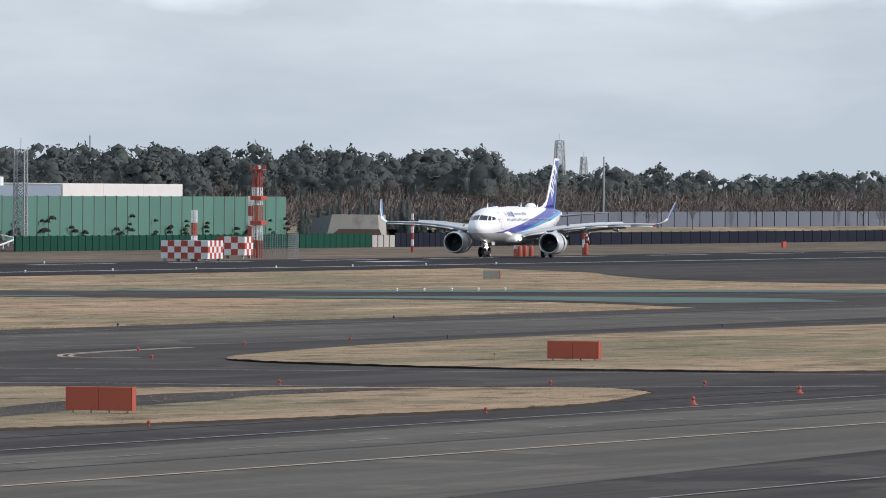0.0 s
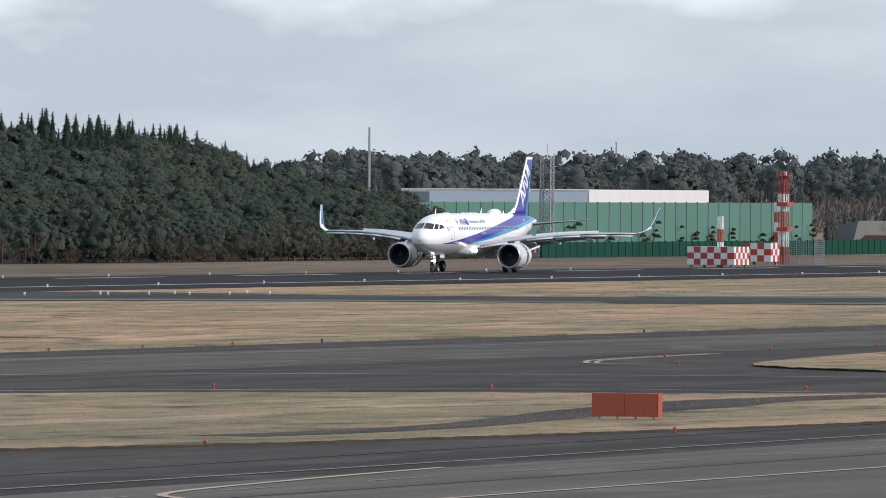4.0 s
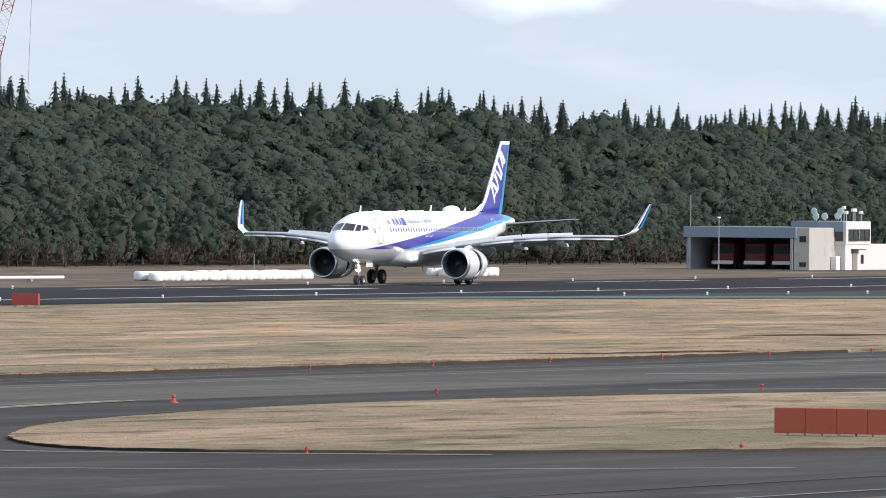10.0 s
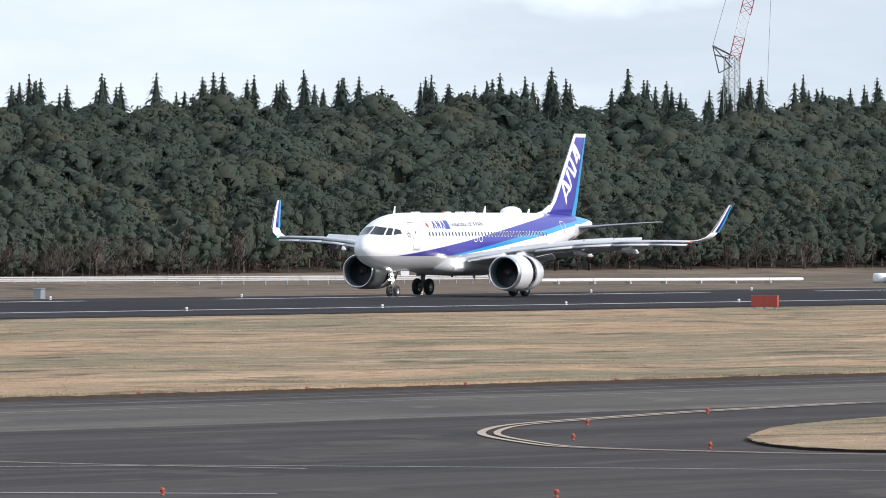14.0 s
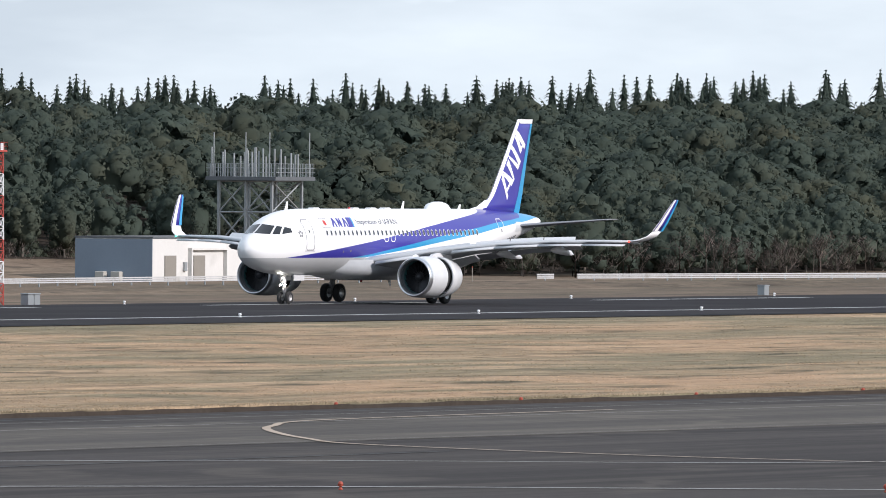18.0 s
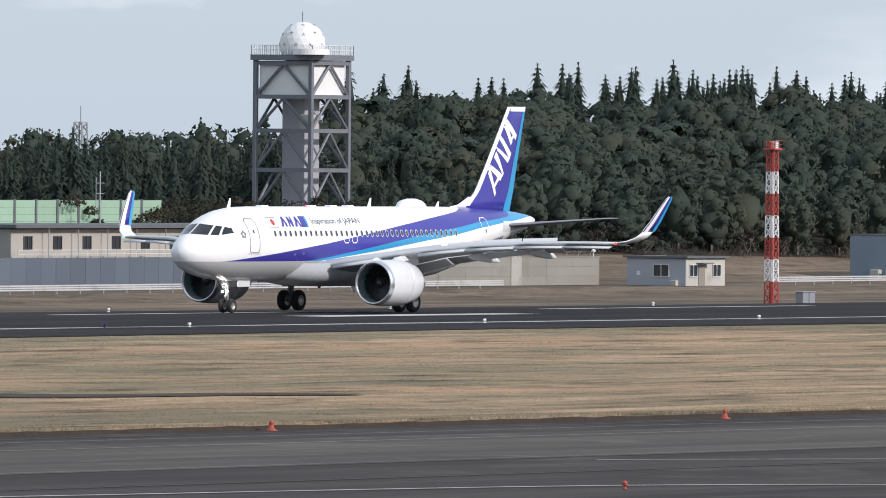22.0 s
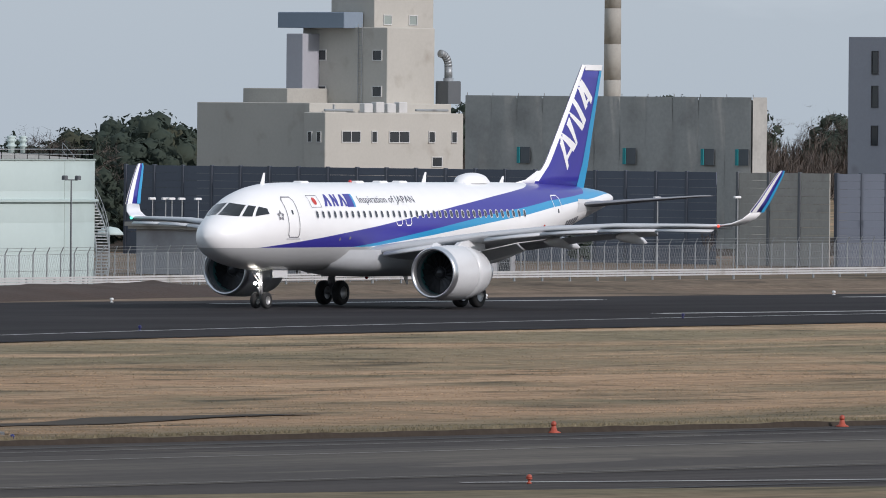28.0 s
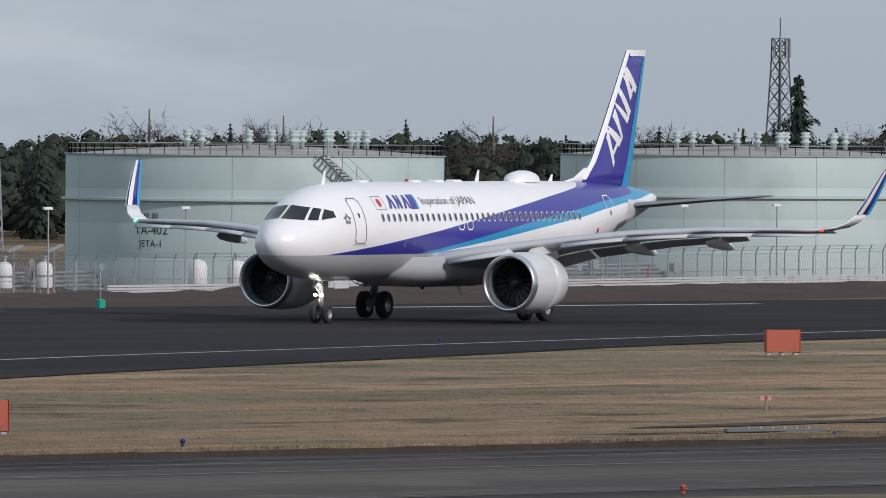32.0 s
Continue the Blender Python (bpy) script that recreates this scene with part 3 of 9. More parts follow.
def side(s, z, off=0.012):
    """A point on the hull's left side at station s and height z."""
    t, b, h = section(s)
    c, r = (t + b) / 2, (t - b) / 2
    k = max(1 - ((z - c) / r) ** 2, 0.0)
    y = h * math.sqrt(k)
    ny, nz = y / h ** 2, (z - c) / r ** 2
    ln = math.hypot(ny, nz) or 1
    return Vector((-s, y + off * ny / ln, z + off * nz / ln))


def front(y, z, off=0.012):
    """A point on the nose at height z and y metres off its middle."""
    lo, hi = 0.0, 7.0
    for _ in range(40):
        s = (lo + hi) / 2
        t, b, h = section(s)
        if (y / h) ** 2 + ((z - (t + b) / 2) / ((t - b) / 2)) ** 2 > 1:
            lo = s
        else:
            hi = s
    return Vector((-hi + off, y * (1 + off), z + off))


def patch(geo, a, b, c, d, n, m, fn):
    """A grid of n x m cells between four corners, laid on a surface."""
    vs = []
    for j in range(m + 1):
        for i in range(n + 1):
            u, v = i / n, j / m
            p = [(1 - v) * ((1 - u) * a[k] + u * b[k]) + v * ((1 - u) * d[k] + u * c[k]) for k in (0, 1)]
            vs.append(fn(*p))
    geo.add(vs, [(j * (n + 1) + i, j * (n + 1) + i + 1, (j + 1) * (n + 1) + i + 1, (j + 1) * (n + 1) + i) for j in range(m) for i in range(n)])


def outline(geo, pts, w, fn):
    """A thin closed line on a surface."""
    n = len(pts)
    for i in range(n):
        a, b = Vector(pts[i]), Vector(pts[(i + 1) % n])
        t = (b - a).normalized()
        nn = Vector((-t.y, t.x)) * w / 2
        patch(geo, a - nn - t * w / 2, b - nn + t * w / 2, b + nn + t * w / 2, a + nn - t * w / 2, max(1, int((b - a).length / 0.25)), 1, fn)


def flip(me_geo):
    """The same on the right side."""
    g = Geo()
    g.v = [(x, -y, z) for x, y, z in me_geo.v]
    g.f = [tuple(reversed(f)) for f in me_geo.f]
    return g


def livery():
    """White hull, grey belly, dark and light blue sweeps that climb towards the tail."""
    m = bpy.data.materials.new("hull_paint")
    m.use_nodes = True
    n, l = m.node_tree.nodes, m.node_tree.links
    b = n["Principled BSDF"]
    b.inputs["Roughness"].default_value, b.inputs["Coat Weight"].default_value, b.inputs["Coat Roughness"].default_value = 0.32, 0.35, 0.12
    t = n.new("ShaderNodeTexCoord")
    sx = n.new("ShaderNodeSeparateXYZ")
    l.new(t.outputs["Object"], sx.inputs[0])
    u = n.new("ShaderNodeMath")
    u.operation = "MULTIPLY"
    u.inputs[1].default_value = -1 / 40
    l.new(sx.outputs["X"], u.inputs[0])

    def rising(stops):
        r = n.new("ShaderNodeValToRGB")
        e = r.color_ramp.elements
        while len(e) < len(stops):
            e.new(0.5)
        for k, (s, z) in enumerate(stops):
            e[k].position, e[k].color = s / 40, (z / 10, z / 10, z / 10, 1)
        l.new(u.outputs[0], r.inputs["Fac"])
        d = n.new("ShaderNodeMath")
        d.operation = "MULTIPLY_ADD"
        d.inputs[1].default_value = -10
        l.new(r.outputs["Color"], d.inputs[0])
        l.new(sx.outputs["Z"], d.inputs[2])
        st = n.new("ShaderNodeMath")
        st.operation = "MULTIPLY"
        st.inputs[1].default_value = 60
        st.use_clamp = True
        l.new(d.outputs[0], st.inputs[0])
        return st.outputs[0]

    top = rising([(0, 2.80), (2.6, 2.87), (7.5, 3.33), (12.4, 3.85), (20, 4.78), (24, 5.24), (27.6, 5.62), (29.5, 5.95), (40, 7)])
    mid = rising([(0, 2.8), (10.5, 2.87), (12.5, 3.06), (17.5, 3.68), (22.5, 4.32), (26.6, 4.72), (29, 5.0), (32, 5.22), (33.4, 5.34), (34.0, 5.62), (35, 6.2), (40, 7)])
    low = rising([(0, 2.8), (12.0, 2.87), (14.4, 3.10), (17.5, 3.40), (22.5, 3.94), (26.6, 4.36), (29, 4.66), (32, 4.95), (34.4, 5.12), (36.2, 5.3), (37.6, 5.36), (40, 5.4)])
    bel = rising([(0, 2.86), (24, 2.86), (26, 2.7), (28, 2.2), (40, 1.5)])

    def mix(fac, a, bb):
        q = n.new("ShaderNodeMix")
        q.data_type = "RGBA"
        l.new(fac, q.inputs["Factor"])
        for k, v in (("A", a), ("B", bb)):
            if isinstance(v, tuple):
                q.inputs[k].default_value = (*v, 1)
            else:
                l.new(v, q.inputs[k])
        return q.outputs["Result"]

    white, grey, dark, light = (0.87, 0.87, 0.87), (0.50, 0.51, 0.52), (0.045, 0.040, 0.30), (0.03, 0.30, 0.56)
    c = mix(bel, grey, white)
    c2 = mix(low, c, light)
    c2 = mix(mid, c2, dark)
    c2 = mix(top, c2, white)
    c = mix(bel, c, c2)
    ns = n.new("ShaderNodeTexNoise")
    ns.inputs["Scale"].default_value, ns.inputs["Detail"].default_value = 0.9, 6
    l.new(t.outputs["Object"], ns.inputs["Vector"])
    k = n.new("ShaderNodeMath")
    k.operation = "MULTIPLY_ADD"
    k.inputs[1].default_value, k.inputs[2].default_value = 0.10, 0.95
    l.new(ns.outputs["Fac"], k.inputs[0])
    v = n.new("ShaderNodeVectorMath")
    v.operation = "SCALE"
    l.new(c, v.inputs[0])
    l.new(k.outputs[0], v.inputs["Scale"])
    l.new(v.outputs[0], b.inputs["Base Color"])
    return m


def gloss(name, col, rough=0.3, metal=0.0, coat=0.3, var=0.05, scale=1.0):
    m = mat(name, col, rough, metal, var=var, scale=scale, fine=0.03, fscale=9)
    b = m.node_tree.nodes["Principled BSDF"]
    b.inputs["Coat Weight"].default_value = coat
    return m


P_HULL = livery()
P_WHITE = gloss("white_gloss_paint", (0.87, 0.87, 0.87))
P_DARK = gloss("dark_blue_paint", (0.045, 0.040, 0.30))
P_LIGHT = gloss("light_blue_paint", (0.03, 0.30, 0.56))
P_GREY = gloss("grey_wing_paint", (0.50, 0.52, 0.54), 0.42, coat=0.15, var=0.12, scale=0.8)
P_UNDER = gloss("dark_grey_paint", (0.22, 0.23, 0.25), 0.5, coat=0.1, var=0.15)
P_NACELLE = gloss("nacelle_paint", (0.64, 0.65, 0.66), 0.3)
P_LIP = gloss("polished_lip", (0.72, 0.73, 0.75), 0.28, 0.9, 0.0)
P_INLET = gloss("inlet_liner", (0.13, 0.14, 0.15), 0.55, 0, 0)
P_RING = gloss("teal_fan_track", (0.02, 0.10, 0.10), 0.45, 0, 0)
P_FAN = gloss("fan_metal", (0.035, 0.036, 0.04), 0.35, 0.6, 0)
# Near-black stands for the unlit depth behind the fan and the reverser gap.
P_GAP = gloss("cavity_shade", (0.02, 0.02, 0.022), 0.8, 0, 0)
P_GLASS = gloss("cockpit_glass", (0.012, 0.014, 0.017), 0.08, 0, 0.6)
P_PANE = gloss("cabin_window", (0.05, 0.055, 0.07), 0.15, 0, 0.4)
P_FRAME = gloss("window_surround", (0.66, 0.66, 0.68), 0.35)
P_SEAM = gloss("door_seam", (0.20, 0.20, 0.22), 0.5)
P_RED = gloss("signal_red_paint", (0.55, 0.03, 0.02), 0.4)
P_TYRE = mat("tyre_rubber", (0.022, 0.022, 0.023), 0.85, var=0.2, scale=4)
P_RIM = gloss("wheel_rim", (0.42, 0.42, 0.42), 0.4, 0.6, 0)
P_STRUT = gloss("gear_leg", (0.36, 0.36, 0.37), 0.45, 0.3, 0)
P_LAMP = glow("landing_lamp", (1.0, 0.95, 0.85), 30.0)
P_NAVG = glow("green_lamp", (0.1, 0.8, 0.5), 2.0)
P_NAVR = glow("red_lamp", (0.9, 0.06, 0.04), 2.0)

jet = thing("airliner", "white twin-engined airliner with blue sweeps rolling along the runway", "airplane")

# hull
NSEG = 56
g = Geo()
fine = []
for a, b in zip(ST[:-1], ST[1:]):
    k = max(1, int((b - a) / 0.5))
    fine += [a + (b - a) * i / k for i in range(k)]
fine.append(ST[-1])
for s in fine:
    t, b, h = section(s)
    for i in range(NSEG):
        an = 2 * math.pi * i / NSEG
        g.v.append((-s, h * math.sin(an), (t + b) / 2 + (t - b) / 2 * math.cos(an)))
for k in range(len(fine) - 1):
    g.f += [(k * NSEG + i, (k + 1) * NSEG + i, (k + 1) * NSEG + (i + 1) % NSEG, k * NSEG + (i + 1) % NSEG) for i in range(NSEG)]
g.f += [tuple(range(NSEG)), tuple(reversed(range((len(fine) - 1) * NSEG, len(fine) * NSEG)))]
part("fuselage", g, P_HULL, jet, smooth=True)
# belly fairing between the wings
g = Geo()
for s, w, zb in ((9.6, 1.2, 1.74), (10.6, 1.95, 1.58), (11.8, 2.25, 1.47), (14, 2.35, 1.42), (18, 2.35, 1.42), (20, 2.2, 1.5), (21.6, 1.8, 1.66), (22.8, 1.2, 1.78)):
    for i in range(17):
        a = math.pi * i / 16
        g.v.append((-s, w * math.cos(a) * (abs(math.cos(a)) ** -0.25 if abs(math.cos(a)) > 1e-3 else 1), 2.75 - (2.75 - zb) * math.sin(a) ** 0.7))
for k in range(7):
    g.f += [(k * 17 + i, k * 17 + i + 1, (k + 1) * 17 + i + 1, (k + 1) * 17 + i) for i in range(16)]
part("belly_fairing", g, P_GREY, jet, smooth=True)


def foil(n=14):
    """Upper then lower outline of an aerofoil: (fraction of chord, half-thickness sign)."""
    xs = [0.5 * (1 - math.cos(math.pi * i / n)) for i in range(n + 1)]
    th = [5 * (0.2969 * math.sqrt(x) - 0.126 * x - 0.3516 * x * x + 0.2843 * x ** 3 - 0.1015 * x ** 4) for x in xs]
    return list(zip(xs, th)), n


def loft(geo, secs):
    """secs: leading edge, chord, thickness ratio, direction of thickness, camber."""
    pr, n = foil()
    rows = []
    for le, ch, tr, up, cam_ in secs:
        le, up = Vector(le), Vector(up).normalized()
        ring = [le + Vector((-x * ch, 0, 0)) + up * (t * tr * ch + cam_ * ch * 4 * x * (1 - x)) for x, t in reversed(pr)]
        ring += [le + Vector((-x * ch, 0, 0)) + up * (-t * tr * ch * 0.75 + cam_ * ch * 4 * x * (1 - x)) for x, t in pr[1:-1]]
        rows.append(ring)
    m = len(rows[0])
    k0 = len(geo.v)
    for r in rows:
        geo.v += [tuple(p) for p in r]
    for k in range(len(rows) - 1):
        geo.f += [(k0 + k * m + i, k0 + k * m + (i + 1) % m, k0 + (k + 1) * m + (i + 1) % m, k0 + (k + 1) * m + i) for i in range(m)]
    geo.f += [tuple(k0 + i for i in reversed(range(m))), tuple(k0 + (len(rows) - 1) * m + i for i in range(m))]


def le_x(y):
    return -(11.95 + (y - 1.9) * 0.535) if y < 6.4 else -(11.95 + 4.5 * 0.535 + (y - 6.4) * 0.535)


def te_x(y):
    return -18.35 if y < 6.4 else -(18.35 + (y - 6.4) * 0.315)


def wz(y):
    return 2.62 + (y - 1.9) * 0.096 + 0.46 * math.sin(math.pi * min(max((y - 1.9) / 14.4, 0), 1))


def build_wing(sgn):
    tag = 1 if sgn > 0 else -1

    def put(name, geo, m, par=jet, label="", smooth=True):
        if tag < 0:
            geo = flip(geo)
        return part(name, geo, m, par, label, smooth)

    g = Geo()
    secs = []
    for y in (1.2, 1.9, 4.0, 6.4, 9.0, 12.0, 15.0, 16.3):
        lx, tx = le_x(max(y, 1.9)), te_x(y)
        ch = (lx - tx) * 0.86
        secs.append(((lx, y, wz(y)), ch, 0.160 - 0.0018 * y, (0, -0.08, 1), 0.014))
    loft(g, secs)
    g.v = [(x, y, z - 0.095 * (le_x(max(y, 1.9)) - x)) for x, y, z in g.v]      # set at a small angle to the flow
    wing = put("wing", g, P_GREY)
    # raked tip that turns up
    g = Geo()
    g2 = Geo()
    secs = []
    base = Vector((le_x(16.3), 16.3, wz(16.3)))
    for u, y, z, sw, ch in ((0, 0, 0, 0, 1.62), (1, 0.45, 0.10, 0.35, 1.45), (2, 0.85, 0.32, 0.72, 1.28), (3, 1.10, 0.66, 1.12, 1.14)):
        secs.append((base + Vector((-sw, y, z)), ch, 0.10, (0, -math.sin(u * 0.42), math.cos(u * 0.42)), 0.0))
    loft(g, secs)
    put("tip_bend", g, P_WHITE)
    secs = []
    for u, y, z, sw, ch in ((3, 1.10, 0.66, 1.12, 1.14), (3.3, 1.28, 1.20, 1.62, 1.0), (3.5, 1.44, 1.85, 2.2, 0.82), (3.6, 1.58, 2.45, 2.78, 0.58), (3.65, 1.62, 2.62, 3.0, 0.40)):
        secs.append((base + Vector((-sw, y, z)), ch, 0.085, (0, -math.sin(1.33), math.cos(1.33)), 0.0))
    loft(g2, secs)
    put("winglet", g2, P_DARK, label="dark blue winglet")
    # white leading strip and light trailing strip on both faces of the winglet
    for f0, f1, m, nm in ((-0.02, 0.36, P_WHITE, "winglet_stripe"), (0.74, 1.02, P_LIGHT, "winglet_edge")):
        gg = Geo()
        ss = []
        for le, ch, tr, up, _c in secs:
            le = Vector(le)
            ss.append((le + Vector((-f0 * ch, 0, 0)), le + Vector((-f1 * ch, 0, 0)), Vector(up).normalized(), ch))
        for sg in (1, -1):
            vs = []
            for a, b, up, ch in ss:
                for p in (a, b):
                    vs.append(p + up * sg * ch * 0.052)
            gg.add(vs, [(2 * i, 2 * i + 1, 2 * i + 3, 2 * i + 2) for i in range(len(ss) - 1)])
        put(nm, gg, m, label="white front edge stripe" if m is P_WHITE else "light blue rear edge", smooth=False)
    # slats, drooped before the leading edge
    for y0, y1 in ((2.5, 4.7), (6.7, 9.0), (9.05, 11.4), (11.45, 13.8), (13.85, 16.1)):
        gg = Geo()
        ss = []
        for y in (y0, (y0 + y1) / 2, y1):
            ch = 0.17 * (le_x(y) - te_x(y)) * 0.55 + 0.28
            ss.append(((le_x(y) + 0.36, y, wz(y) - 0.16), ch, 0.30, (0.42, -0.08, 0.9), 0.04))
        loft(gg, ss)
        gg.v = [(x, y, z - 0.22 * max(x - le_x(y) + 0.2, 0.0)) for x, y, z in gg.v]
        put("slat", gg, P_GREY)
    # flaps
    for y0, y1 in ((2.1, 6.3), (6.45, 12.6)):
        gg = Geo()
        ss = []
        for y in (y0, (y0 + y1) / 2, y1):
            c0 = le_x(y) - te_x(y)
            ch = 0.21 * c0
            ss.append(((te_x(y) + 0.13 * c0, y, wz(y) - 0.06 - 0.080 * c0), ch, 0.13, (0, -0.08, 1), 0.0))
        loft(gg, ss)
        # droop about the flap's own leading edge
        dr = math.radians(24)
        turnt = []
        for x, y, z in gg.v:
            c0 = le_x(y) - te_x(y)
            hx = te_x(y) + 0.13 * c0
            turnt.append((hx + (x - hx) * math.cos(dr), y, z + (x - hx) * math.sin(dr)))
        gg.v = turnt
        put("flap", gg, P_GREY)
    gg = Geo()
    loft(gg, [((te_x(y) + 0.16 * (le_x(y) - te_x(y)), y, wz(y) - 0.078 * (le_x(y) - te_x(y))), 0.17 * (le_x(y) - te_x(y)), 0.12, (0, -0.08, 1), 0.0) for y in (12.7, 14.4, 16.2)])
    put("aileron", gg, P_GREY)
    # flap track fairings
    for y, ln in ((3.9, 3.2), (8.3, 3.4), (11.6, 3.0)):
        gg = Geo()
        x0 = te_x(y) + 1.9
        for i, (u, r) in enumerate(((0, 0.03), (0.12, 0.16), (0.35, 0.24), (0.65, 0.24), (0.88, 0.14), (1.0, 0.02))):
            drop = 0.52 + 0.55 * max(u - 0.5, 0)
            for k in range(10):
                a = 2 * math.pi * k / 10
                gg.v.append((x0 - u * ln, y + r * 0.7 * math.cos(a), wz(y) - drop + r * 1.1 * math.sin(a)))
        for k in range(5):
            gg.f += [(k * 10 + i, k * 10 + (i + 1) % 10, (k + 1) * 10 + (i + 1) % 10, (k + 1) * 10 + i) for i in range(10)]
        put("flap_fairing", gg, P_NACELLE)
    # spoilers, hinged on the upper surface
    out = []
    for y0, y1 in ((3.2, 6.2), (6.6, 8.6), (8.65, 10.6), (10.65, 12.5)):
        gg = Geo()
        ym = (y0 + y1) / 2
        c0 = le_x(ym) - te_x(ym)
        hx = te_x(ym) + 0.26 * c0
        ln = 0.16 * c0
        sk = (te_x(y1) - te_x(y0) + 0.26 * ((le_x(y1) - te_x(y1)) - (le_x(y0) - te_x(y0)))) / 2
        dz = (wz(y1) - wz(y0)) / 2
        w = (y1 - y0) / 2
        hw = math.hypot(w, sk)
        vs = [(0, -hw, 0), (0, hw, 0), (-ln, hw, 0), (-ln, -hw, 0)]
        gg.add([(x, y, z + 0.02) for x, y, z in vs] + [(x, y, z - 0.03) for x, y, z in vs], [(3, 2, 1, 0), (4, 5, 6, 7), (1, 5, 4, 0), (2, 6, 5, 1), (3, 7, 6, 2), (0, 4, 7, 3)])
        ob = part("spoiler", gg, P_NACELLE, jet)
        out.append((ob, (hx, ym * tag, wz(ym) - 0.012 * c0), math.degrees(math.atan2(dz, w)) * tag, -math.degrees(math.asin(sk / hw)) * tag))
    gg = Geo()
    gg.lathe([(0.0, -0.06), (0.06, -0.03), (0.07, 0.03), (0.0, 0.06)], 8, "x", (le_x(16.3) + 0.1, 16.35, wz(16.3)), False)
    put("position_lamp", gg, P_NAVR if tag > 0 else P_NAVG, label="small glowing wing tip lamp")
    gg = Geo()
    gg.lathe([(0.0, 0.06), (0.14, 0.03), (0.16, -0.05), (0.0, -0.06)], 12, "x", (0, 0, 0), False)
    lamp_ob = put("root_lamp", gg, P_LAMP, label="retractable landing lamp at the wing root")
    ROOT_LAMPS.append((lamp_ob, tag))
    # engine
    ey, ez, ex = 5.75 * tag, 1.70, -11.05
    def ring(prof, name, m, label="", n=48, par=jet, sm=True):
        q = Geo().lathe([(r, ex - h) for r, h in prof], n, "x", (0, ey, ez), False)
        return part(name, q, m, par, label, sm)
    ring([(1.03, 0.30), (1.05, 0.12), (1.10, 0.03), (1.145, 0.0), (1.19, 0.04), (1.225, 0.16), (1.245, 0.32)], "inlet_lip", P_LIP, "bare metal intake lip")
    ring([(1.245, 0.32), (1.275, 0.7), (1.295, 1.3), (1.30, 1.85), (1.295, 2.12)], "fan_cowl", P_NACELLE)
    ring([(1.03, 0.30), (1.02, 0.62)], "inlet_liner", P_INLET)
    ring([(1.02, 0.62), (1.015, 0.95)], "fan_track", P_RING, "teal fan casing ring")
    ring([(1.015, 0.95), (0.3, 1.0), (0.0, 1.0)], "fan_back", P_GAP)
    fan = part("fan_hub", Geo().lathe([(0.30, ex - 0.95), (0.31, ex - 0.72)], 24, "x", (0, ey, ez)), P_FAN, jet, "dark fan hub")
    for k in range(18):
        a = 2 * math.pi * k / 18
        vs = []
        for r, tw in ((0.3, 0.10), (0.65, 0.17), (1.0, 0.21)):
            for e in (-1, 1):
                b2 = a + e * tw / max(r, 0.4) * 0.72
                vs.append((ex - 0.80 - e * 0.09, ey + r * math.cos(b2), ez + r * math.sin(b2)))
        part("fan_blade", Geo().add(vs, [(0, 1, 3, 2), (2, 3, 5, 4)]), P_FAN, fan)
    ring([(0.0, 0.45), (0.12, 0.50), (0.24, 0.62), (0.31, 0.80), (0.31, 0.9)], "spinner", P_FAN, "dark spinner", 24)
    ring([(1.10, 2.06), (1.08, 2.45), (1.06, 3.0)], "cascade", P_GAP, "dark reverser cascade")
    q = Geo().lathe([(1.20, 0.0), (1.293, 0.01), (1.27, -0.5), (1.20, -1.0), (1.08, -1.5), (1.0, -1.68), (0.97, -1.66), (1.05, -1.3)], 48, "x", (0, 0, 0), False)
    sleeve = part("reverser_sleeve", q, P_NACELLE, jet, "sliding rear nacelle sleeve", True)
    ring([(0.78, 3.2), (0.74, 4.0), (0.60, 4.6), (0.50, 4.75)], "core_cowl", P_LIP)
    ring([(0.42, 4.5), (0.34, 4.9), (0.05, 5.5)], "exhaust_plug", P_UNDER)
    gg = Geo()
    for dx, dz in ((-2.0, 1.22), (-2.4, 1.42), (-3.4, 1.55), (-4.6, 1.50)):
        gg.v += [(ex + dx, ey - 0.16, ez + dz - 0.5), (ex + dx, ey + 0.16, ez + dz - 0.5), (ex + dx, ey + 0.10, ez + dz), (ex + dx, ey - 0.10, ez + dz)]
    for k in range(3):
        gg.f += [(k * 4 + i, k * 4 + (i + 1) % 4, k * 4 + 4 + (i + 1) % 4, k * 4 + 4 + i) for i in range(4)]
    part("pylon", gg, P_NACELLE, jet, smooth=False)
    gg = Geo().add([(ex - 0.75, ey - 0.5 * tag, ez + 1.16), (ex - 1.75, ey - 0.5 * tag, ez + 1.18), (ex - 1.75, ey - 0.80 * tag, ez + 1.42), (ex - 1.25, ey - 0.74 * tag, ez + 1.36)], [(0, 1, 2, 3)])
    part("strake", gg, P_NACELLE, jet)
    return out, sleeve, (ex - 2.12, ey, ez)


SPOILERS, SLEEVES, ROOT_LAMPS = [], [], []
for sgn in (1, -1):
    sp, sl, at = build_wing(sgn)
    SPOILERS += sp
    SLEEVES.append((sl, at))

# tail
FIN = [(5.62, 29.7, 35.0), (6.2, 30.45, 35.2), (6.76, 31.2, 35.4), (8.5, 32.5, 35.85), (11.0, 34.3, 36.55), (11.62, 34.75, 36.72)]     # height, front and rear station


def fin_xy(f, z):
    a = np.interp(z, [q[0] for q in FIN], [q[1] for q in FIN])
    b = np.interp(z, [q[0] for q in FIN], [q[2] for q in FIN])
    return a + (b - a) * f


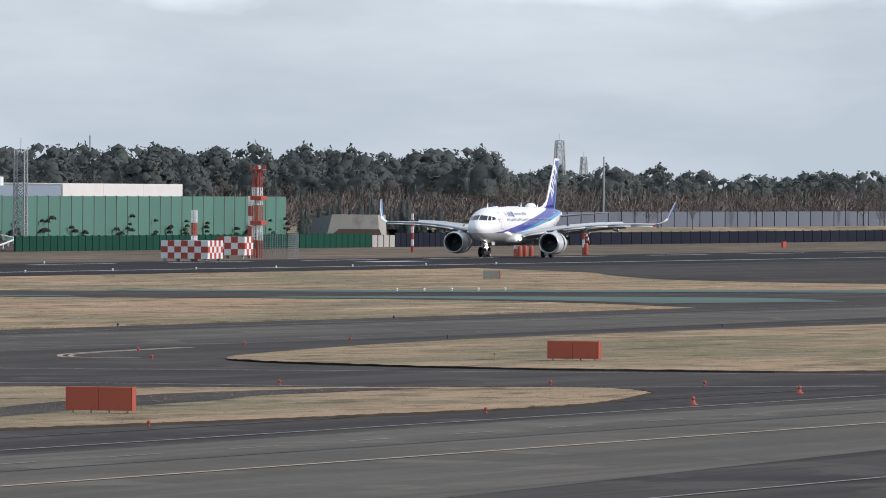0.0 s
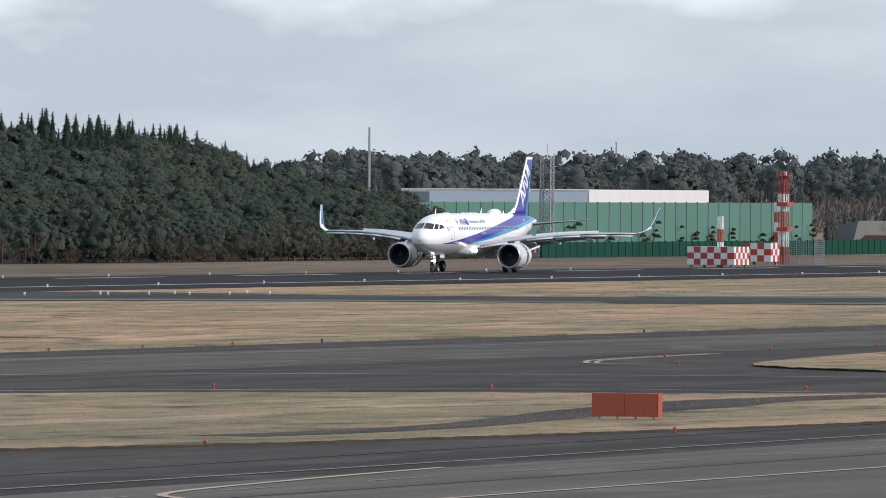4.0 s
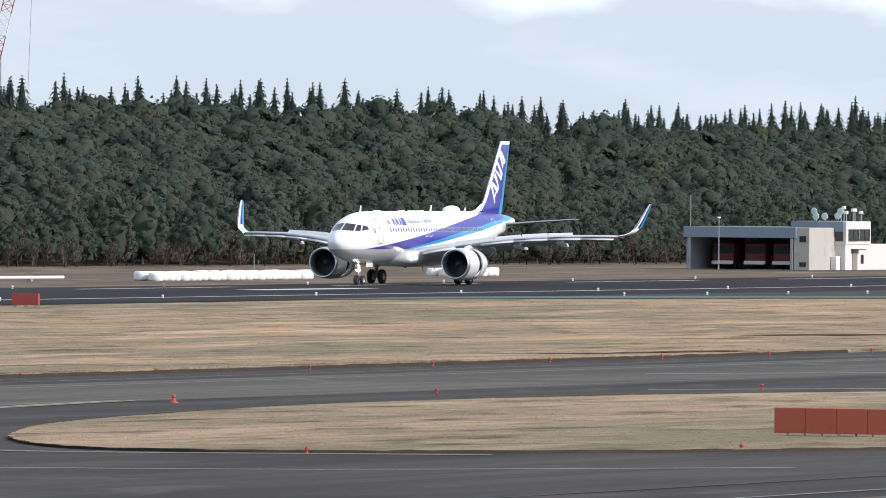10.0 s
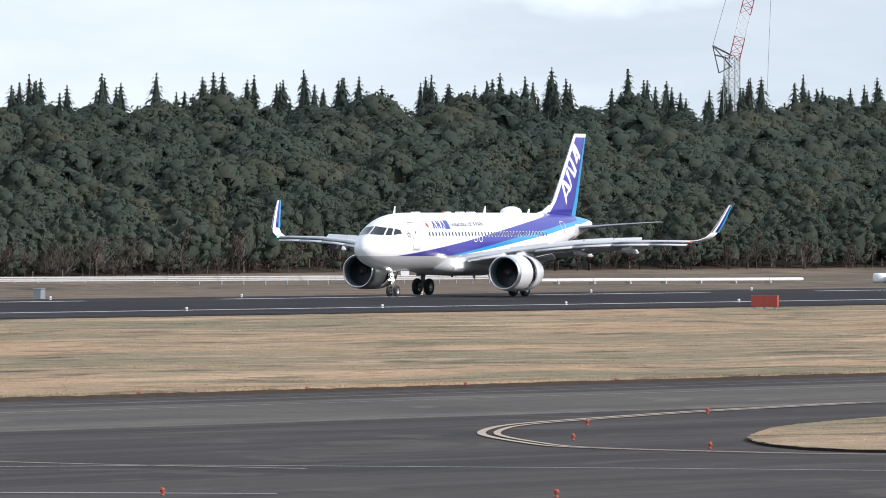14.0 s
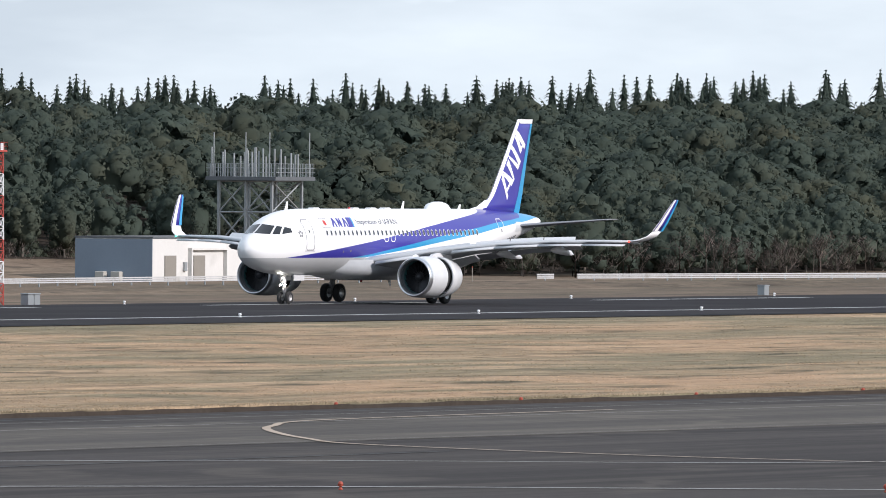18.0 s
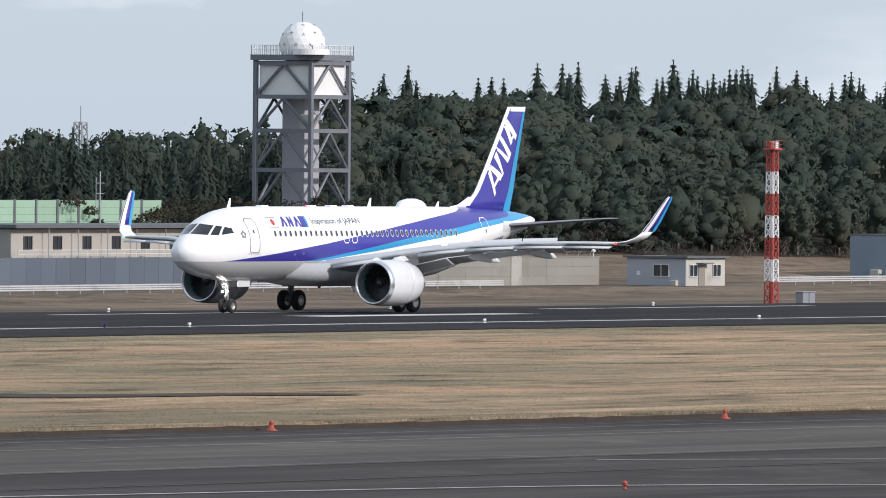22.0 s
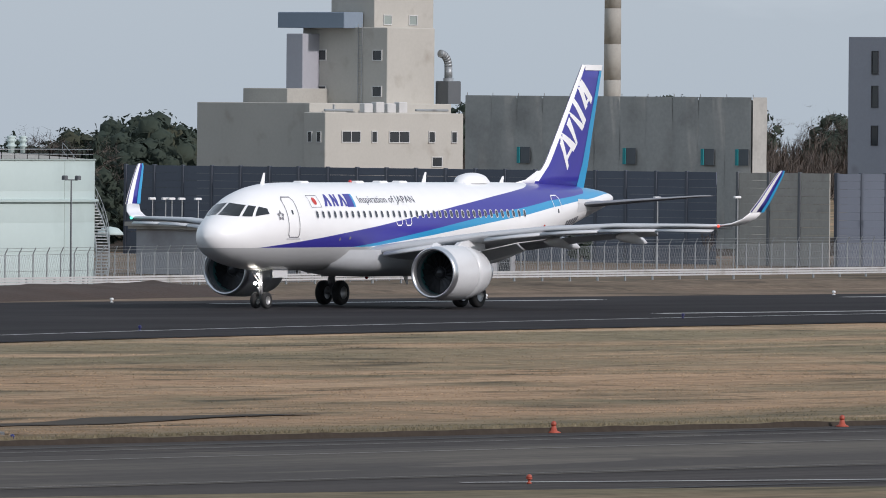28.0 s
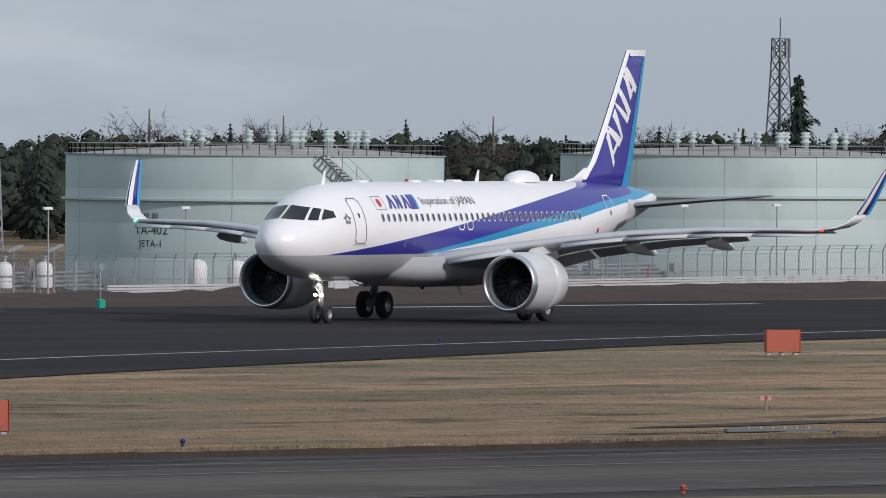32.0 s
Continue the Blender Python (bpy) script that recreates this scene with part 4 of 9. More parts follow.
g = Geo()
loft(g, [((-a, 0, z), b - a, 0.10 if z < 11.5 else 0.05, (0, 1, 0), 0.0) for z, a, b in FIN])
part("fin", g, P_DARK, jet, "dark blue tail fin", True)
g = Geo()
loft(g, [((-27.9, 0, 5.80), 5.2, 0.04, (0, 1, 0), 0), ((-29.4, 0, 6.02), 2.6, 0.06, (0, 1, 0), 0), ((-30.5, 0, 6.45), 0.9, 0.10, (0, 1, 0), 0)])
part("fin_root", g, P_WHITE, jet, "white swept fillet of the fin", True)


def fin_side(sg):
    def fn(f, z):
        a, b = fin_xy(0, z), fin_xy(1, z)
        ch = b - a
        f2 = min(max(f, 0.0005), 1)
        th = 5 * (0.2969 * math.sqrt(f2) - 0.126 * f2 - 0.3516 * f2 ** 2 + 0.2843 * f2 ** 3 - 0.1015 * f2 ** 4) * 0.10 * ch
        return Vector((-(a + f * ch), sg * (th + 0.012), z))
    return fn


for sg in (1, -1):
    g = Geo()
    patch(g, (-0.005, 5.95), (0.055, 5.95), (0.11, 11.62), (-0.005, 11.62), 3, 16, fin_side(sg))
    part("fin_stripe", g, P_WHITE, jet, "white front edge of the fin")
    g = Geo()
    patch(g, (0.16, 11.36), (1.0, 11.36), (1.0, 11.63), (0.10, 11.63), 6, 1, fin_side(sg))
    part("fin_cap", g, P_WHITE, jet, "white fin cap")
    g = Geo()
    patch(g, (0.83, 5.6), (1.0, 5.6), (1.0, 11.34), (0.87, 11.34), 3, 10, fin_side(sg))
    part("rudder_edge", g, P_LIGHT, jet, "light blue rudder edge")
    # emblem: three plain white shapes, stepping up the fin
    fs = fin_side(sg)

    def em(u, v):
        """Emblem space: station and height."""
        a, b = fin_xy(0, v), fin_xy(1, v)
        return fs((u + 0.10 - a) / (b - a), v)
    for quad in (((32.12, 8.14), (32.46, 8.21), (33.11, 6.69), (32.96, 6.46)), ((32.20, 8.21), (32.50, 8.33), (33.93, 7.70), (33.59, 7.36)), ((32.83, 7.11), (33.28, 7.55), (33.47, 7.45), (32.98, 6.98)),
                 ((32.76, 8.93), (33.05, 9.32), (34.02, 7.82), (33.93, 7.67)), ((33.0, 9.30), (33.28, 9.32), (34.73, 8.64), (34.49, 8.39)), ((33.50, 9.84), (33.71, 10.0), (34.92, 8.94), (34.68, 8.62)),
                 ((34.06, 10.51), (34.44, 10.58), (35.04, 9.62), (34.81, 9.41)), ((34.14, 10.66), (34.44, 10.92), (35.57, 10.01), (35.42, 9.71)), ((34.71, 9.75), (35.18, 10.09), (35.34, 10.01), (34.85, 9.56))):
        g = Geo()
        patch(g, *quad, 4, 4, em)
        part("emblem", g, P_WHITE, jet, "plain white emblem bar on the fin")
    g = Geo()
    loft(g, [((-s0, y, z), ch, 0.09, (0, 0, 1), 0.0) for y, z, s0, ch in ((0.2, 4.72, 32.2, 3.9), (0.9, 4.79, 32.75, 3.5), (3.5, 5.04, 34.3, 2.35), (6.0, 5.26, 35.72, 1.3), (6.22, 5.28, 36.15, 0.8))])
    part("tailplane", g if sg > 0 else flip(g), P_UNDER, jet, "dark grey tailplane", True)
    g = Geo()
    patch(g, (32.0, 4.45), (35.3, 4.62), (35.3, 5.02), (32.3, 5.08), 8, 3, lambda s, z: side(s, z, 0.02))
    part("tailplane_plate", g if sg > 0 else flip(g), P_NACELLE, jet)

def text_mesh(body):
    """A flat mesh of some words, and its right edge."""
    fc = bpy.data.curves.new("letters", "FONT")
    fc.body, fc.size, fc.resolution_u = body, 1.0, 2
    tmp = bpy.data.objects.new("letters", fc)
    me = bpy.data.meshes.new_from_object(tmp)
    bpy.data.objects.remove(tmp)
    return me, max(v.co.x for v in me.vertices)


P_INK = gloss("dark_grey_lettering", (0.055, 0.055, 0.085), 0.4)
# windows, doors, lettering, both sides
for sg in (1, -1):
    for k in range(37):
        s = 6.95 + k * 0.533
        zc = 4.41
        gr_, gp = Geo(), Geo()
        for geo, hw, hh, off in ((gr_, 0.135, 0.20, 0.010), (gp, 0.100, 0.155, 0.018)):
            vs = []
            for i in range(14):
                a = 2 * math.pi * i / 14
                ca, sa = math.cos(a), math.sin(a)
                vs.append(side(s + hw * math.copysign(abs(ca) ** 0.7, ca), zc + hh * math.copysign(abs(sa) ** 0.7, sa), off))
            geo.add(vs, [tuple(range(14))])
        w = part("window", gr_ if sg > 0 else flip(gr_), P_FRAME, jet)
        part("pane", gp if sg > 0 else flip(gp), P_PANE, w)
    # cabin doors
    for s0, s1, z0, z1, m in ((4.45, 5.33, 3.36, 5.22, P_SEAM), (29.35, 30.15, 3.47, 5.26, P_WHITE)):
        g = Geo()
        outline(g, [(s0 + 0.1, z0), (s1 - 0.1, z0), (s1, z0 + 0.12), (s1, z1 - 0.15), (s1 - 0.15, z1), (s0 + 0.15, z1), (s0, z1 - 0.15), (s0, z0 + 0.12)], 0.05, lambda s, z: side(s, z, 0.014))
        d = part("door", g if sg > 0 else flip(g), m, jet, "cabin door outline")
        g = Geo()
        patch(g, ((s0 + s1) / 2 - 0.06, 4.42), ((s0 + s1) / 2 + 0.06, 4.42), ((s0 + s1) / 2 + 0.06, 4.62), ((s0 + s1) / 2 - 0.06, 4.62), 1, 2, side)
        part("door_window", g if sg > 0 else flip(g), P_PANE, d)
        if m is P_SEAM:
            g = Geo()
            patch(g, (s0 - 0.12, z0 - 0.10), (s1 + 0.12, z0 - 0.10), (s1 + 0.12, z0 - 0.02), (s0 - 0.12, z0 - 0.02), 4, 1, side)
            part("door_sill", g if sg > 0 else flip(g), P_FRAME, d)
    for s0 in (14.05, 14.9):
        g = Geo()
        outline(g, [(s0 + 0.10, 3.88), (s0 + 0.42, 3.88), (s0 + 0.52, 3.99), (s0 + 0.52, 4.77), (s0 + 0.42, 4.88), (s0 + 0.10, 4.88), (s0, 4.77), (s0, 3.99)], 0.05, lambda s, z: side(s, z, 0.016))
        part("overwing_exit", g if sg > 0 else flip(g), P_WHITE, jet, "white outlined overwing exit")
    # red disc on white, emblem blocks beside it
    g = Geo()
    vs = [side(7.1 + 0.17 * math.cos(2 * math.pi * i / 20), 5.03 + 0.17 * math.sin(2 * math.pi * i / 20), 0.016) for i in range(20)]
    g.add(vs, [tuple(range(20))])
    part("flag_disc", g if sg > 0 else flip(g), P_RED, jet, "red disc of a small flag")
    g = Geo()
    outline(g, [(6.65, 4.75), (7.55, 4.75), (7.55, 5.29), (6.65, 5.29)], 0.025, lambda s, z: side(s, z, 0.014))
    part("flag_border", g if sg > 0 else flip(g), P_SEAM, jet, "thin grey flag border")
    for quad in (((7.88, 4.79), (8.26, 5.34), (8.42, 5.34), (8.11, 4.79)), ((8.26, 5.34), (8.42, 5.34), (8.53, 4.79), (8.34, 4.79)), ((8.67, 4.79), (8.80, 5.34), (8.96, 5.34), (8.82, 4.79)),
                 ((8.80, 5.34), (8.96, 5.34), (9.15, 4.79), (8.99, 4.79)), ((8.99, 4.79), (9.12, 5.34), (9.27, 5.34), (9.15, 4.79)), ((9.30, 4.79), (9.65, 5.34), (9.80, 5.34), (9.53, 4.79)), ((9.65, 5.34), (9.80, 5.34), (9.93, 4.79), (9.76, 4.79))):
        g = Geo()
        patch(g, *quad, 2, 3, lambda s, z: side(s, z, 0.016))
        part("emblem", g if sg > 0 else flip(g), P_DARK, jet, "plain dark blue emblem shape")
    for quad, m in ((((9.93, 4.76), (10.49, 4.76), (10.63, 5.36), (10.07, 5.36)), P_DARK), (((10.49, 4.76), (10.65, 4.76), (10.79, 5.36), (10.63, 5.36)), P_LIGHT)):
        g = Geo()
        patch(g, *quad, 3, 4, lambda s, z: side(s, z, 0.016))
        part("emblem", g if sg > 0 else flip(g), m, jet, "plain blue emblem block")
    # slogan, letter by letter
    body, x0 = "Inspiration of JAPAN", 0.0
    total = text_mesh(body)[1]
    for k, ch in enumerate(body):
        if ch == " ":
            continue
        me = text_mesh(ch)[0]
        x0 = text_mesh(body[:k + 1])[1] - text_mesh(ch)[1]
        for v in me.vertices:
            u = (v.co.x + x0) / total * 5.15
            s = 11.1 + u if sg > 0 else 11.1 + 5.15 - u
            p = side(s, 4.95 + v.co.y * 0.46, 0.016)
            v.co = (p.x, p.y * sg, p.z)
        part("slogan_letter", me, P_INK, jet, "dark grey letter of Inspiration of JAPAN")
    # registration: plain bars
    for k in range(5):
        g = Geo()
        patch(g, (30.9 + 0.32 * k, 3.72 + 0.05 * k), (31.15 + 0.32 * k, 3.72 + 0.05 * k), (31.15 + 0.32 * k, 4.05 + 0.05 * k), (30.9 + 0.32 * k, 4.05 + 0.05 * k), 1, 2, side)
        part("registration_bar", g if sg > 0 else flip(g), P_SEAM, jet, "plain dark bar")
    g = Geo()
    vs = [side(28.2 + 0.12 * math.cos(2 * math.pi * i / 14), 3.75 + 0.12 * math.sin(2 * math.pi * i / 14), 0.016) for i in range(14)]
    g.add(vs, [tuple(range(14))])
    part("flag_disc", g if sg > 0 else flip(g), P_RED, jet, "red disc of a small flag")
    # star of small blades behind the cockpit
    for k in range(5):
        a = 2 * math.pi * k / 5 + 0.3
        g = Geo()
        cx, cz = 3.95 + 0.16 * math.cos(a), 4.36 + 0.16 * math.sin(a)
        pts = [side(cx + 0.10 * math.cos(a + b2), cz + 0.10 * math.sin(a + b2), 0.014) for b2 in (0, 1.9, 3.14, -1.9)]
        g.add(pts, [(0, 1, 2, 3)])
        part("star_blade", g if sg > 0 else flip(g), P_SEAM, jet)
    for s, z in ((9.0, 3.25), (9.9, 3.3)):
        g = Geo()
        g.add([side(s + 0.08 * math.cos(2 * math.pi * i / 10), z + 0.08 * math.sin(2 * math.pi * i / 10), 0.014) for i in range(10)], [tuple(range(10))])
        part("port_disc", g if sg > 0 else flip(g), P_SEAM, jet)
    # cockpit glazing
    for pts in (((0.06, 4.40), (0.90, 4.33), (0.82, 4.85), (0.06, 4.95)), ((0.99, 4.33), (1.27, 4.32), (1.15, 4.79), (0.91, 4.84)), ((1.34, 4.33), (1.57, 4.44), (1.43, 4.69), (1.22, 4.78))):
        g = Geo()
        patch(g, *pts, 5, 4, lambda y, z: front(y, z))
        part("cockpit_window", g if sg > 0 else flip(g), P_GLASS, jet)

# roof: satellite dome, aerials, beacons
g = Geo()
for u, w, h in ((0, 0.05, 0.0), (0.15, 0.35, 0.18), (0.5, 0.52, 0.38), (1.0, 0.58, 0.46), (1.6, 0.56, 0.46), (2.1, 0.45, 0.38), (2.6, 0.25, 0.16), (2.9, 0.05, 0.0)):
    for i in range(13):
        a = math.pi * i / 12
        g.v.append((-(23.0 + u), w * math.cos(a), 5.84 + (h + 0.05) * math.sin(a) ** 0.8))
for k in range(7):
    g.f += [(k * 13 + i, k * 13 + i + 1, (k + 1) * 13 + i + 1, (k + 1) * 13 + i) for i in range(12)]
part("antenna_dome", g, P_WHITE, jet, smooth=True)
for s, h, z in ((4.9, 0.55, 5.80), (19.6, 0.5, 5.88), (26.9, 0.32, 5.86), (18.0, -0.4, 1.42), (20.5, -0.35, 1.5)):
    g = Geo().add([(-s, 0.02, z), (-s - 0.35, 0.02, z), (-s - 0.42, 0.01, z + h), (-s - 0.28, 0.01, z + h), (-s, -0.02, z), (-s - 0.35, -0.02, z), (-s - 0.42, -0.01, z + h), (-s - 0.28, -0.01, z + h)],
                  [(0, 1, 2, 3), (7, 6, 5, 4), (0, 3, 7, 4), (1, 5, 6, 2), (3, 2, 6, 7)])
    part("blade_aerial", g, P_WHITE, jet)
for s in (8.2, 13.2, 15.4, 17.2):
    g = Geo().cbox(-s - 0.7, -s, -0.25, 0.25, 5.84, 5.97, 0.05)
    part("roof_blister", g, P_WHITE, jet)

P_BEACON = gloss("red_beacon_glass", (0.45, 0.02, 0.02), 0.15)
for x, z, h in ((-13.0, 5.89, 0.12), (-14.6, 1.43, -0.12)):
    part("beacon", Geo().lathe([(0.09, 0.0), (0.085, h * 0.6), (0.05, h * 0.95), (0.0, h)], 12, "z", (x, 0, z), False), P_BEACON, jet, "red beacon lens", True)

# landing gear
def wheel(x, y, r, w):
    q = part("wheel", Geo().lathe([(0.0, -w / 2 * 0.6), (r * 0.5, -w / 2 * 0.6), (r * 0.52, -w / 2 * 0.9), (r * 0.52, w / 2 * 0.9), (r * 0.5, w / 2 * 0.6), (0, w / 2 * 0.6)], 20, "y", (0, 0, 0), False), P_RIM, jet, "steel wheel rim", True, (x, y, r))
    part("tyre", Geo().lathe([(r * 0.52, -w / 2 * 0.9), (r * 0.8, -w / 2), (r * 0.95, -w / 2 * 0.8), (r, -w / 2 * 0.4), (r, w / 2 * 0.4), (r * 0.95, w / 2 * 0.8), (r * 0.8, w / 2), (r * 0.52, w / 2 * 0.9)], 28, "y", (0, 0, 0), False), P_TYRE, q, "worn black tyre", True)


for y in (-0.28, 0.28):
    wheel(-5.07, y, 0.39, 0.24)
for yc in (-3.795, 3.795):
    for y in (-0.46, 0.46):
        wheel(-17.71, yc + y, 0.585, 0.42)
    sgn = 1 if yc > 0 else -1
    g = Geo().rod((-17.71, yc, 0.58), (-17.66, yc, 2.5), 0.14, 0.17, 12).rod((-17.71, yc - 0.5, 0.585), (-17.71, yc + 0.5, 0.585), 0.09)
    g.rod((-17.68, yc, 1.3), (-17.5, yc - sgn * 1.6, 2.4), 0.07).rod((-17.55, yc, 0.9), (-17.35, yc, 1.2), 0.05).rod((-17.35, yc, 1.2), (-17.6, yc, 1.6), 0.05)
    part("main_leg", g, P_STRUT, jet, "silver main gear leg", True)
    part("gear_door", Geo().box(-18.3, -17.1, yc + sgn * 0.22, yc + sgn * 0.27, 1.35, 2.5), P_NACELLE, jet)
g = Geo().rod((-5.07, 0, 0.39), (-4.95, 0, 1.95), 0.09, 0.12, 12).rod((-5.07, -0.3, 0.39), (-5.07, 0.3, 0.39), 0.06).rod((-4.98, 0, 1.2), (-3.9, 0, 1.95), 0.05).rod((-4.9, 0, 0.7), (-4.8, 0, 1.0), 0.05)
part("nose_leg", g, P_STRUT, jet, "silver nose gear leg", True)
for y in (-0.48, 0.48):
    part("nose_gear_door", Geo().box(-6.6, -5.3, y - 0.02, y + 0.02, 1.45, 1.85), P_NACELLE, jet)
for y, z, r in ((-0.14, 1.18, 0.068), (0.14, 1.18, 0.068), (0.0, 1.60, 0.04)):
    part("nose_lamp", Geo().lathe([(0.0, 0.06), (r, 0.03), (r, -0.06), (0.0, -0.09)], 12, "x", (-4.75, y, z), False), P_LAMP, jet, "lit taxi lamp on the nose leg")


def airliner_rows():
    """Seconds, x, y and heading of the nose."""
    return [(0, 1371.3, 379.5, 180.0), (1.25, 1299.0, 379.5, 180.0), (2.5, 1229.6, 379.5, 180.0), (4.25, 1142.8, 379.5, 180.0), (6, 1062.1, 379.5, 180.0), (7.5, 997.0, 379.5, 180.0), (9, 936.4, 379.5, 180.0),
            (11, 866.0, 379.5, 180.0), (13, 801.1, 379.5, 180.0), (15.5, 728.6, 379.5, 180.0), (17.5, 667.8, 379.5, 180.0), (19, 631.0, 379.5, 180.2), (21, 584.0, 379.1, 181.0), (23, 538.6, 377.7, 181.5),
            (24.5, 506.5, 376.0, 182.7), (26, 475.1, 373.8, 184.32), (27.75, 441.3, 369.3, 187.7), (29.5, 409.2, 363.3, 191.52), (30.5, 392.9, 359.6, 193.81), (32, 367.9, 351.8, 196.85)]

# ---- buildings and fixed objects beyond the runway ----
W_GREY = mat("grey_render", (0.345, 0.35, 0.385), 0.85, var=0.08, scale=0.25, fine=0.05, fscale=4, stain=(0.25, 0.25, 0.26), stain_scale=0.5, stain_at=0.62)
W_CREAM = mat("cream_render", (0.38, 0.355, 0.315), 0.85, var=0.08, scale=0.25, fine=0.05, fscale=4, stain=(0.36, 0.33, 0.29), stain_scale=0.4, stain_at=0.6)
W_WHITE = mat("white_render", (0.62, 0.61, 0.585), 0.8, var=0.08, scale=0.3, fine=0.05, fscale=4, stain=(0.50, 0.49, 0.46), stain_scale=0.35, stain_at=0.62)
W_BEIGE = mat("beige_panel", (0.44, 0.425, 0.385), 0.8, var=0.1, scale=0.3, fine=0.06, fscale=5, stain=(0.34, 0.31, 0.27), stain_scale=0.5, stain_at=0.58)
W_BLUEGREY = mat("blue_grey_sheet", (0.20, 0.25, 0.31), 0.6, var=0.1, scale=0.4, fine=0.05, fscale=6)
W_STEEL = mat("galvanised_steel", (0.34, 0.36, 0.37), 0.5, 0.5, var=0.15, scale=1.0, stain=(0.20, 0.19, 0.18), stain_scale=0.8, stain_at=0.6)
W_DARKSTEEL = mat("dark_steel", (0.13, 0.14, 0.15), 0.6, 0.3, var=0.15, scale=1.0)
W_CONC = mat("concrete", (0.36, 0.35, 0.32), 0.9, var=0.15, scale=0.4, fine=0.1, fscale=6, stain=(0.22, 0.21, 0.19), stain_scale=0.35, stain_at=0.55, bump=0.2)
W_NAVY = mat("dark_blue_noise_panel", (0.105, 0.122, 0.155), 0.85, var=0.12, scale=0.25, fine=0.05, fscale=5, rand=0.08)
W_HOARD = mat("blue_grey_hoarding", (0.095, 0.115, 0.145), 0.85, var=0.12, scale=0.25, fine=0.05, fscale=5, rand=0.1)
W_NAVYP = mat("dark_blue_post", (0.07, 0.082, 0.105), 0.55)
W_GREENP = mat("green_noise_panel", (0.070, 0.175, 0.135), 0.6, var=0.1, scale=0.2, fine=0.05, fscale=4, rand=0.06, stain=(0.058, 0.150, 0.115), stain_scale=0.3, stain_at=0.62)
W_LGREEN = mat("pale_green_panel", (0.27, 0.40, 0.29), 0.6, var=0.1, scale=0.2, fine=0.05, fscale=4, rand=0.06)
W_GREENF = mat("green_fence_sheet", (0.012, 0.056, 0.040), 0.9, spec=0.08, var=0.12, scale=0.3, rand=0.08)
W_NAVYF = mat("navy_fence_sheet", (0.018, 0.021, 0.032), 0.9, spec=0.05, var=0.15, scale=0.3, rand=0.1)
W_RED = mat("red_safety_paint", (0.40, 0.062, 0.045), 0.6, var=0.12, scale=0.8, fine=0.05, stain=(0.30, 0.05, 0.04), stain_scale=1.2, stain_at=0.6)
W_ORANGE = mat("orange_red_sheet", (0.40, 0.085, 0.045), 0.6, var=0.12, scale=0.7, fine=0.05, stain=(0.28, 0.07, 0.045), stain_scale=1.5, stain_at=0.6)
W_WPAINT = mat("white_gloss_steel", (0.74, 0.74, 0.73), 0.5, var=0.08, scale=1.2)
W_RAIL = mat("weathered_rail_paint", (0.46, 0.46, 0.46), 0.6, var=0.15, scale=0.8, stain=(0.34, 0.33, 0.31), stain_scale=0.9, stain_at=0.55)
W_TANK = mat("pale_green_tank_paint", (0.44, 0.53, 0.515), 0.6, var=0.06, scale=0.15, fine=0.03, fscale=3, stain=(0.38, 0.46, 0.445), stain_scale=0.25, stain_at=0.55)
W_TANKLINE = mat("tank_seam", (0.30, 0.36, 0.34), 0.7)
W_NET = mat("scaffold_netting", (0.40, 0.395, 0.37), 0.9, var=0.15, scale=0.35, fine=0.15, fscale=4, stain=(0.32, 0.315, 0.295), stain_scale=0.3, stain_at=0.5)
W_TOWER = mat("grey_tower_steel", (0.17, 0.18, 0.205), 0.6, 0.2, var=0.15, scale=1.0, stain=(0.12, 0.12, 0.13))
W_TEAL = mat("teal_scaffold_board", (0.02, 0.28, 0.30), 0.6)
W_PANE = gloss("window_glass", (0.03, 0.035, 0.04), 0.08, 0, 0.3)
W_PANEL = gloss("window_with_blinds", (0.27, 0.31, 0.29), 0.15, 0, 0.3)
W_WFRAME = mat("window_frame_paint", (0.55, 0.55, 0.54), 0.5)
W_DFRAME = mat("dark_window_frame", (0.05, 0.05, 0.055), 0.5)
W_BALE = mat("white_bale_wrap", (0.76, 0.77, 0.78), 0.35, var=0.08, scale=2.0, fine=0.1, fscale=9, bump=0.5, bscale=6)
W_TEXT = mat("black_lettering", (0.02, 0.02, 0.022), 0.6)
W_LAMPW = mat("lamp_housing_white", (0.75, 0.76, 0.76), 0.4)
W_BLUEL = gloss("blue_lamp_glass", (0.012, 0.014, 0.10), 0.3)
W_REDL = mat("orange_red_plastic", (0.36, 0.065, 0.035), 0.5)
W_DIGGER = mat("teal_machine_paint", (0.01, 0.33, 0.24), 0.45, var=0.1, scale=1.5)
# Fire red made darker: the garage's shade is put into this paint.
W_TRUCKR = mat("shade_darkened_fire_red", (0.13, 0.010, 0.010), 0.5)
W_BROWNDOOR = mat("taupe_door", (0.24, 0.22, 0.19), 0.6)


def house(name, label, category, x, y, w, d, h, wall, z=BACK, cap=0.12, roof=None, group=""):
    """A flat-roofed block with a thin coping; origin at the corner nearest the runway and the camera."""
    th = thing(name, label, category, x, y, z, 0, group)
    part("wall", Geo().cbox(0, w, 0, d, 0, h, 0.03), wall, th)
    g = Geo()
    for a in ((-cap, w + cap, -cap, 0.10), (-cap, w + cap, d - 0.10, d + cap), (-cap, 0.10, 0.10, d - 0.10), (w - 0.10, w + cap, 0.10, d - 0.10)):
        g.box(*a, h + 0.003, h + 0.16)
    part("coping", g, roof or W_DARKSTEEL, th)
    return th


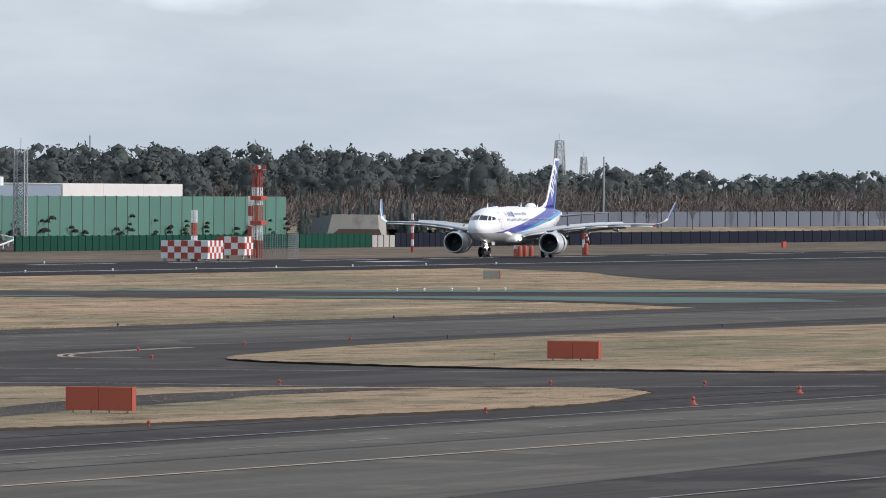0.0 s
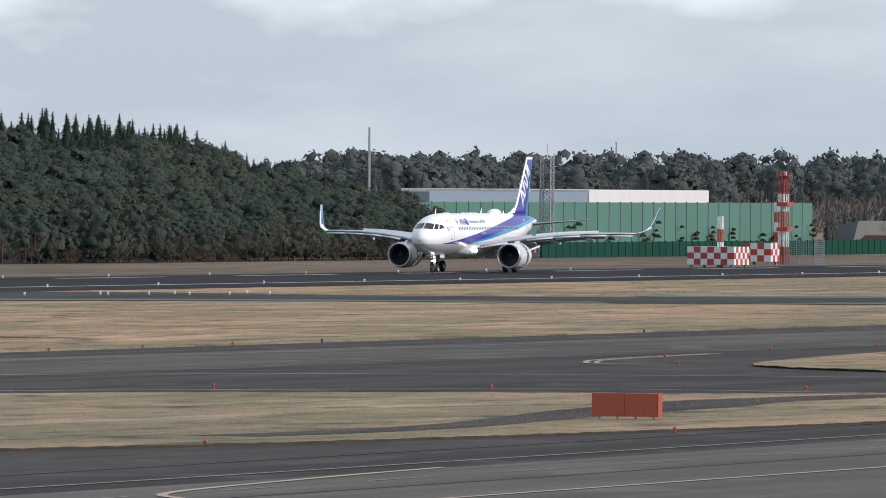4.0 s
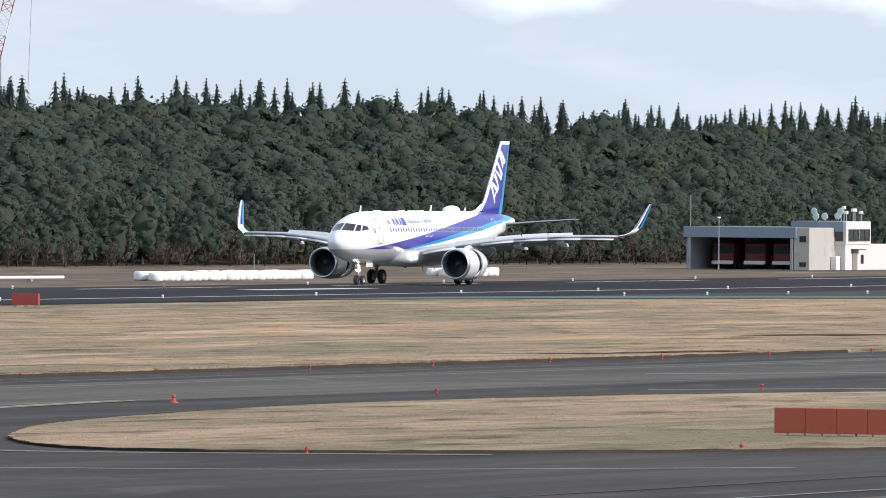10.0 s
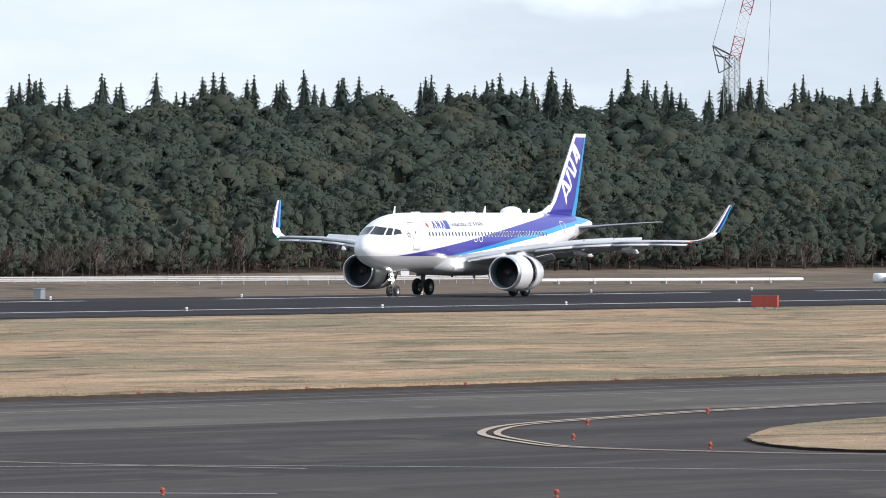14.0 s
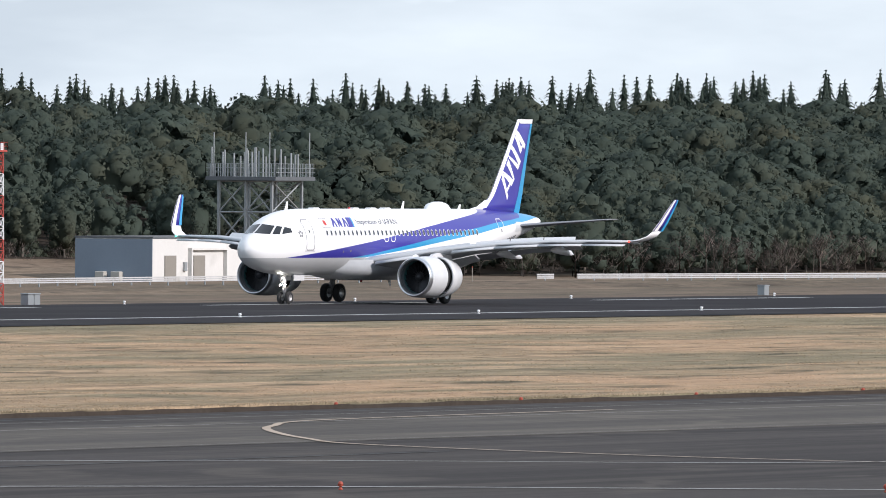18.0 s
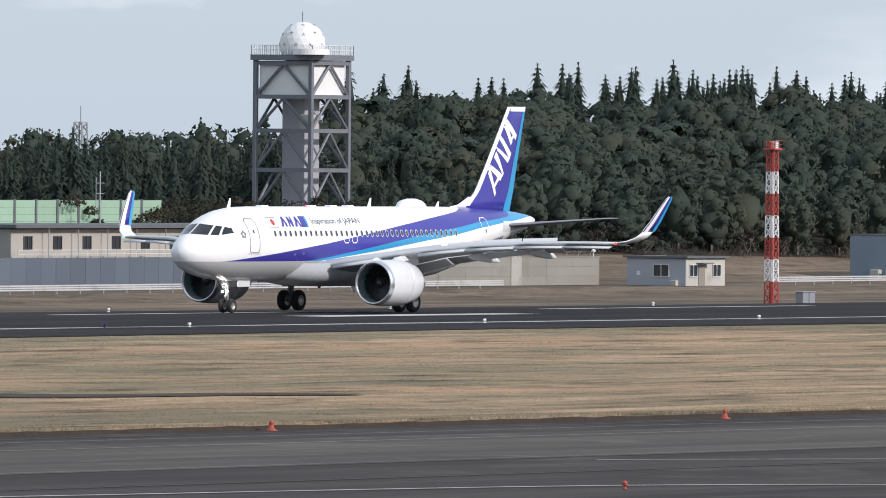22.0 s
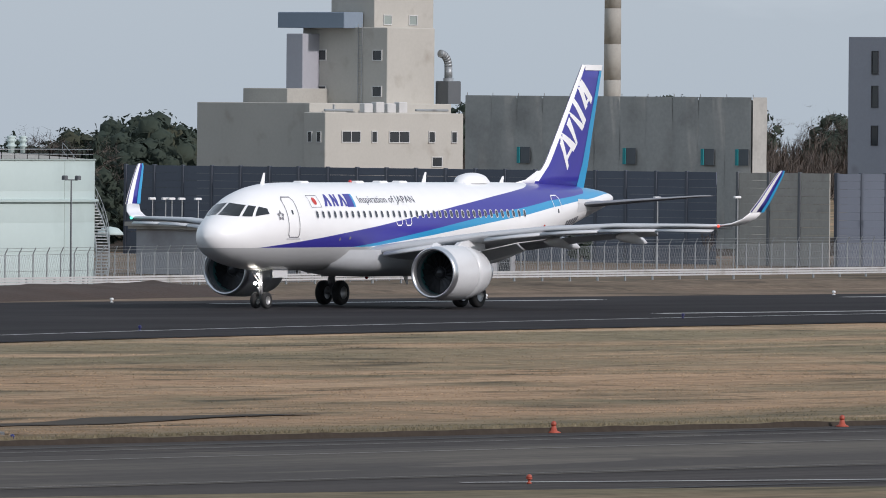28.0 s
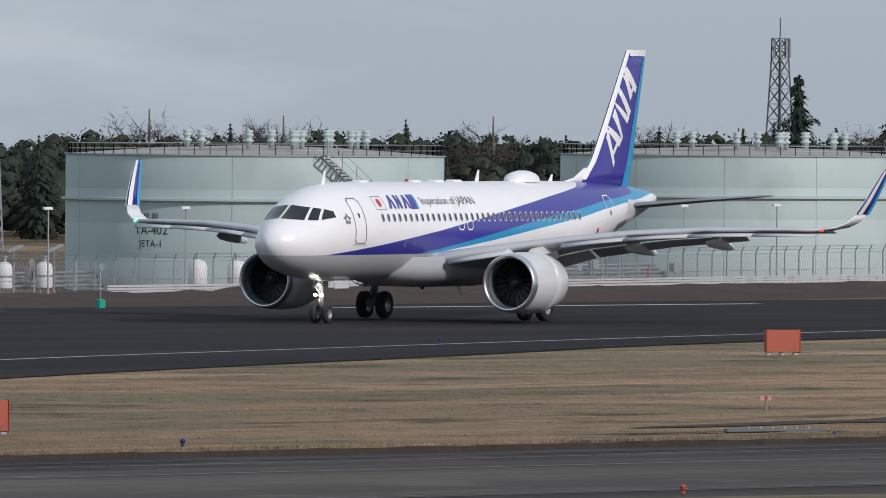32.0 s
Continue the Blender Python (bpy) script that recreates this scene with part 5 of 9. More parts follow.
def window(th, face, a, b, c, d, n=1, frame=None, pane=None, off=0.0, rows=1):
    """A framed window on the face towards the runway ('y') or the face up the runway ('x'); a..b along it, c..d up."""
    g = Geo()
    t = 0.06

    def bar(u0, u1, v0, v1, o0, o1, geo):
        if face == "y":
            geo.box(u0, u1, off - o1, off - o0, v0, v1)
        else:
            geo.box(off - o1, off - o0, u0, u1, v0, v1)
    bar(a - t, b + t, c - t, c, 0.002, 0.07, g)
    bar(a - t, b + t, d, d + t, 0.002, 0.07, g)
    bar(a - t, a, c, d, 0.002, 0.07, g)
    bar(b, b + t, c, d, 0.002, 0.07, g)
    for k in range(1, n):
        m = a + (b - a) * k / n
        bar(m - 0.03, m + 0.03, c, d, 0.002, 0.06, g)
    for k in range(1, rows):
        m = c + (d - c) * k / rows
        bar(a, b, m - 0.025, m + 0.025, 0.002, 0.06, g)
    w = part("window", g, frame or W_WFRAME, th)
    q = Geo()
    bar(a, b, c, d, 0.004, 0.02, q)
    part("pane", q, pane or W_PANE, w)
    return w


def lattice(geo, w0, w1, h, n, r=0.05, base=0.0, cross=True):
    """A square tapering lattice mast."""
    for k in range(n):
        z0, z1 = base + h * k / n, base + h * (k + 1) / n
        a, b = (w0 + (w1 - w0) * k / n) / 2, (w0 + (w1 - w0) * (k + 1) / n) / 2
        c0 = [(-a, -a), (a, -a), (a, a), (-a, a)]
        c1 = [(-b, -b), (b, -b), (b, b), (-b, b)]
        for i in range(4):
            j = (i + 1) % 4
            geo.rod((*c0[i], z0), (*c1[i], z1), r, n=5)
            geo.rod((*c1[i], z1), (*c1[j], z1), r * 0.6, n=4)
            geo.rod((*c0[i], z0), (*c1[j], z1), r * 0.5, n=4)
            if cross:
                geo.rod((*c0[j], z0), (*c1[i], z1), r * 0.5, n=4)


def railing(geo, pts, h=1.0, gap=1.2, rails=3, r=0.025, z=0.0):
    for (x0, y0), (x1, y1) in zip(pts[:-1], pts[1:]):
        ln = math.hypot(x1 - x0, y1 - y0)
        n = max(1, round(ln / gap))
        for i in range(n + 1):
            x, y = x0 + (x1 - x0) * i / n, y0 + (y1 - y0) * i / n
            geo.rod((x, y, z), (x, y, z + h), r, n=4)
        for k in range(rails):
            zz = z + h * (k + 1) / rails
            geo.rod((x0, y0, zz), (x1, y1, zz), r * 0.8, n=4)


def along(pts, gap):
    """Evenly spaced places and headings along a line of points."""
    P = [Vector(p) for p in pts]
    ln = [(b - a).length for a, b in zip(P[:-1], P[1:])]
    tot, out, s = sum(ln), [], 0.0
    while s <= tot + 1e-6:
        u, k = s, 0
        while k < len(ln) - 1 and u > ln[k]:
            u -= ln[k]
            k += 1
        t = (P[k + 1] - P[k]).normalized()
        q = P[k] + t * u
        out.append((q.x, q.y, math.degrees(math.atan2(t.y, t.x))))
        s += gap
    return out


# --- noise walls: posts and panels ---
def noise_wall(name, label, pts, gap, h, panel, post, z=BACK, group="noise walls"):
    th = thing(name, label, "wall", pts[0][0], pts[0][1], z, 0, group, "structure")
    st = along(pts, gap)
    pm, qm = None, None
    for (x0, y0, a), (x1, y1, _b) in zip(st[:-1], st[1:]):
        if pm is None:
            pm = Geo()
            rows = max(3, round(h / 0.5)) if gap < 3 and h > 3 else 1
            for k in range(rows):
                pm.box(0.1, gap - 0.1, -0.05 - 0.012 * (k % 2), 0.05, (h - 0.06) * k / rows + 0.012, (h - 0.06) * (k + 1) / rows)
            pm = pm.mesh("panel")
            qm = Geo().cbox(-0.11, 0.11, -0.14, 0.14, 0, h, 0.02).mesh("post")
        part("panel", pm, panel, th, at=pose(x0 - pts[0][0], y0 - pts[0][1], 0, 0, 0, a))
        part("post", qm, post, th, at=pose(x0 - pts[0][0], y0 - pts[0][1], 0, 0, 0, a))
    return th


noise_wall("noise_wall", "dark blue noise barrier panels between darker posts", [(637, 545), (637, 492.4)], 2.55, 6.12, W_NAVY, W_NAVYP)
noise_wall("noise_wall", "weathered concrete noise barrier panels", [(637, 492.3), (637, 484.6)], 2.55, 6.12, W_CONC, W_DARKSTEEL)
noise_wall("noise_wall", "dark blue noise barrier panels between darker posts", [(637.4, 484.5), (661, 484.5)], 2.6, 6.1, W_NAVY, W_NAVYP)
noise_wall("noise_wall", "pale green noise barrier with dark posts", [(661.2, 484.5), (718, 484.5)], 2.6, 6.05, W_LGREEN, W_DARKSTEEL)
noise_wall("noise_wall", "green noise barrier with dark posts", [(1583, 520), (1777, 520)], 5.4, 6.85, W_GREENP, W_DARKSTEEL)
noise_wall("site_fence", "dark green sheet fence", [(1493, 474), (1658, 474)], 3.0, 2.0, W_GREENF, W_GREENF)
noise_wall("site_fence", "pale grey sheet fence", [(1658, 474), (1670, 474)], 3.0, 1.75, W_CONC, W_DARKSTEEL)
noise_wall("site_fence", "navy blue sheet fence", [(1670, 474), (1765, 474)], 3.0, 2.0, W_NAVYF, W_NAVYF)
noise_wall("site_fence", "navy blue sheet fence", [(1765, 474), (1990, 474)], 6.0, 1.9, W_NAVYF, W_NAVYF)
noise_wall("boundary_fence", "blue-grey panel fence with dark posts on a bank", [(2000, 540), (2270, 540)], 9.0, 3.1, W_NAVY, W_NAVYF, z=0.55)
part("bank", Geo().add([(1900, 500, BACK), (2500, 500, BACK), (2500, 530, 0.9), (1900, 530, 0.9), (2500, 600, 0.9), (1900, 600, 0.9)], [(0, 1, 2, 3), (3, 2, 4, 5)]), M_GRASS)
tagged(bpy.data.objects["bank"], "low grassy bank below the boundary fence", "bank", kind="structure")

# --- white guard rail along the service road ---
RAIL = curve([(432, 424), (470, 430), (508, 438), (560, 444.5), (640, 452), (720, 457.5), (800, 463), (830, 461.5), (860, 456), (905, 448), (938, 446)], 40)
BREAKS = ((716.6, 758.5), (820.0, 839.0), (841.0, 844.0))      # openings in the rail, along x
th = thing("guard_rail", "long white steel guard rail beside the service road", "guard rail", 0, 0, BACK, kind="structure")
g = Geo()
for dz in (0.36, 0.50, 0.64):
    vs = [(x, y) for x, y in RAIL]
    pts = strip(vs, 0.03)
    k0 = len(g.v)
    for x, y in pts:
        g.v += [(x, y, dz), (x, y, dz + 0.10)]
    for i in range(len(RAIL) - 1):
        if any(u < RAIL[i][0] < v for u, v in BREAKS):
            continue
        a = k0 + 4 * i
        g.f += [(a, a + 4, a + 5, a + 1), (a + 2, a + 3, a + 7, a + 6), (a + 1, a + 5, a + 7, a + 3), (a, a + 2, a + 6, a + 4)]
part("rail", g, W_RAIL, th)
pm = Geo().cbox(-0.06, 0.06, 0.04, 0.14, 0, 0.72, 0.01).mesh("rail_post")
for x, y, a in along(RAIL, 3.0):
    if any(u < x < v for u, v in BREAKS):
        continue
    part("rail_post", pm, W_STEEL, th, at=pose(x, y, 0, 0, 0, a))
# --- chain-link fence with leaning barbed-wire arms ---
FENCE = curve([(395, 419), (440, 427), (470, 432.5), (505, 441.5), (540, 451), (570, 458), (640, 471), (700, 476), (708, 478)], 6)
th = thing("chain_fence", "grey chain-link fence with barbed wire arms", "fence", 0, 0, BACK, kind="structure")
pm = Geo().rod((0, 0, 0), (0, 0, 1.9), 0.04, n=6).rod((0, 0, 1.9), (-0.10, -0.22, 2.25), 0.03, n=5).mesh("fence_post")
for x, y, a in along(FENCE, 1.75):
    part("fence_post", pm, W_STEEL, th, at=pose(x, y, 0, 0, 0, a))
g = Geo()
for z, o in ((0.05, 0), (0.95, 0), (1.85, 0), (2.05, 0.12), (2.22, 0.2)):
    for (x0, y0), (x1, y1) in zip(FENCE[:-1], FENCE[1:]):
        g.rod((x0, y0 - o, z), (x1, y1 - o, z), 0.012, n=3)
part("fence_wire", g, W_STEEL, th)
g = Geo()
st = along(FENCE, 0.22)
for i, (x, y, a) in enumerate(st[:-3]):
    g.rod((x, y, 0.05), (st[i + 3][0], st[i + 3][1], 1.85), 0.006, n=3)
    g.rod((x, y, 1.85), (st[i + 3][0], st[i + 3][1], 0.05), 0.006, n=3)
tagged(part("chain_mesh", g, W_STEEL, th), kind="stuff")

# --- office block with a stair tower ---
th = house("office_block", "grey rendered three-storey office block with dark windows", "building", 763.4, 565.4, 12.8, 13.6, 13.93, W_GREY)
part("stair_tower", Geo().cbox(-0.2, 5.0, 8.6, 13.7, 0, 15.95, 0.03), W_GREY, th, "taller grey stair tower")
part("roof_room", Geo().cbox(0.1, 4.2, 6.8, 8.55, 13.9, 15.6, 0.03), W_CREAM, th)
part("shaft", Geo().cbox(-0.35, 0, 4.7, 6.5, 0, 13.6, 0.03), W_GREY, th)
part("plinth_band", Geo().box(-0.004, 12.81, -0.03, -0.005, 6.15, 6.9), W_CREAM, th, "cream band low on the wall")
for z in (9.72, 12.9):
    part("string_course", Geo().box(0, 12.8, -0.06, -0.003, z, z + 0.08), W_CREAM, th)
part("fire_stair", Geo().cbox(12.82, 14.4, -0.2, 2.0, 0, 13.0, 0.02), W_DARKSTEEL, th, "dark steel fire stair")
for a, b in ((0.8, 4.1), (4.65, 8.3), (8.8, 11.6)):
    window(th, "y", a, b, 10.8, 12.25, 3, W_DFRAME, W_PANEL)
for a, b, n in ((1.25, 2.1, 1), (4.65, 7.05, 3), (8.8, 11.6, 3)):
    window(th, "y", a, b, 7.75, 9.05, n, W_DFRAME)
window(th, "x", 0.6, 4.2, 10.6, 12.05, 3, W_DFRAME, W_PANEL)
window(th, "x", 3.4, 4.25, 7.95, 8.6, 1, W_DFRAME)
for c, d in ((10.7, 12.1), (7.75, 9.0)):
    window(th, "x", 7.2, 8.1, c, d, 1, W_DFRAME, off=0.0, rows=2)
    window(th, "x", 8.75, 9.15, c - 0.2, d, 1, W_DFRAME, off=-0.2)
    window(th, "x", 10.8, 11.35, c - 0.2, d, 1, W_DFRAME, off=-0.2)
window(th, "x", 10.8, 11.35, 13.1, 14.8, 1, W_DFRAME, off=-0.2)
g = Geo()
railing(g, [(0.1, 0.1), (12.7, 0.1), (12.7, 8)], 0.3, 0.8, 2, 0.02, 14.08)
part("roof_rail", g, W_DARKSTEEL, th)
for x, y in ((2.5, 3.0), (5.5, 2.0)):
    part("roof_aerial", Geo().rod((x, y, 14), (x, y, 16.4), 0.03, n=5).rod((x - 0.5, y, 15.6), (x + 0.5, y, 15.6), 0.02, n=4), W_DARKSTEEL, th)
for k, (x, z) in enumerate(((1.2, 12.45), (2.9, 12.45), (5.5, 12.45), (7.2, 12.45), (9.4, 12.45), (11, 12.45), (5.5, 9.25), (7, 9.25), (9.4, 9.25), (11, 9.25))):
    part("vent_hood", Geo().cbox(x - 0.1, x + 0.1, -0.14, -0.002, z, z + 0.16, 0.02), W_WFRAME, th)

# --- chimneys ---
th = thing("chimney", "tall red and white banded chimney with a gallery", "chimney", 1041, 778.5, BACK)
part("lower_shaft", Geo().lathe([(1.35, 0), (1.1, 18.0)], 28), W_WPAINT, th, "white band", True)
part("upper_shaft", Geo().lathe([(1.1, 18.0), (1.06, 21.3)], 28), W_RED, th, "weathered red band", True)
part("shaft_head", Geo().lathe([(0.95, 21.3), (0.92, 24.5), (0.8, 24.5), (0.8, 24.0)], 28), W_DARKSTEEL, th, "sooty dark head", True)
part("gallery", Geo().lathe([(1.05, 20.6), (1.9, 20.9), (2.0, 21.0), (2.0, 21.1), (1.05, 21.1)], 28), W_RED, th)
g = Geo()
for k in range(16):
    a = 2 * math.pi * k / 16
    b = 2 * math.pi * (k + 1) / 16
    g.rod((1.95 * math.cos(a), 1.95 * math.sin(a), 21.1), (1.95 * math.cos(a), 1.95 * math.sin(a), 22.1), 0.05, n=4)
    for z in (21.6, 22.1):
        g.rod((1.95 * math.cos(a), 1.95 * math.sin(a), z), (1.95 * math.cos(b), 1.95 * math.sin(b), z), 0.04, n=4)
part("gallery_rail", g, W_DARKSTEEL, th)
th = thing("chimney", "plain grey-brown concrete chimney", "chimney", 863.4, 681.6, BACK)
for k in range(9):
    part("chimney_ring", Geo().lathe([(0.80 - 0.008 * k, k * 3.2), (0.80 - 0.008 * (k + 1), k * 3.2 + 3.17), (0.77 - 0.008 * k, k * 3.2 + 3.2)], 24), W_CONC, th, smooth=True)
# --- building wrapped in scaffold netting ---
th = thing("wrapped_building", "building wrapped in grey-green scaffold netting", "building", 712.7, 549.6, BACK)
part("frame_block", Geo().box(0.3, 1.5, 0.3, 26.6, 0, 10.9), W_CONC, th)
for k in range(11):
    y0, y1 = 26.9 * k / 11, 26.9 * (k + 1) / 11
    g = Geo()
    n = 10
    for i in range(n + 1):
        y = y0 + (y1 - y0) * i / n
        for j in range(13):
            z = 11.1 * j / 12
            g.v.append((-0.06 - 0.16 * math.sin(math.pi * i / n) * (0.5 + 0.5 * math.sin(0.5 * j + 1.7 * k)) + 0.05 * math.sin(3.1 * i + k) * math.sin(0.9 * j + 0.4 * i), y, z))
    g.f = [(i * 13 + j, i * 13 + j + 1, (i + 1) * 13 + j + 1, (i + 1) * 13 + j) for i in range(n) for j in range(12)]
    part("netting", g, W_NET, th, smooth=True)
g = Geo()
for i in range(9):
    for j in range(13):
        g.v.append((1.7 * i / 8, -0.10 + 0.07 * math.sin(2.7 * i) * math.sin(1.1 * j), 11.1 * j / 12))
g.f = [(i * 13 + j, (i + 1) * 13 + j, (i + 1) * 13 + j + 1, i * 13 + j + 1) for i in range(8) for j in range(12)]
part("netting", g, W_NET, th, smooth=True)
g = Geo()
for k in range(12):
    g.rod((0.16, 26.9 * k / 11, 0), (0.16, 26.9 * k / 11, 11.3), 0.035, n=5)
for z in (7.4, 9.3, 11.05):
    g.rod((0.16, 0, z), (0.16, 26.9, z), 0.03, n=4)
part("scaffold_poles", g, W_STEEL, th)
for y in (1.0, 4.2, 11.5, 17.0, 21.5):
    part("teal_board", Geo().cbox(-0.32, -0.25, y, y + 0.28, 6.1, 7.3, 0.02), W_TEAL, th, "teal board at the netting's foot")
    # Dark plate put in for the shade inside an opening of the netting.
    part("dark_gap", Geo().box(-0.24, -0.20, y - 0.9, y + 0.1, 6.1, 7.3), W_DARKSTEEL, th)
# --- concrete plant building of stepped blocks ---
th = thing("plant_building", "pale concrete plant building of stepped blocks", "building", 647.0, 535.7, BACK)
part("low_block", Geo().cbox(0, 15, 0, 1.9, 0, 9.75, 0.04), W_BEIGE, th)
part("low_block_back", Geo().cbox(0.6, 16, 1.9, 12, 0, 10.4, 0.04), W_BEIGE, th)
part("main_block", Geo().cbox(10.4, 15.6, 3.1, 10.7, 10.3, 15.65, 0.04), W_BEIGE, th)
part("side_shaft", Geo().cbox(8.6, 11, 9.2, 10.7, 8, 15.2, 0.04), W_GREY, th)
part("top_block", Geo().cbox(11.4, 17.9, 5.1, 9, 15.6, 21.5, 0.04), W_BEIGE, th)
part("roof_plant", Geo().cbox(9.2, 11.3, 6.0, 12, 15.6, 16.7, 0.04), W_BLUEGREY, th, "blue-grey sheet roof room")
part("left_block", Geo().cbox(6.8, 12, 7.5, 14.8, 0, 9.16, 0.04), W_CONC, th)
part("left_block", Geo().cbox(6.0, 11, 8.4, 12.4, 9.1, 11.4, 0.04), W_CONC, th)
for a, b, n in ((1.8, 3.7, 2), (5.0, 5.5, 1), (6.9, 9.0, 2), (11.2, 11.8, 1), (13.7, 14.2, 1)):
    window(th, "y", a, b, 7.75, 8.45, n)
window(th, "x", 0.4, 0.7, 7.75, 8.4)
window(th, "x", 1.2, 1.5, 7.75, 8.4)
window(th, "y", 11.6, 12.6, 6.1, 6.7)
for y in (3.6, 8.6):
    for c in (10.9, 13.4):
        window(th, "x", y, y + 0.75, c, c + 0.65, 1, off=10.4)
for x in (12.4, 15.2):
    window(th, "y", x, x + 0.8, 15.9, 16.5, off=5.1, pane=W_PANEL)
g = Geo()
for dy in (0, 0.35):
    g.rod((10.32, 5.3 + dy, 10.4), (10.32, 5.3 + dy, 15.9), 0.03, n=4)
for k in range(18):
    g.rod((10.32, 5.3, 10.5 + 0.3 * k), (10.32, 5.65, 10.5 + 0.3 * k), 0.02, n=4)
part("ladder", g, W_STEEL, th)
g = Geo().rod((16.5, 2.6, 11.0), (16.5, 2.6, 12.2), 0.36, n=16)
a0 = Vector((16.5, 2.6, 13.2))
for k in range(6):
    p = a0 + Vector((0.0 - 0.9 * (1 - math.cos(k * 0.26)), 0, 0.9 * math.sin(k * 0.26) - 0.2))
    q = a0 + Vector((0.0 - 0.9 * (1 - math.cos((k + 1) * 0.26)), 0, 0.9 * math.sin((k + 1) * 0.26) - 0.2))
    g.rod(p, q, 0.28, n=14)
g.rod((16.5, 2.6, 12.2), a0 - Vector((0, 0, 0.2)), 0.28, n=14)
part("exhaust_duct", g, W_STEEL, th, "shiny bent exhaust duct", True)
part("cooler", Geo().cbox(15.8, 17.2, 2.0, 3.2, 10.4, 12.0, 0.05), W_DARKSTEEL, th, "dark louvred cooler")
for k in range(4):
    part("fan_unit", Geo().cbox(4.6 + 1.25 * k, 5.5 + 1.25 * k, 0.3, 0.8, 9.78, 10.4 + 0.1 * (k % 2), 0.04), W_WFRAME, th, "roof fan unit")
part("roof_pipework", Geo().rod((1, 0.9, 9.9), (4, 0.9, 9.9), 0.09).rod((2, 0.9, 9.8), (2, 0.9, 10.3), 0.09).rod((11, 1, 9.95), (14.5, 1, 9.95), 0.08), W_STEEL, th)

# --- fuel tanks ---
def tank(x, y, R, top, label, stairs, letters=False):
    h = top - BACK
    th = thing("fuel_tank", label, "storage tank", x, y, BACK, 0, "fuel tanks")
    nst, hh = 16, h / 4
    for k in range(4):
        part("tank_course", Geo().lathe([(R, k * hh), (R, (k + 1) * hh - 0.012), (R - 0.006, (k + 1) * hh)], 96, caps=False), W_TANK, th, smooth=True)
    part("roof_deck", Geo().lathe([(R, h), (R * 0.5, h + 0.35), (0.01, h + 0.5)], 96, caps=False), W_CONC, th, smooth=True)
    part("wind_girder", Geo().lathe([(R, h * 0.655), (R + 0.22, h * 0.665), (R + 0.22, h * 0.68), (R, h * 0.685)], 96, caps=False), W_TANK, th, "ring girder round the shell")
    part("curb_angle", Geo().lathe([(R, h - 0.06), (R + 0.07, h - 0.05), (R + 0.07, h + 0.02), (R - 0.05, h + 0.03)], 96, caps=False), W_TANKLINE, th)
    g = Geo()
    ring = [(R * 0.985 * math.cos(2 * math.pi * k / 72), R * 0.985 * math.sin(2 * math.pi * k / 72)) for k in range(73)]
    railing(g, ring, 0.55, 0.9, 2, 0.022, h)
    part("roof_railing", g, W_STEEL, th)
    for k in range(12):
        a = 2 * math.pi * k / 12
        part("plate_seam", Geo().box(R - 0.003, R + 0.004, -0.02, 0.02, 0, h), W_TANKLINE, th, at=pose(0, 0, 0, 0, 0, math.degrees(a) + 7))
    vm = Geo().lathe([(0.14, 0), (0.14, 0.30), (0.26, 0.36), (0.26, 0.42), (0.15, 0.47), (0.15, 0.58), (0.25, 0.66), (0.25, 0.72), (0.16, 0.78), (0.24, 0.86), (0.20, 0.94), (0.0, 0.96)], 16).mesh("roof_vent", True)
    for k in range(12):
        a = math.pi * (0.95 + 0.09 * k) + 0.3 * math.sin(7 * k)
        rr = R * (0.45 + 0.3 * ((k * 37) % 10) / 10)
        part("roof_vent", vm, W_TANK, th, "pale green roof ventilator", at=Matrix.Translation((rr * math.cos(a), rr * math.sin(a), h + 0.35)))
    if stairs:
        a0, a1 = stairs
        g, gr_ = Geo(), Geo()
        n = 40
        prev = None
        for k in range(n + 1):
            a = radians(a0 + (a1 - a0) * k / n)
            z = 0.1 + (h - 0.1) * k / n
            for rr in (R + 0.12, R + 0.85):
                p = (rr * math.cos(a), rr * math.sin(a), z)
                if prev is not None:
                    pa = radians(a0 + (a1 - a0) * (k - 1) / n)
                    pz = 0.1 + (h - 0.1) * (k - 1) / n
                    q0 = (rr * math.cos(pa), rr * math.sin(pa), pz)
                    g.rod(q0, p, 0.05, n=4)
                    if rr > R + 0.5:
                        for dz in (0.45, 0.9):
                            gr_.rod((q0[0], q0[1], q0[2] + dz), (p[0], p[1], p[2] + dz), 0.02, n=4)
                        if k % 4 == 0:
                            gr_.rod(p, (p[0], p[1], p[2] + 0.9), 0.022, n=4)
            g.rod(((R + 0.12) * math.cos(a), (R + 0.12) * math.sin(a), z), ((R + 0.85) * math.cos(a), (R + 0.85) * math.sin(a), z), 0.05, n=4)
            if k % 8 == 4:
                g.rod((R * math.cos(a), R * math.sin(a), z - 0.7), ((R + 0.75) * math.cos(a), (R + 0.75) * math.sin(a), z - 0.05), 0.04, n=4)
            prev = a
        st = part("stair", g, W_STEEL, th, "steel stair climbing round the shell")
        part("stair_rail", gr_, W_STEEL, st)
    if letters:
        for body, size, z, a in letters:
            fc = bpy.data.curves.new("lettering", "FONT")
            fc.body, fc.size, fc.resolution_u, fc.align_x = body, size, 2, "CENTER"
            tmp = bpy.data.objects.new("lettering", fc)
            me = bpy.data.meshes.new_from_object(tmp)
            bpy.data.objects.remove(tmp)
            for v in me.vertices:
                b = radians(a) + v.co.x / R
                v.co = ((R + 0.012) * math.cos(b), (R + 0.012) * math.sin(b), z - BACK + v.co.y)
            part("lettering", me, W_TEXT, th, "black stencilled lettering")
    return th


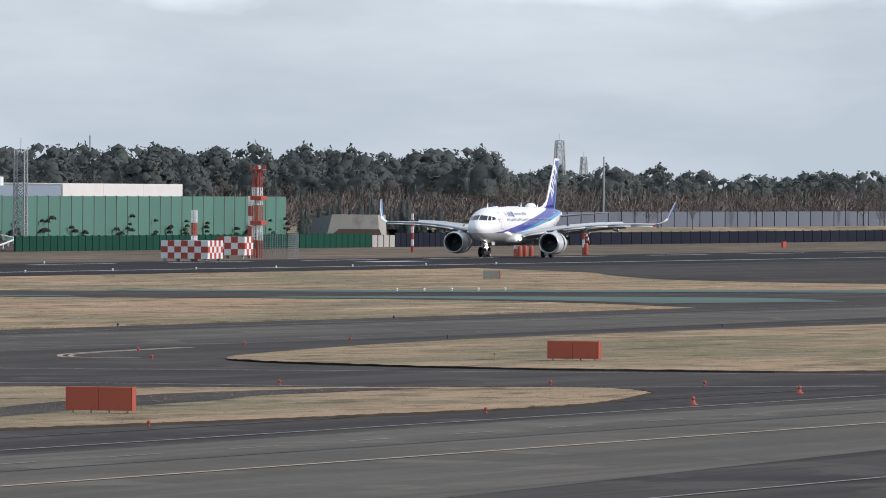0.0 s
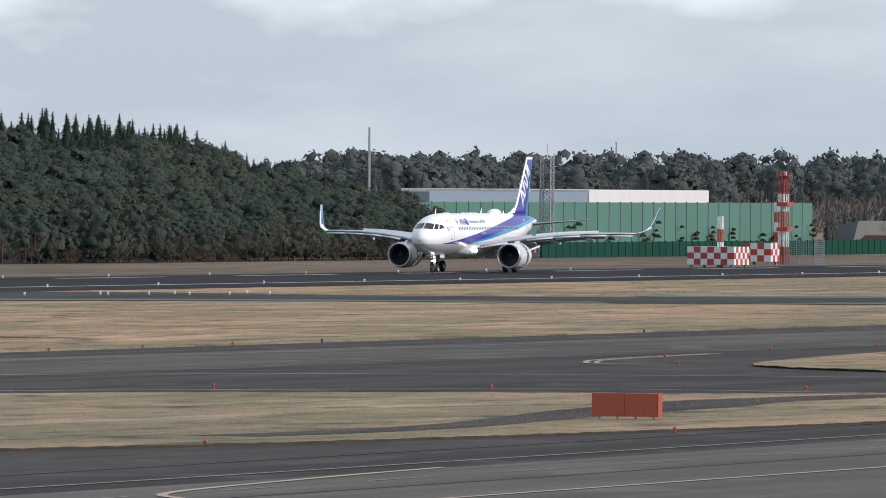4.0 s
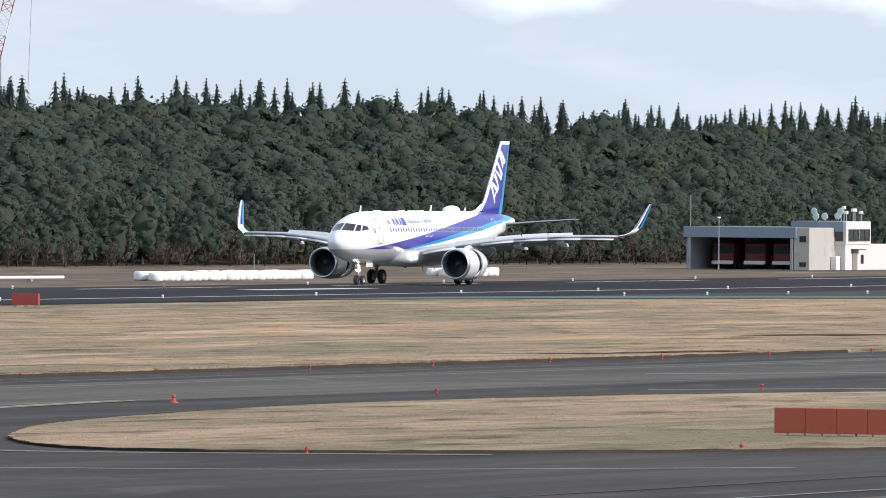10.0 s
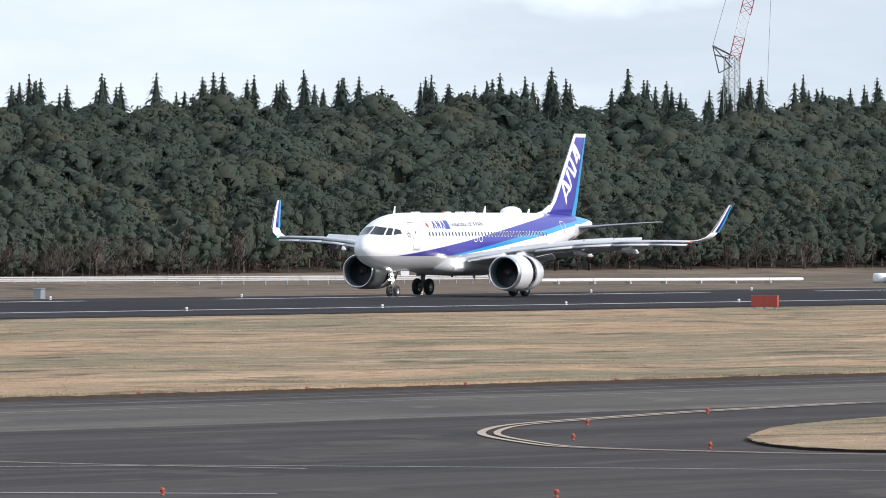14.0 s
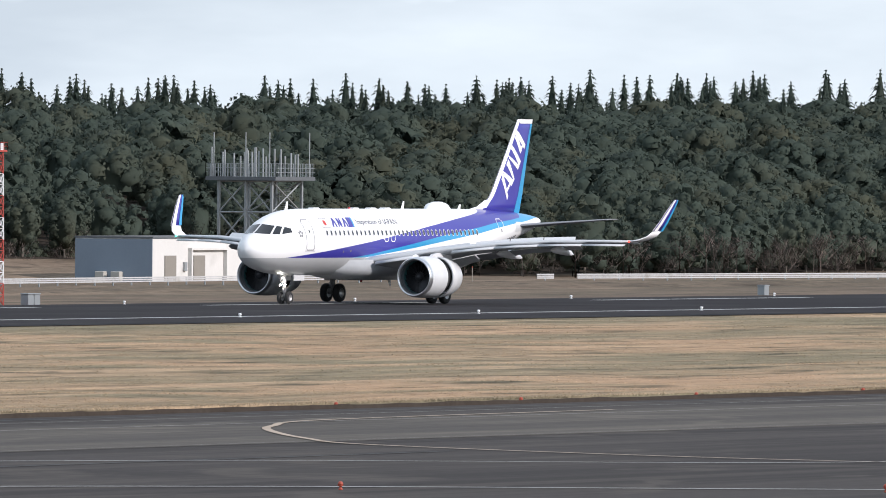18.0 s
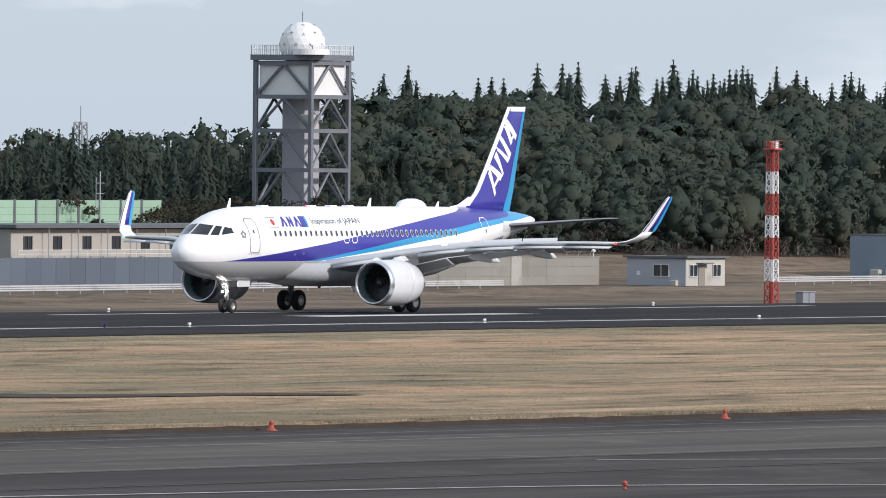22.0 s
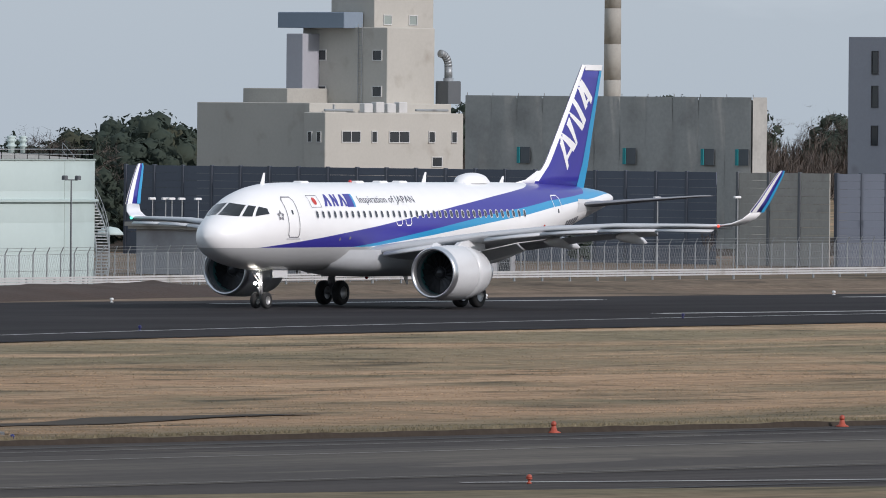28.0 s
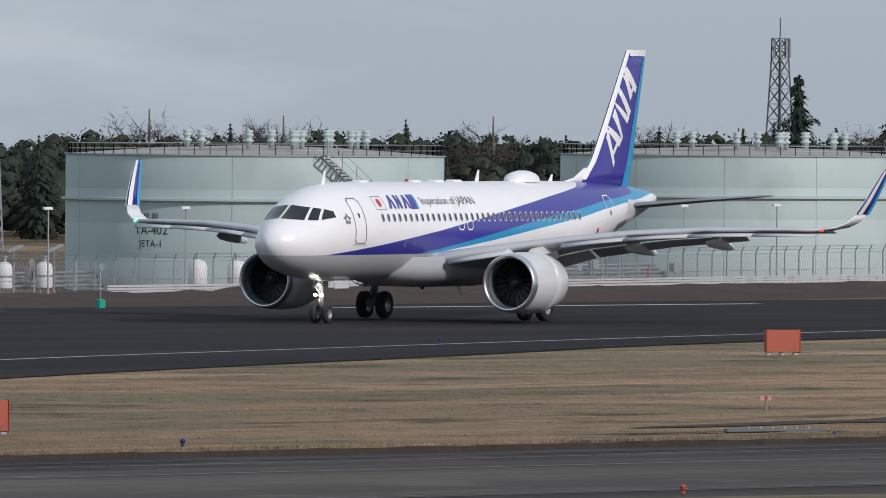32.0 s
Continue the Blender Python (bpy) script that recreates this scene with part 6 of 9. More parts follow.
tank(518.8, 459.4, 10.05, 6.42, "pale green steel fuel tank with roof vents", (300, 352))
tank(462.1, 442.8, 9.85, 6.45, "pale green steel fuel tank lettered TA-402 JETA-1", (289, 244), (("TA-402", 0.66, 2.35, 191.0), ("JETA-1", 0.50, 1.70, 191.0), ("保 税", 0.42, 3.1, 191.0)))
th = thing("lattice_tower", "tall grey lattice radio tower", "tower", 675.7, 594.4, BACK)
g = Geo()
lattice(g, 2.0, 0.9, 13.2, 12, 0.06)
part("mast", g, W_DARKSTEEL, th)
g = Geo()
lattice(g, 0.9, 0.86, 1.5, 2, 0.06, 13.2)
g.rod((0, 0, 14.7), (0, 0, 16.2), 0.05)
part("head", g, W_DARKSTEEL, th)
for dx, dy in ((-0.6, 0), (0.6, 0), (0, -0.6), (-0.5, -0.5), (0.5, -0.5)):
    part("panel_aerial", Geo().cbox(dx - 0.09, dx + 0.09, dy - 0.06, dy + 0.06, 13.3, 14.7, 0.02), W_STEEL, th)

# --- radome tower ---
th = thing("radome_tower", "steel radar tower with a white faceted radome", "tower", 755.4, 498.1, BACK)
HZ = [0, 2.6, 5.2, 8.1, 11.0, 13.5, 16.0]
for x, y in ((0, 0), (5, 0), (5, 4.9), (0, 4.9)):
    part("column", Geo().cbox(x - 0.16, x + 0.16, y - 0.16, y + 0.16, 0, 16.2, 0.03), W_TOWER, th)
for z in HZ[1:]:
    g = Geo().box(0.16, 4.84, -0.12, 0.12, z - 0.15, z + 0.15).box(0.16, 4.84, 4.78, 5.02, z - 0.15, z + 0.15).box(-0.12, 0.12, 0.16, 4.74, z - 0.15, z + 0.15).box(4.88, 5.12, 0.16, 4.74, z - 0.15, z + 0.15)
    part("ring_beam", g, W_TOWER, th)
for z0, z1 in zip(HZ[:-1], HZ[1:]):
    for a, b in (((0, 0), (5, 0)), ((0, 0), (0, 4.9)), ((5, 0), (5, 4.9)), ((0, 4.9), (5, 4.9))):
        m = ((a[0] + b[0]) / 2, (a[1] + b[1]) / 2)
        part("brace", Geo().rod((*a, z0), (*m, z1 - 0.1), 0.11, n=6).rod((*b, z0), (*m, z1 - 0.1), 0.11, n=6), W_TOWER, th)
part("lift_shaft", Geo().cbox(1.6, 3.6, 1.6, 3.6, 0, 13.5, 0.04), W_GREY, th, "pale central shaft")
part("equipment_room", Geo().cbox(0.2, 4.8, 0.2, 4.7, 13.6, 15.9, 0.04), W_WPAINT, th, "white panelled equipment room")
part("deck", Geo().box(-0.3, 5.3, -0.3, 5.2, 16.2, 16.6), W_TOWER, th)
g = Geo()
railing(g, [(-0.25, -0.25), (5.25, -0.25), (5.25, 5.15), (-0.25, 5.15), (-0.25, -0.25)], 0.7, 0.25, 2, 0.022, 16.6)
part("deck_rail", g, W_WPAINT, th)
g = Geo()
for k, (z0, z1) in enumerate(zip(HZ[:-1], HZ[1:])):
    xa, xb = (3.7, 4.7) if k % 2 else (4.7, 3.7)
    n = 9
    for i in range(n):
        z = z0 + (z1 - z0) * i / n
        y = 0.8 + 2.8 * (i / n if k % 2 else 1 - i / n)
        g.box(3.75, 4.6, y - 0.15, y + 0.15, z, z + 0.04)
    railing(g, [(4.7, 0.5), (4.7, 3.8)], 0.9, 1.0, 2, 0.02, z1)
part("stair_flight", g, W_TOWER, th)
bm = bmesh.new()
bmesh.ops.create_icosphere(bm, subdivisions=3, radius=1.72)
me = bpy.data.meshes.new("radome")
bm.to_mesh(me)
bm.free()
dome = part("radome", me, W_WPAINT, th, "white faceted radome", at=(2.5, 2.45, 17.35))
bm = bmesh.new()
bmesh.ops.create_icosphere(bm, subdivisions=2, radius=1.735)
g = Geo()
for e in bm.edges:
    g.rod(e.verts[0].co, e.verts[1].co, 0.018, n=3)
bm.free()
part("panel_joint", g, W_TOWER, dome)
part("dome_base", Geo().lathe([(1.35, 16.6), (1.3, 17.0)], 32), W_WPAINT, th)
part("dome_aerial", Geo().rod((2.5, 2.45, 19.0), (2.5, 2.45, 19.8), 0.03, n=5), W_DARKSTEEL, th)
part("air_unit", Geo().cbox(0.3, 1.5, 0.3, 1.2, 11.15, 12.2, 0.05), W_BEIGE, th)
# --- long two-storey prefabricated office ---
th = thing("long_office", "long cream two-storey prefabricated office", "building", 685.1, 476.0, BACK)
part("wall", Geo().cbox(0, 50.0, 0, 8, 0, 4.1, 0.04), W_CREAM, th)
part("roof", Geo().box(-0.4, 50.6, -0.7, 8.5, 4.15, 4.4), W_DARKSTEEL, th)
part("gallery_floor", Geo().box(0, 50, -0.6, -0.01, 2.0, 2.12), W_STEEL, th)
g = Geo()
railing(g, [(0, -0.55), (50, -0.55)], 0.55, 1.2, 2, 0.02, 2.12)
part("gallery_rail", g, W_WPAINT, th)
for k in range(14):
    x = 1.5 + 3.55 * k
    if not 26 < x < 33:
        window(th, "y", x, x + 0.9, 2.75, 3.55, 2, W_DFRAME)
    window(th, "y", x, x + 0.9, 0.9, 1.7, 2, W_DFRAME)
    part("gallery_post", Geo().rod((x + 2.2, -0.55, 0), (x + 2.2, -0.55, 4.15), 0.04, n=5), W_STEEL, th)
part("blue_cladding", Geo().cbox(26.6, 33.0, -0.35, -0.02, 2.3, 4.0, 0.03), W_BLUEGREY, th, "blue-grey sheet cladding")
g = Geo()
for k in range(14):
    g.box(31.0 + 0.15 * k, 31.25 + 0.15 * k, -1.5, -0.7, 0.15 * k, 0.15 * k + 0.04)
railing(g, [(31, -1.5), (33.2, -1.5)], 0.9, 0.6, 2, 0.02, 1.9)
part("outside_stair", g, W_STEEL, th)
th = thing("site_hoarding", "blue-grey sheet hoarding before the prefabricated office", "fence", 676.0, 474.6, BACK, kind="structure")
for k in range(21):
    part("hoarding_sheet", Geo().cbox(1.78 * k, 1.78 * k + 1.76, 0, 0.06, 0, 2.15, 0.01), W_HOARD, th)
th = thing("block_wall", "low grey block wall with a pale pier", "wall", 713.2, 473.5, BACK, kind="structure")
W_BLOCK = mat("weathered_block", (0.245, 0.235, 0.205), 0.9, var=0.12, scale=0.3, fine=0.1, fscale=5, stain=(0.19, 0.185, 0.16), stain_scale=0.4, stain_at=0.58, rand=0.06)
for k in range(12):
    for z in (0.0, 0.67, 1.34):
        part("wall_panel", Geo().cbox(3.59 * k, 3.59 * k + 3.575, 0, 0.25, z, z + 0.658, 0.012), W_BLOCK, th)
part("coping", Geo().cbox(0, 43.1, -0.03, 0.28, 2.0, 2.06, 0.015), W_BLOCK, th)
part("pier", Geo().cbox(31.1, 32.5, -0.06, 0.3, 0, 2.08, 0.02), W_CONC, th, "pale concrete pier")
pm = Geo().rod((0, 0.12, 2.06), (0, 0.12, 2.25), 0.025, n=5).rod((0, 0.12, 2.25), (0.12, -0.05, 2.45), 0.02, n=5).mesh("wire_arm")
for k in range(27):
    part("wire_arm", pm, W_STEEL, th, at=pose(0.4 + 1.6 * k, 0, 0))
g = Geo()
for o, z in ((0.0, 2.3), (0.07, 2.38), (0.12, 2.44)):
    g.rod((o, 0.12 - 1.2 * o, z), (42.0 + o, 0.12 - 1.2 * o, z), 0.01, n=3)
part("wall_wire", g, W_STEEL, th)
for x in (31.9, 37.0, 42.4):
    part("wall_lamp", Geo().rod((x, 0.1, 2.06), (x, 0.1, 2.32), 0.04, n=6).lathe([(0.0, 2.32), (0.15, 2.38), (0.17, 2.5), (0.0, 2.62)], 10, at=(x, 0.1, 0)), W_WPAINT, th, "small white lamp on the wall")
th = house("stair_house", "blue-grey sheet stair house beside the office", "building", 679.4, 478.5, 5.5, 4.5, 4.4, W_BLUEGREY)
# --- plain white store and small shed ---
th = house("white_store", "plain white store with a grey sheet end wall", "building", 814.1, 480.0, 16.1, 6.9, 3.3, W_WHITE, cap=0.05)
part("end_sheet", Geo().box(-0.05, -0.004, 0, 6.9, 0, 3.25), W_BLUEGREY, th, "blue-grey end wall")
for x0, x1 in ((1.8, 3.5), (6.2, 7.9)):
    part("door", Geo().cbox(x0, x1, -0.09, -0.003, 0, 2.0, 0.02), W_BROWNDOOR, th, "taupe steel door")
part("porch", Geo().cbox(5.4, 5.55, -0.35, -0.003, 0, 2.4, 0.02).cbox(10.8, 11.0, -0.35, -0.003, 0, 2.4, 0.02).box(5.4, 11.0, -0.35, -0.003, 2.41, 2.6), W_WHITE, th)
part("meter_box", Geo().cbox(4.6, 5.0, -0.2, -0.003, 0.8, 1.5, 0.02), W_STEEL, th)
for y in (2.6, 4.0):
    part("air_unit", Geo().cbox(-0.6, -0.07, y, y + 0.8, 0.05, 0.75, 0.04), W_BEIGE, th)
th = house("shed", "small pale shed with a flat roof", "shed", 756.9, 466.5, 5.4, 5.0, 2.0, W_BEIGE, cap=0.25)
W_SHED = mat("grey_painted_sheet", (0.36, 0.385, 0.43), 0.7, var=0.1, scale=0.4, fine=0.05, fscale=6)
part("end_sheet", Geo().box(-0.05, -0.004, 0, 5, 0, 1.95), W_SHED, th, "grey-blue end wall")
window(th, "x", 1.45, 2.7, 0.7, 1.5, 2, off=-0.05)
part("notice_board", Geo().cbox(-0.10, -0.051, 3.85, 4.15, 0.75, 1.05, 0.01), W_WPAINT, th, "small white notice board")
part("air_unit", Geo().cbox(-0.45, -0.06, 0.6, 1.1, 0.02, 0.4, 0.03), W_BEIGE, th)
part("door", Geo().cbox(1.67, 2.54, -0.07, -0.003, 0, 1.5, 0.02), W_BROWNDOOR, th)
part("awning", Geo().box(1.4, 2.9, -0.6, -0.003, 1.6, 1.68), W_DARKSTEEL, th)
window(th, "y", 0.45, 1.5, 0.7, 1.5, 2)
window(th, "y", 3.67, 4.7, 0.7, 1.5, 2)
# --- aerial platform on legs ---
th = thing("aerial_platform", "steel platform on lattice legs crowded with aerials", "tower", 853.4, 491.8, BACK)
for x, y in ((0.8, 0.8), (5.6, 0.8), (5.6, 5.7), (0.8, 5.7), (0.8, 3.2), (5.6, 3.2)):
    part("leg", Geo().cbox(x - 0.11, x + 0.11, y - 0.11, y + 0.11, -0.5, 7.75, 0.02), W_STEEL, th)
for z0, z1 in ((0, 2.6), (2.6, 5.2), (5.2, 7.7)):
    for a, b in (((0.8, 0.8), (5.6, 0.8)), ((0.8, 0.8), (0.8, 3.2)), ((0.8, 3.2), (0.8, 5.7)), ((5.6, 0.8), (5.6, 5.7))):
        part("brace", Geo().rod((*a, z0), (*b, z1), 0.07, n=5).rod((*b, z0), (*a, z1), 0.07, n=5).rod((*a, z1), (*b, z1), 0.07, n=5), W_STEEL, th)
part("deck", Geo().box(0, 6.4, 0, 6.5, 7.75, 8.05), W_DARKSTEEL, th)
g = Geo()
railing(g, [(0, 0), (6.4, 0), (6.4, 6.5), (0, 6.5), (0, 0)], 1.05, 0.4, 3, 0.025, 8.05)
part("deck_rail", g, W_STEEL, th)
random.seed(11)
for k in range(26):
    x, y = random.uniform(0.2, 6.2), random.uniform(0.2, 6.3)
    h = random.uniform(1.6, 2.4)
    part("aerial", Geo().rod((x, y, 8.05), (x, y, 8.05 + h), 0.07, n=6), W_STEEL, th)
for x, y in ((0.3, 5.9), (0.4, 3.0), (0.6, 0.9), (5.8, 0.2)):
    part("tall_aerial", Geo().rod((x, y, 8.05), (x, y, 11.6), 0.045, n=5), W_STEEL, th)
g = Geo()
for k in range(20):
    g.box(2.4 + 0.1 * k, 2.6 + 0.1 * k, 1.0, 1.8, 4.2 + 0.18 * k, 4.24 + 0.18 * k)
railing(g, [(2.4, 1.0), (4.4, 1.0)], 0.9, 0.5, 2, 0.02, 6.0)
part("stair_flight", g, W_STEEL, th)

# --- fire station ---
th = thing("fire_station", "low airfield fire station with an open dark garage", "building", 1165.2, 437.9, BACK)
g = Geo().box(0, 14, 2.9, 3.15, 0, 4.2).box(0, 14, 14.4, 14.6, 0, 4.2).box(13.8, 14, 3.15, 14.4, 0, 4.2)
part("garage_wall", g, W_GREY, th)
part("garage_roof", Geo().box(0, 14, 2.9, 14.6, 4.2, 4.35), W_DARKSTEEL, th)
# The fascia's blue-grey carries the shade on this side of the garage.
part("fascia", Geo().cbox(-0.4, 0.0, 2.6, 14.8, 3.25, 4.35, 0.03), W_BLUEGREY, th, "ribbed fascia with its shade coloured blue-grey")
part("inner_floor", Geo().box(0, 13.8, 3.15, 14.4, 0.0, 0.02), W_CONC, th)
for y in (3.1, 14.2):
    part("garage_post", Geo().cbox(-0.3, 0.0, y - 0.15, y + 0.15, 0, 3.3, 0.02), W_STEEL, th)
part("stair_block", Geo().cbox(4.4, 9, 1.25, 2.85, 0, 4.3, 0.03), W_BEIGE, th)
part("front_block", Geo().cbox(-0.2, 4.3, 1.2, 2.88, 0, 4.28, 0.03), W_BEIGE, th)
window(th, "x", 1.6, 2.2, 2.9, 3.4, 3, W_DFRAME, off=-0.2)
window(th, "x", 1.6, 2.2, 0.4, 0.75, 3, W_DFRAME, off=-0.2)
part("watch_room", Geo().cbox(7.2, 14.4, 0.0, 5.9, 2.6, 4.95, 0.03), W_WHITE, th)
part("watch_trim", Geo().box(6.9, 7.19, 0.2, 5.9, 3.9, 4.95), W_BLUEGREY, th, "blue-grey end of the watch room")
part("lower_room", Geo().cbox(7.3, 20.5, 0.1, 5.8, 0, 2.64, 0.03), W_WHITE, th)
for a, b in ((7.9, 10.7), (11.1, 13.9)):
    window(th, "y", a, b, 3.0, 4.1, 2, W_DFRAME)
window(th, "x", 0.4, 1.1, 3.0, 4.1, 1, W_DFRAME, off=7.2)
part("door", Geo().cbox(9.2, 10.6, 0.02, 0.095, 0, 1.9, 0.02), W_BROWNDOOR, th)
part("awning", Geo().box(8.9, 11.2, -0.7, 0.09, 2.05, 2.15), W_DARKSTEEL, th)
window(th, "y", 11.8, 12.4, 0.7, 1.5, 1, W_DFRAME, off=0.1)
part("cabinet", Geo().cbox(6.0, 7.1, 0.6, 1.2, 0, 1.4, 0.03), W_WPAINT, th, "white switch cabinet")
for k, (x, y, z) in enumerate(((1.2, 3.6, 0.55), (1.2, 3.8, 1.05), (2.2, 3.0, 0.55), (3.0, 1.9, 0.6), (3.0, 1.6, 1.05))):
    q = part("dish_stand", Geo().rod((7 + x, y, 4.9), (7 + x, y, 4.9 + z + 0.4), 0.05, n=5), W_STEEL, th)
    part("dish", Geo().lathe([(0.0, 0.05), (0.3, 0.02), (0.36, -0.10), (0.30, -0.14), (0.0, -0.1)], 16, "x", (6.85 + x, y, 4.9 + z), False), W_TANK, q, "round drum aerial", True)
for k, (x, y) in enumerate(((10.4, 1.2), (11.6, 0.9), (12.4, 2.2), (13.4, 0.7), (14.0, 1.6))):
    q = part("camera_post", Geo().rod((x, y, 4.9), (x, y, 5.7 + 0.25 * (k % 3)), 0.05, n=5), W_STEEL, th)
    part("camera_head", Geo().cbox(x - 0.3, x + 0.2, y - 0.16, y + 0.16, 5.7 + 0.25 * (k % 3), 6.0 + 0.25 * (k % 3), 0.04), W_WPAINT, q)
for k, y in enumerate((5.2, 8.3, 11.8)):
    tr = thing("fire_engine", "red fire engine parked in the dark garage", "fire engine", 1168.2, 437.9 + y, BACK + 0.02, 0, "fire engines")
    part("body", Geo().cbox(0, 7.5, -1.15, 1.15, 0.6, 2.7, 0.15), W_TRUCKR, tr)
    part("windscreen", Geo().cbox(-0.03, -0.004, -1.0, 1.0, 1.6, 2.4, 0.02), W_PANE, tr)
    part("bumper", Geo().cbox(-0.25, 0, -1.15, 1.15, 0.5, 0.85, 0.04), W_WPAINT, tr)
    for wy in (-0.95, 0.95):
        for wx in (1.2, 5.6):
            part("wheel", Geo().lathe([(0.0, -0.14), (0.4, -0.14), (0.48, -0.06), (0.48, 0.06), (0.4, 0.14), (0, 0.14)], 16, "y", (wx, wy, 0.48), False), P_TYRE, tr)

# ---- small fixed things ----
# red signboards seen from behind, on short legs
def signboard(x0, y0, x1, y1, z0, z1, n, label, depth=0.35, face=None):
    ln = math.hypot(x1 - x0, y1 - y0)
    a = math.degrees(math.atan2(y1 - y0, x1 - x0))
    th = thing("signboard", label, "sign", x0, y0, 0, a, "airfield signs")
    k = max(1, round(ln / 1.2))
    for i in range(k):
        part("panel", Geo().cbox(ln * i / k + 0.004, ln * (i + 1) / k - 0.004, 0, depth, z0, z1, 0.015), face or W_ORANGE, th)
    part("end_cap", Geo().cbox(ln + 0.002, ln + 0.03, -0.02, depth + 0.02, z0 - 0.02, z1 + 0.02, 0.008), W_REDL, th, "bright orange end plate")
    for i in range(n):
        u = ln * (0.09 + 0.82 * i / max(n - 1, 1))
        q = part("leg", Geo().rod((u, depth / 2, -0.02), (u, depth / 2, z0), 0.035, n=8), W_WPAINT, th)
        part("foot", Geo().cbox(u - 0.09, u + 0.09, depth / 2 - 0.09, depth / 2 + 0.09, -0.02, 0.06, 0.01), W_STEEL, q)


signboard(406.0, 154.3, 406.0, 149.6, 0.16, 1.06, 7, "long weathered orange-red signboard on short white legs", 0.5)
signboard(457.7, 143.2, 457.7, 140.5, 0.18, 1.10, 4, "weathered orange-red signboard on short white legs", 0.5)
signboard(606.1, 163.9, 606.1, 161.2, 0.16, 1.07, 4, "weathered orange-red signboard on short white legs", 0.5)
signboard(742.6, 336.3, 742.6, 334.4, 0.10, 0.85, 3, "small dark red signboard on thin legs", 0.2, W_RED)
signboard(344.4, 303.5, 345.6, 302.9, 0.08, 0.91, 3, "square orange-red signboard beside the exit", 0.3)
signboard(241.4, 242.4, 242.5, 241.8, 0.08, 0.93, 3, "square orange-red signboard beside the taxiway", 0.3)
signboard(1092.8, 301.7, 1092.8, 300.1, 0.04, 0.80, 3, "small grey signboard with a red end", 0.3, W_CONC)
signboard(1640.0, 410.0, 1641.0, 409.8, 0.02, 0.85, 2, "small red marker board beyond the runway", 0.3, W_RED)

# edge lamps
LAMP_ME = {}


def lamp(kind, x, y, z=0.0):
    """Small elevated edge lamps: orange bodies with a pale cap, blue ones, white runway ones, cones."""
    label, col, cap = {"red": ("small orange elevated taxiway lamp", W_REDL, W_REDL), "blue": ("small blue taxiway edge lamp", W_BLUEL, W_BLUEL),
                       "white": ("small white runway edge lamp", W_LAMPW, W_LAMPW), "cone": ("orange marker cone on a flared base", W_REDL, W_REDL)}[kind]
    th = thing("marker_cone" if kind == "cone" else "edge_lamp", label, "cone" if kind == "cone" else "lamp", x, y, z, 0, kind + " edge lamps")
    th.scale = {"red": (0.7,) * 3, "cone": (0.7,) * 3, "white": (0.62,) * 3, "blue": (0.7,) * 3}[kind]
    if kind not in LAMP_ME:
        if kind == "cone":
            a = Geo().lathe([(0.30, 0), (0.30, 0.03), (0.15, 0.10), (0.10, 0.28), (0.09, 0.30)], 16).mesh("base", True)
            b = Geo().lathe([(0.10, 0.30), (0.12, 0.34), (0.11, 0.44), (0.05, 0.50), (0.0, 0.51)], 14).mesh("cap", True)
        elif kind == "white":
            a = Geo().lathe([(0.15, 0), (0.15, 0.06), (0.05, 0.08), (0.05, 0.16)], 12).mesh("base", True)
            b = Geo().lathe([(0.12, 0.16), (0.15, 0.20), (0.15, 0.33), (0.08, 0.38), (0, 0.38)], 14).mesh("cap", True)
        else:
            a = Geo().lathe([(0.09, 0), (0.09, 0.05), (0.05, 0.07), (0.05, 0.15), (0.12, 0.17), (0.12, 0.20)], 12).mesh("base", True)
            b = Geo().lathe([(0.11, 0.20), (0.11, 0.27), (0.07, 0.33), (0.0, 0.35)], 14).mesh("cap", True)
        LAMP_ME[kind] = (a, b)
    a, b = LAMP_ME[kind]
    part("base", a, col, th)
    part("cap", b, cap, th)


for k in range(18):
    lamp("red", 394.0 + 14.15 * k if k < 4 else 394 + 42.5 + 28.3 * (k - 3) * 0.53, 224.4 if k < 9 else 223.2, -0.02)
for x, y in ((220, 196.5), (242, 193.6), (265, 187.8), (287, 178.8), (298.6, 169.9), (308, 157.6), (314.7, 148.5), (371.8, 157.7), (372.2, 170), (380.2, 178.8), (386.9, 148.2), (402, 188.5), (405, 140.8), (424.7, 194.1),
             (438.4, 133.9), (472.6, 130.3), (475, 195.6), (495.8, 189), (515, 178.7), (523.2, 168.4), (529.8, 155.7), (537.6, 145.2), (541.5, 139), (597.6, 182.4), (621.7, 190.5), (649.2, 192.8), (672.3, 193.4)):
    lamp("red", x, y, -0.01)
for x, y in ((281, 223.9), (294.4, 223.5), (308.2, 223.2), (336.6, 223.4), (364.8, 223.2), (447.8, 195.7), (496.4, 127.9), (526, 130.7)):
    lamp("cone", x, y, -0.02)
for x, y in ((237.3, 230), (259, 225.7), (346.9, 322.5), (393.1, 335.5), (441.1, 344), (662, 223.2), (686.5, 191.6), (721.5, 222.4), (754.3, 192.5), (778.2, 220.9), (505, 352), (515, 352)):
    lamp("blue", x, y, 0.0)
for k in range(29):
    lamp("white", 493.5 + 28.0 * k, 351.2, 0.0)
    lamp("white", 440.0 + 30.0 * k, 403.0, level(500, 403) + 0.02)
# approach lamps on the exit, rows of larger white heads
for k in range(5):
    lamp("white", 930.0 - 4.0 * k, 318 + 2.0 * k, 0.0)
    lamp("white", 985.0 - 4.0 * k, 270 + 1.2 * k, 0.0)
for k in range(8):
    lamp("white", 855.0 + 12 * k, 337.0 - 2.0 * k, 0.0)

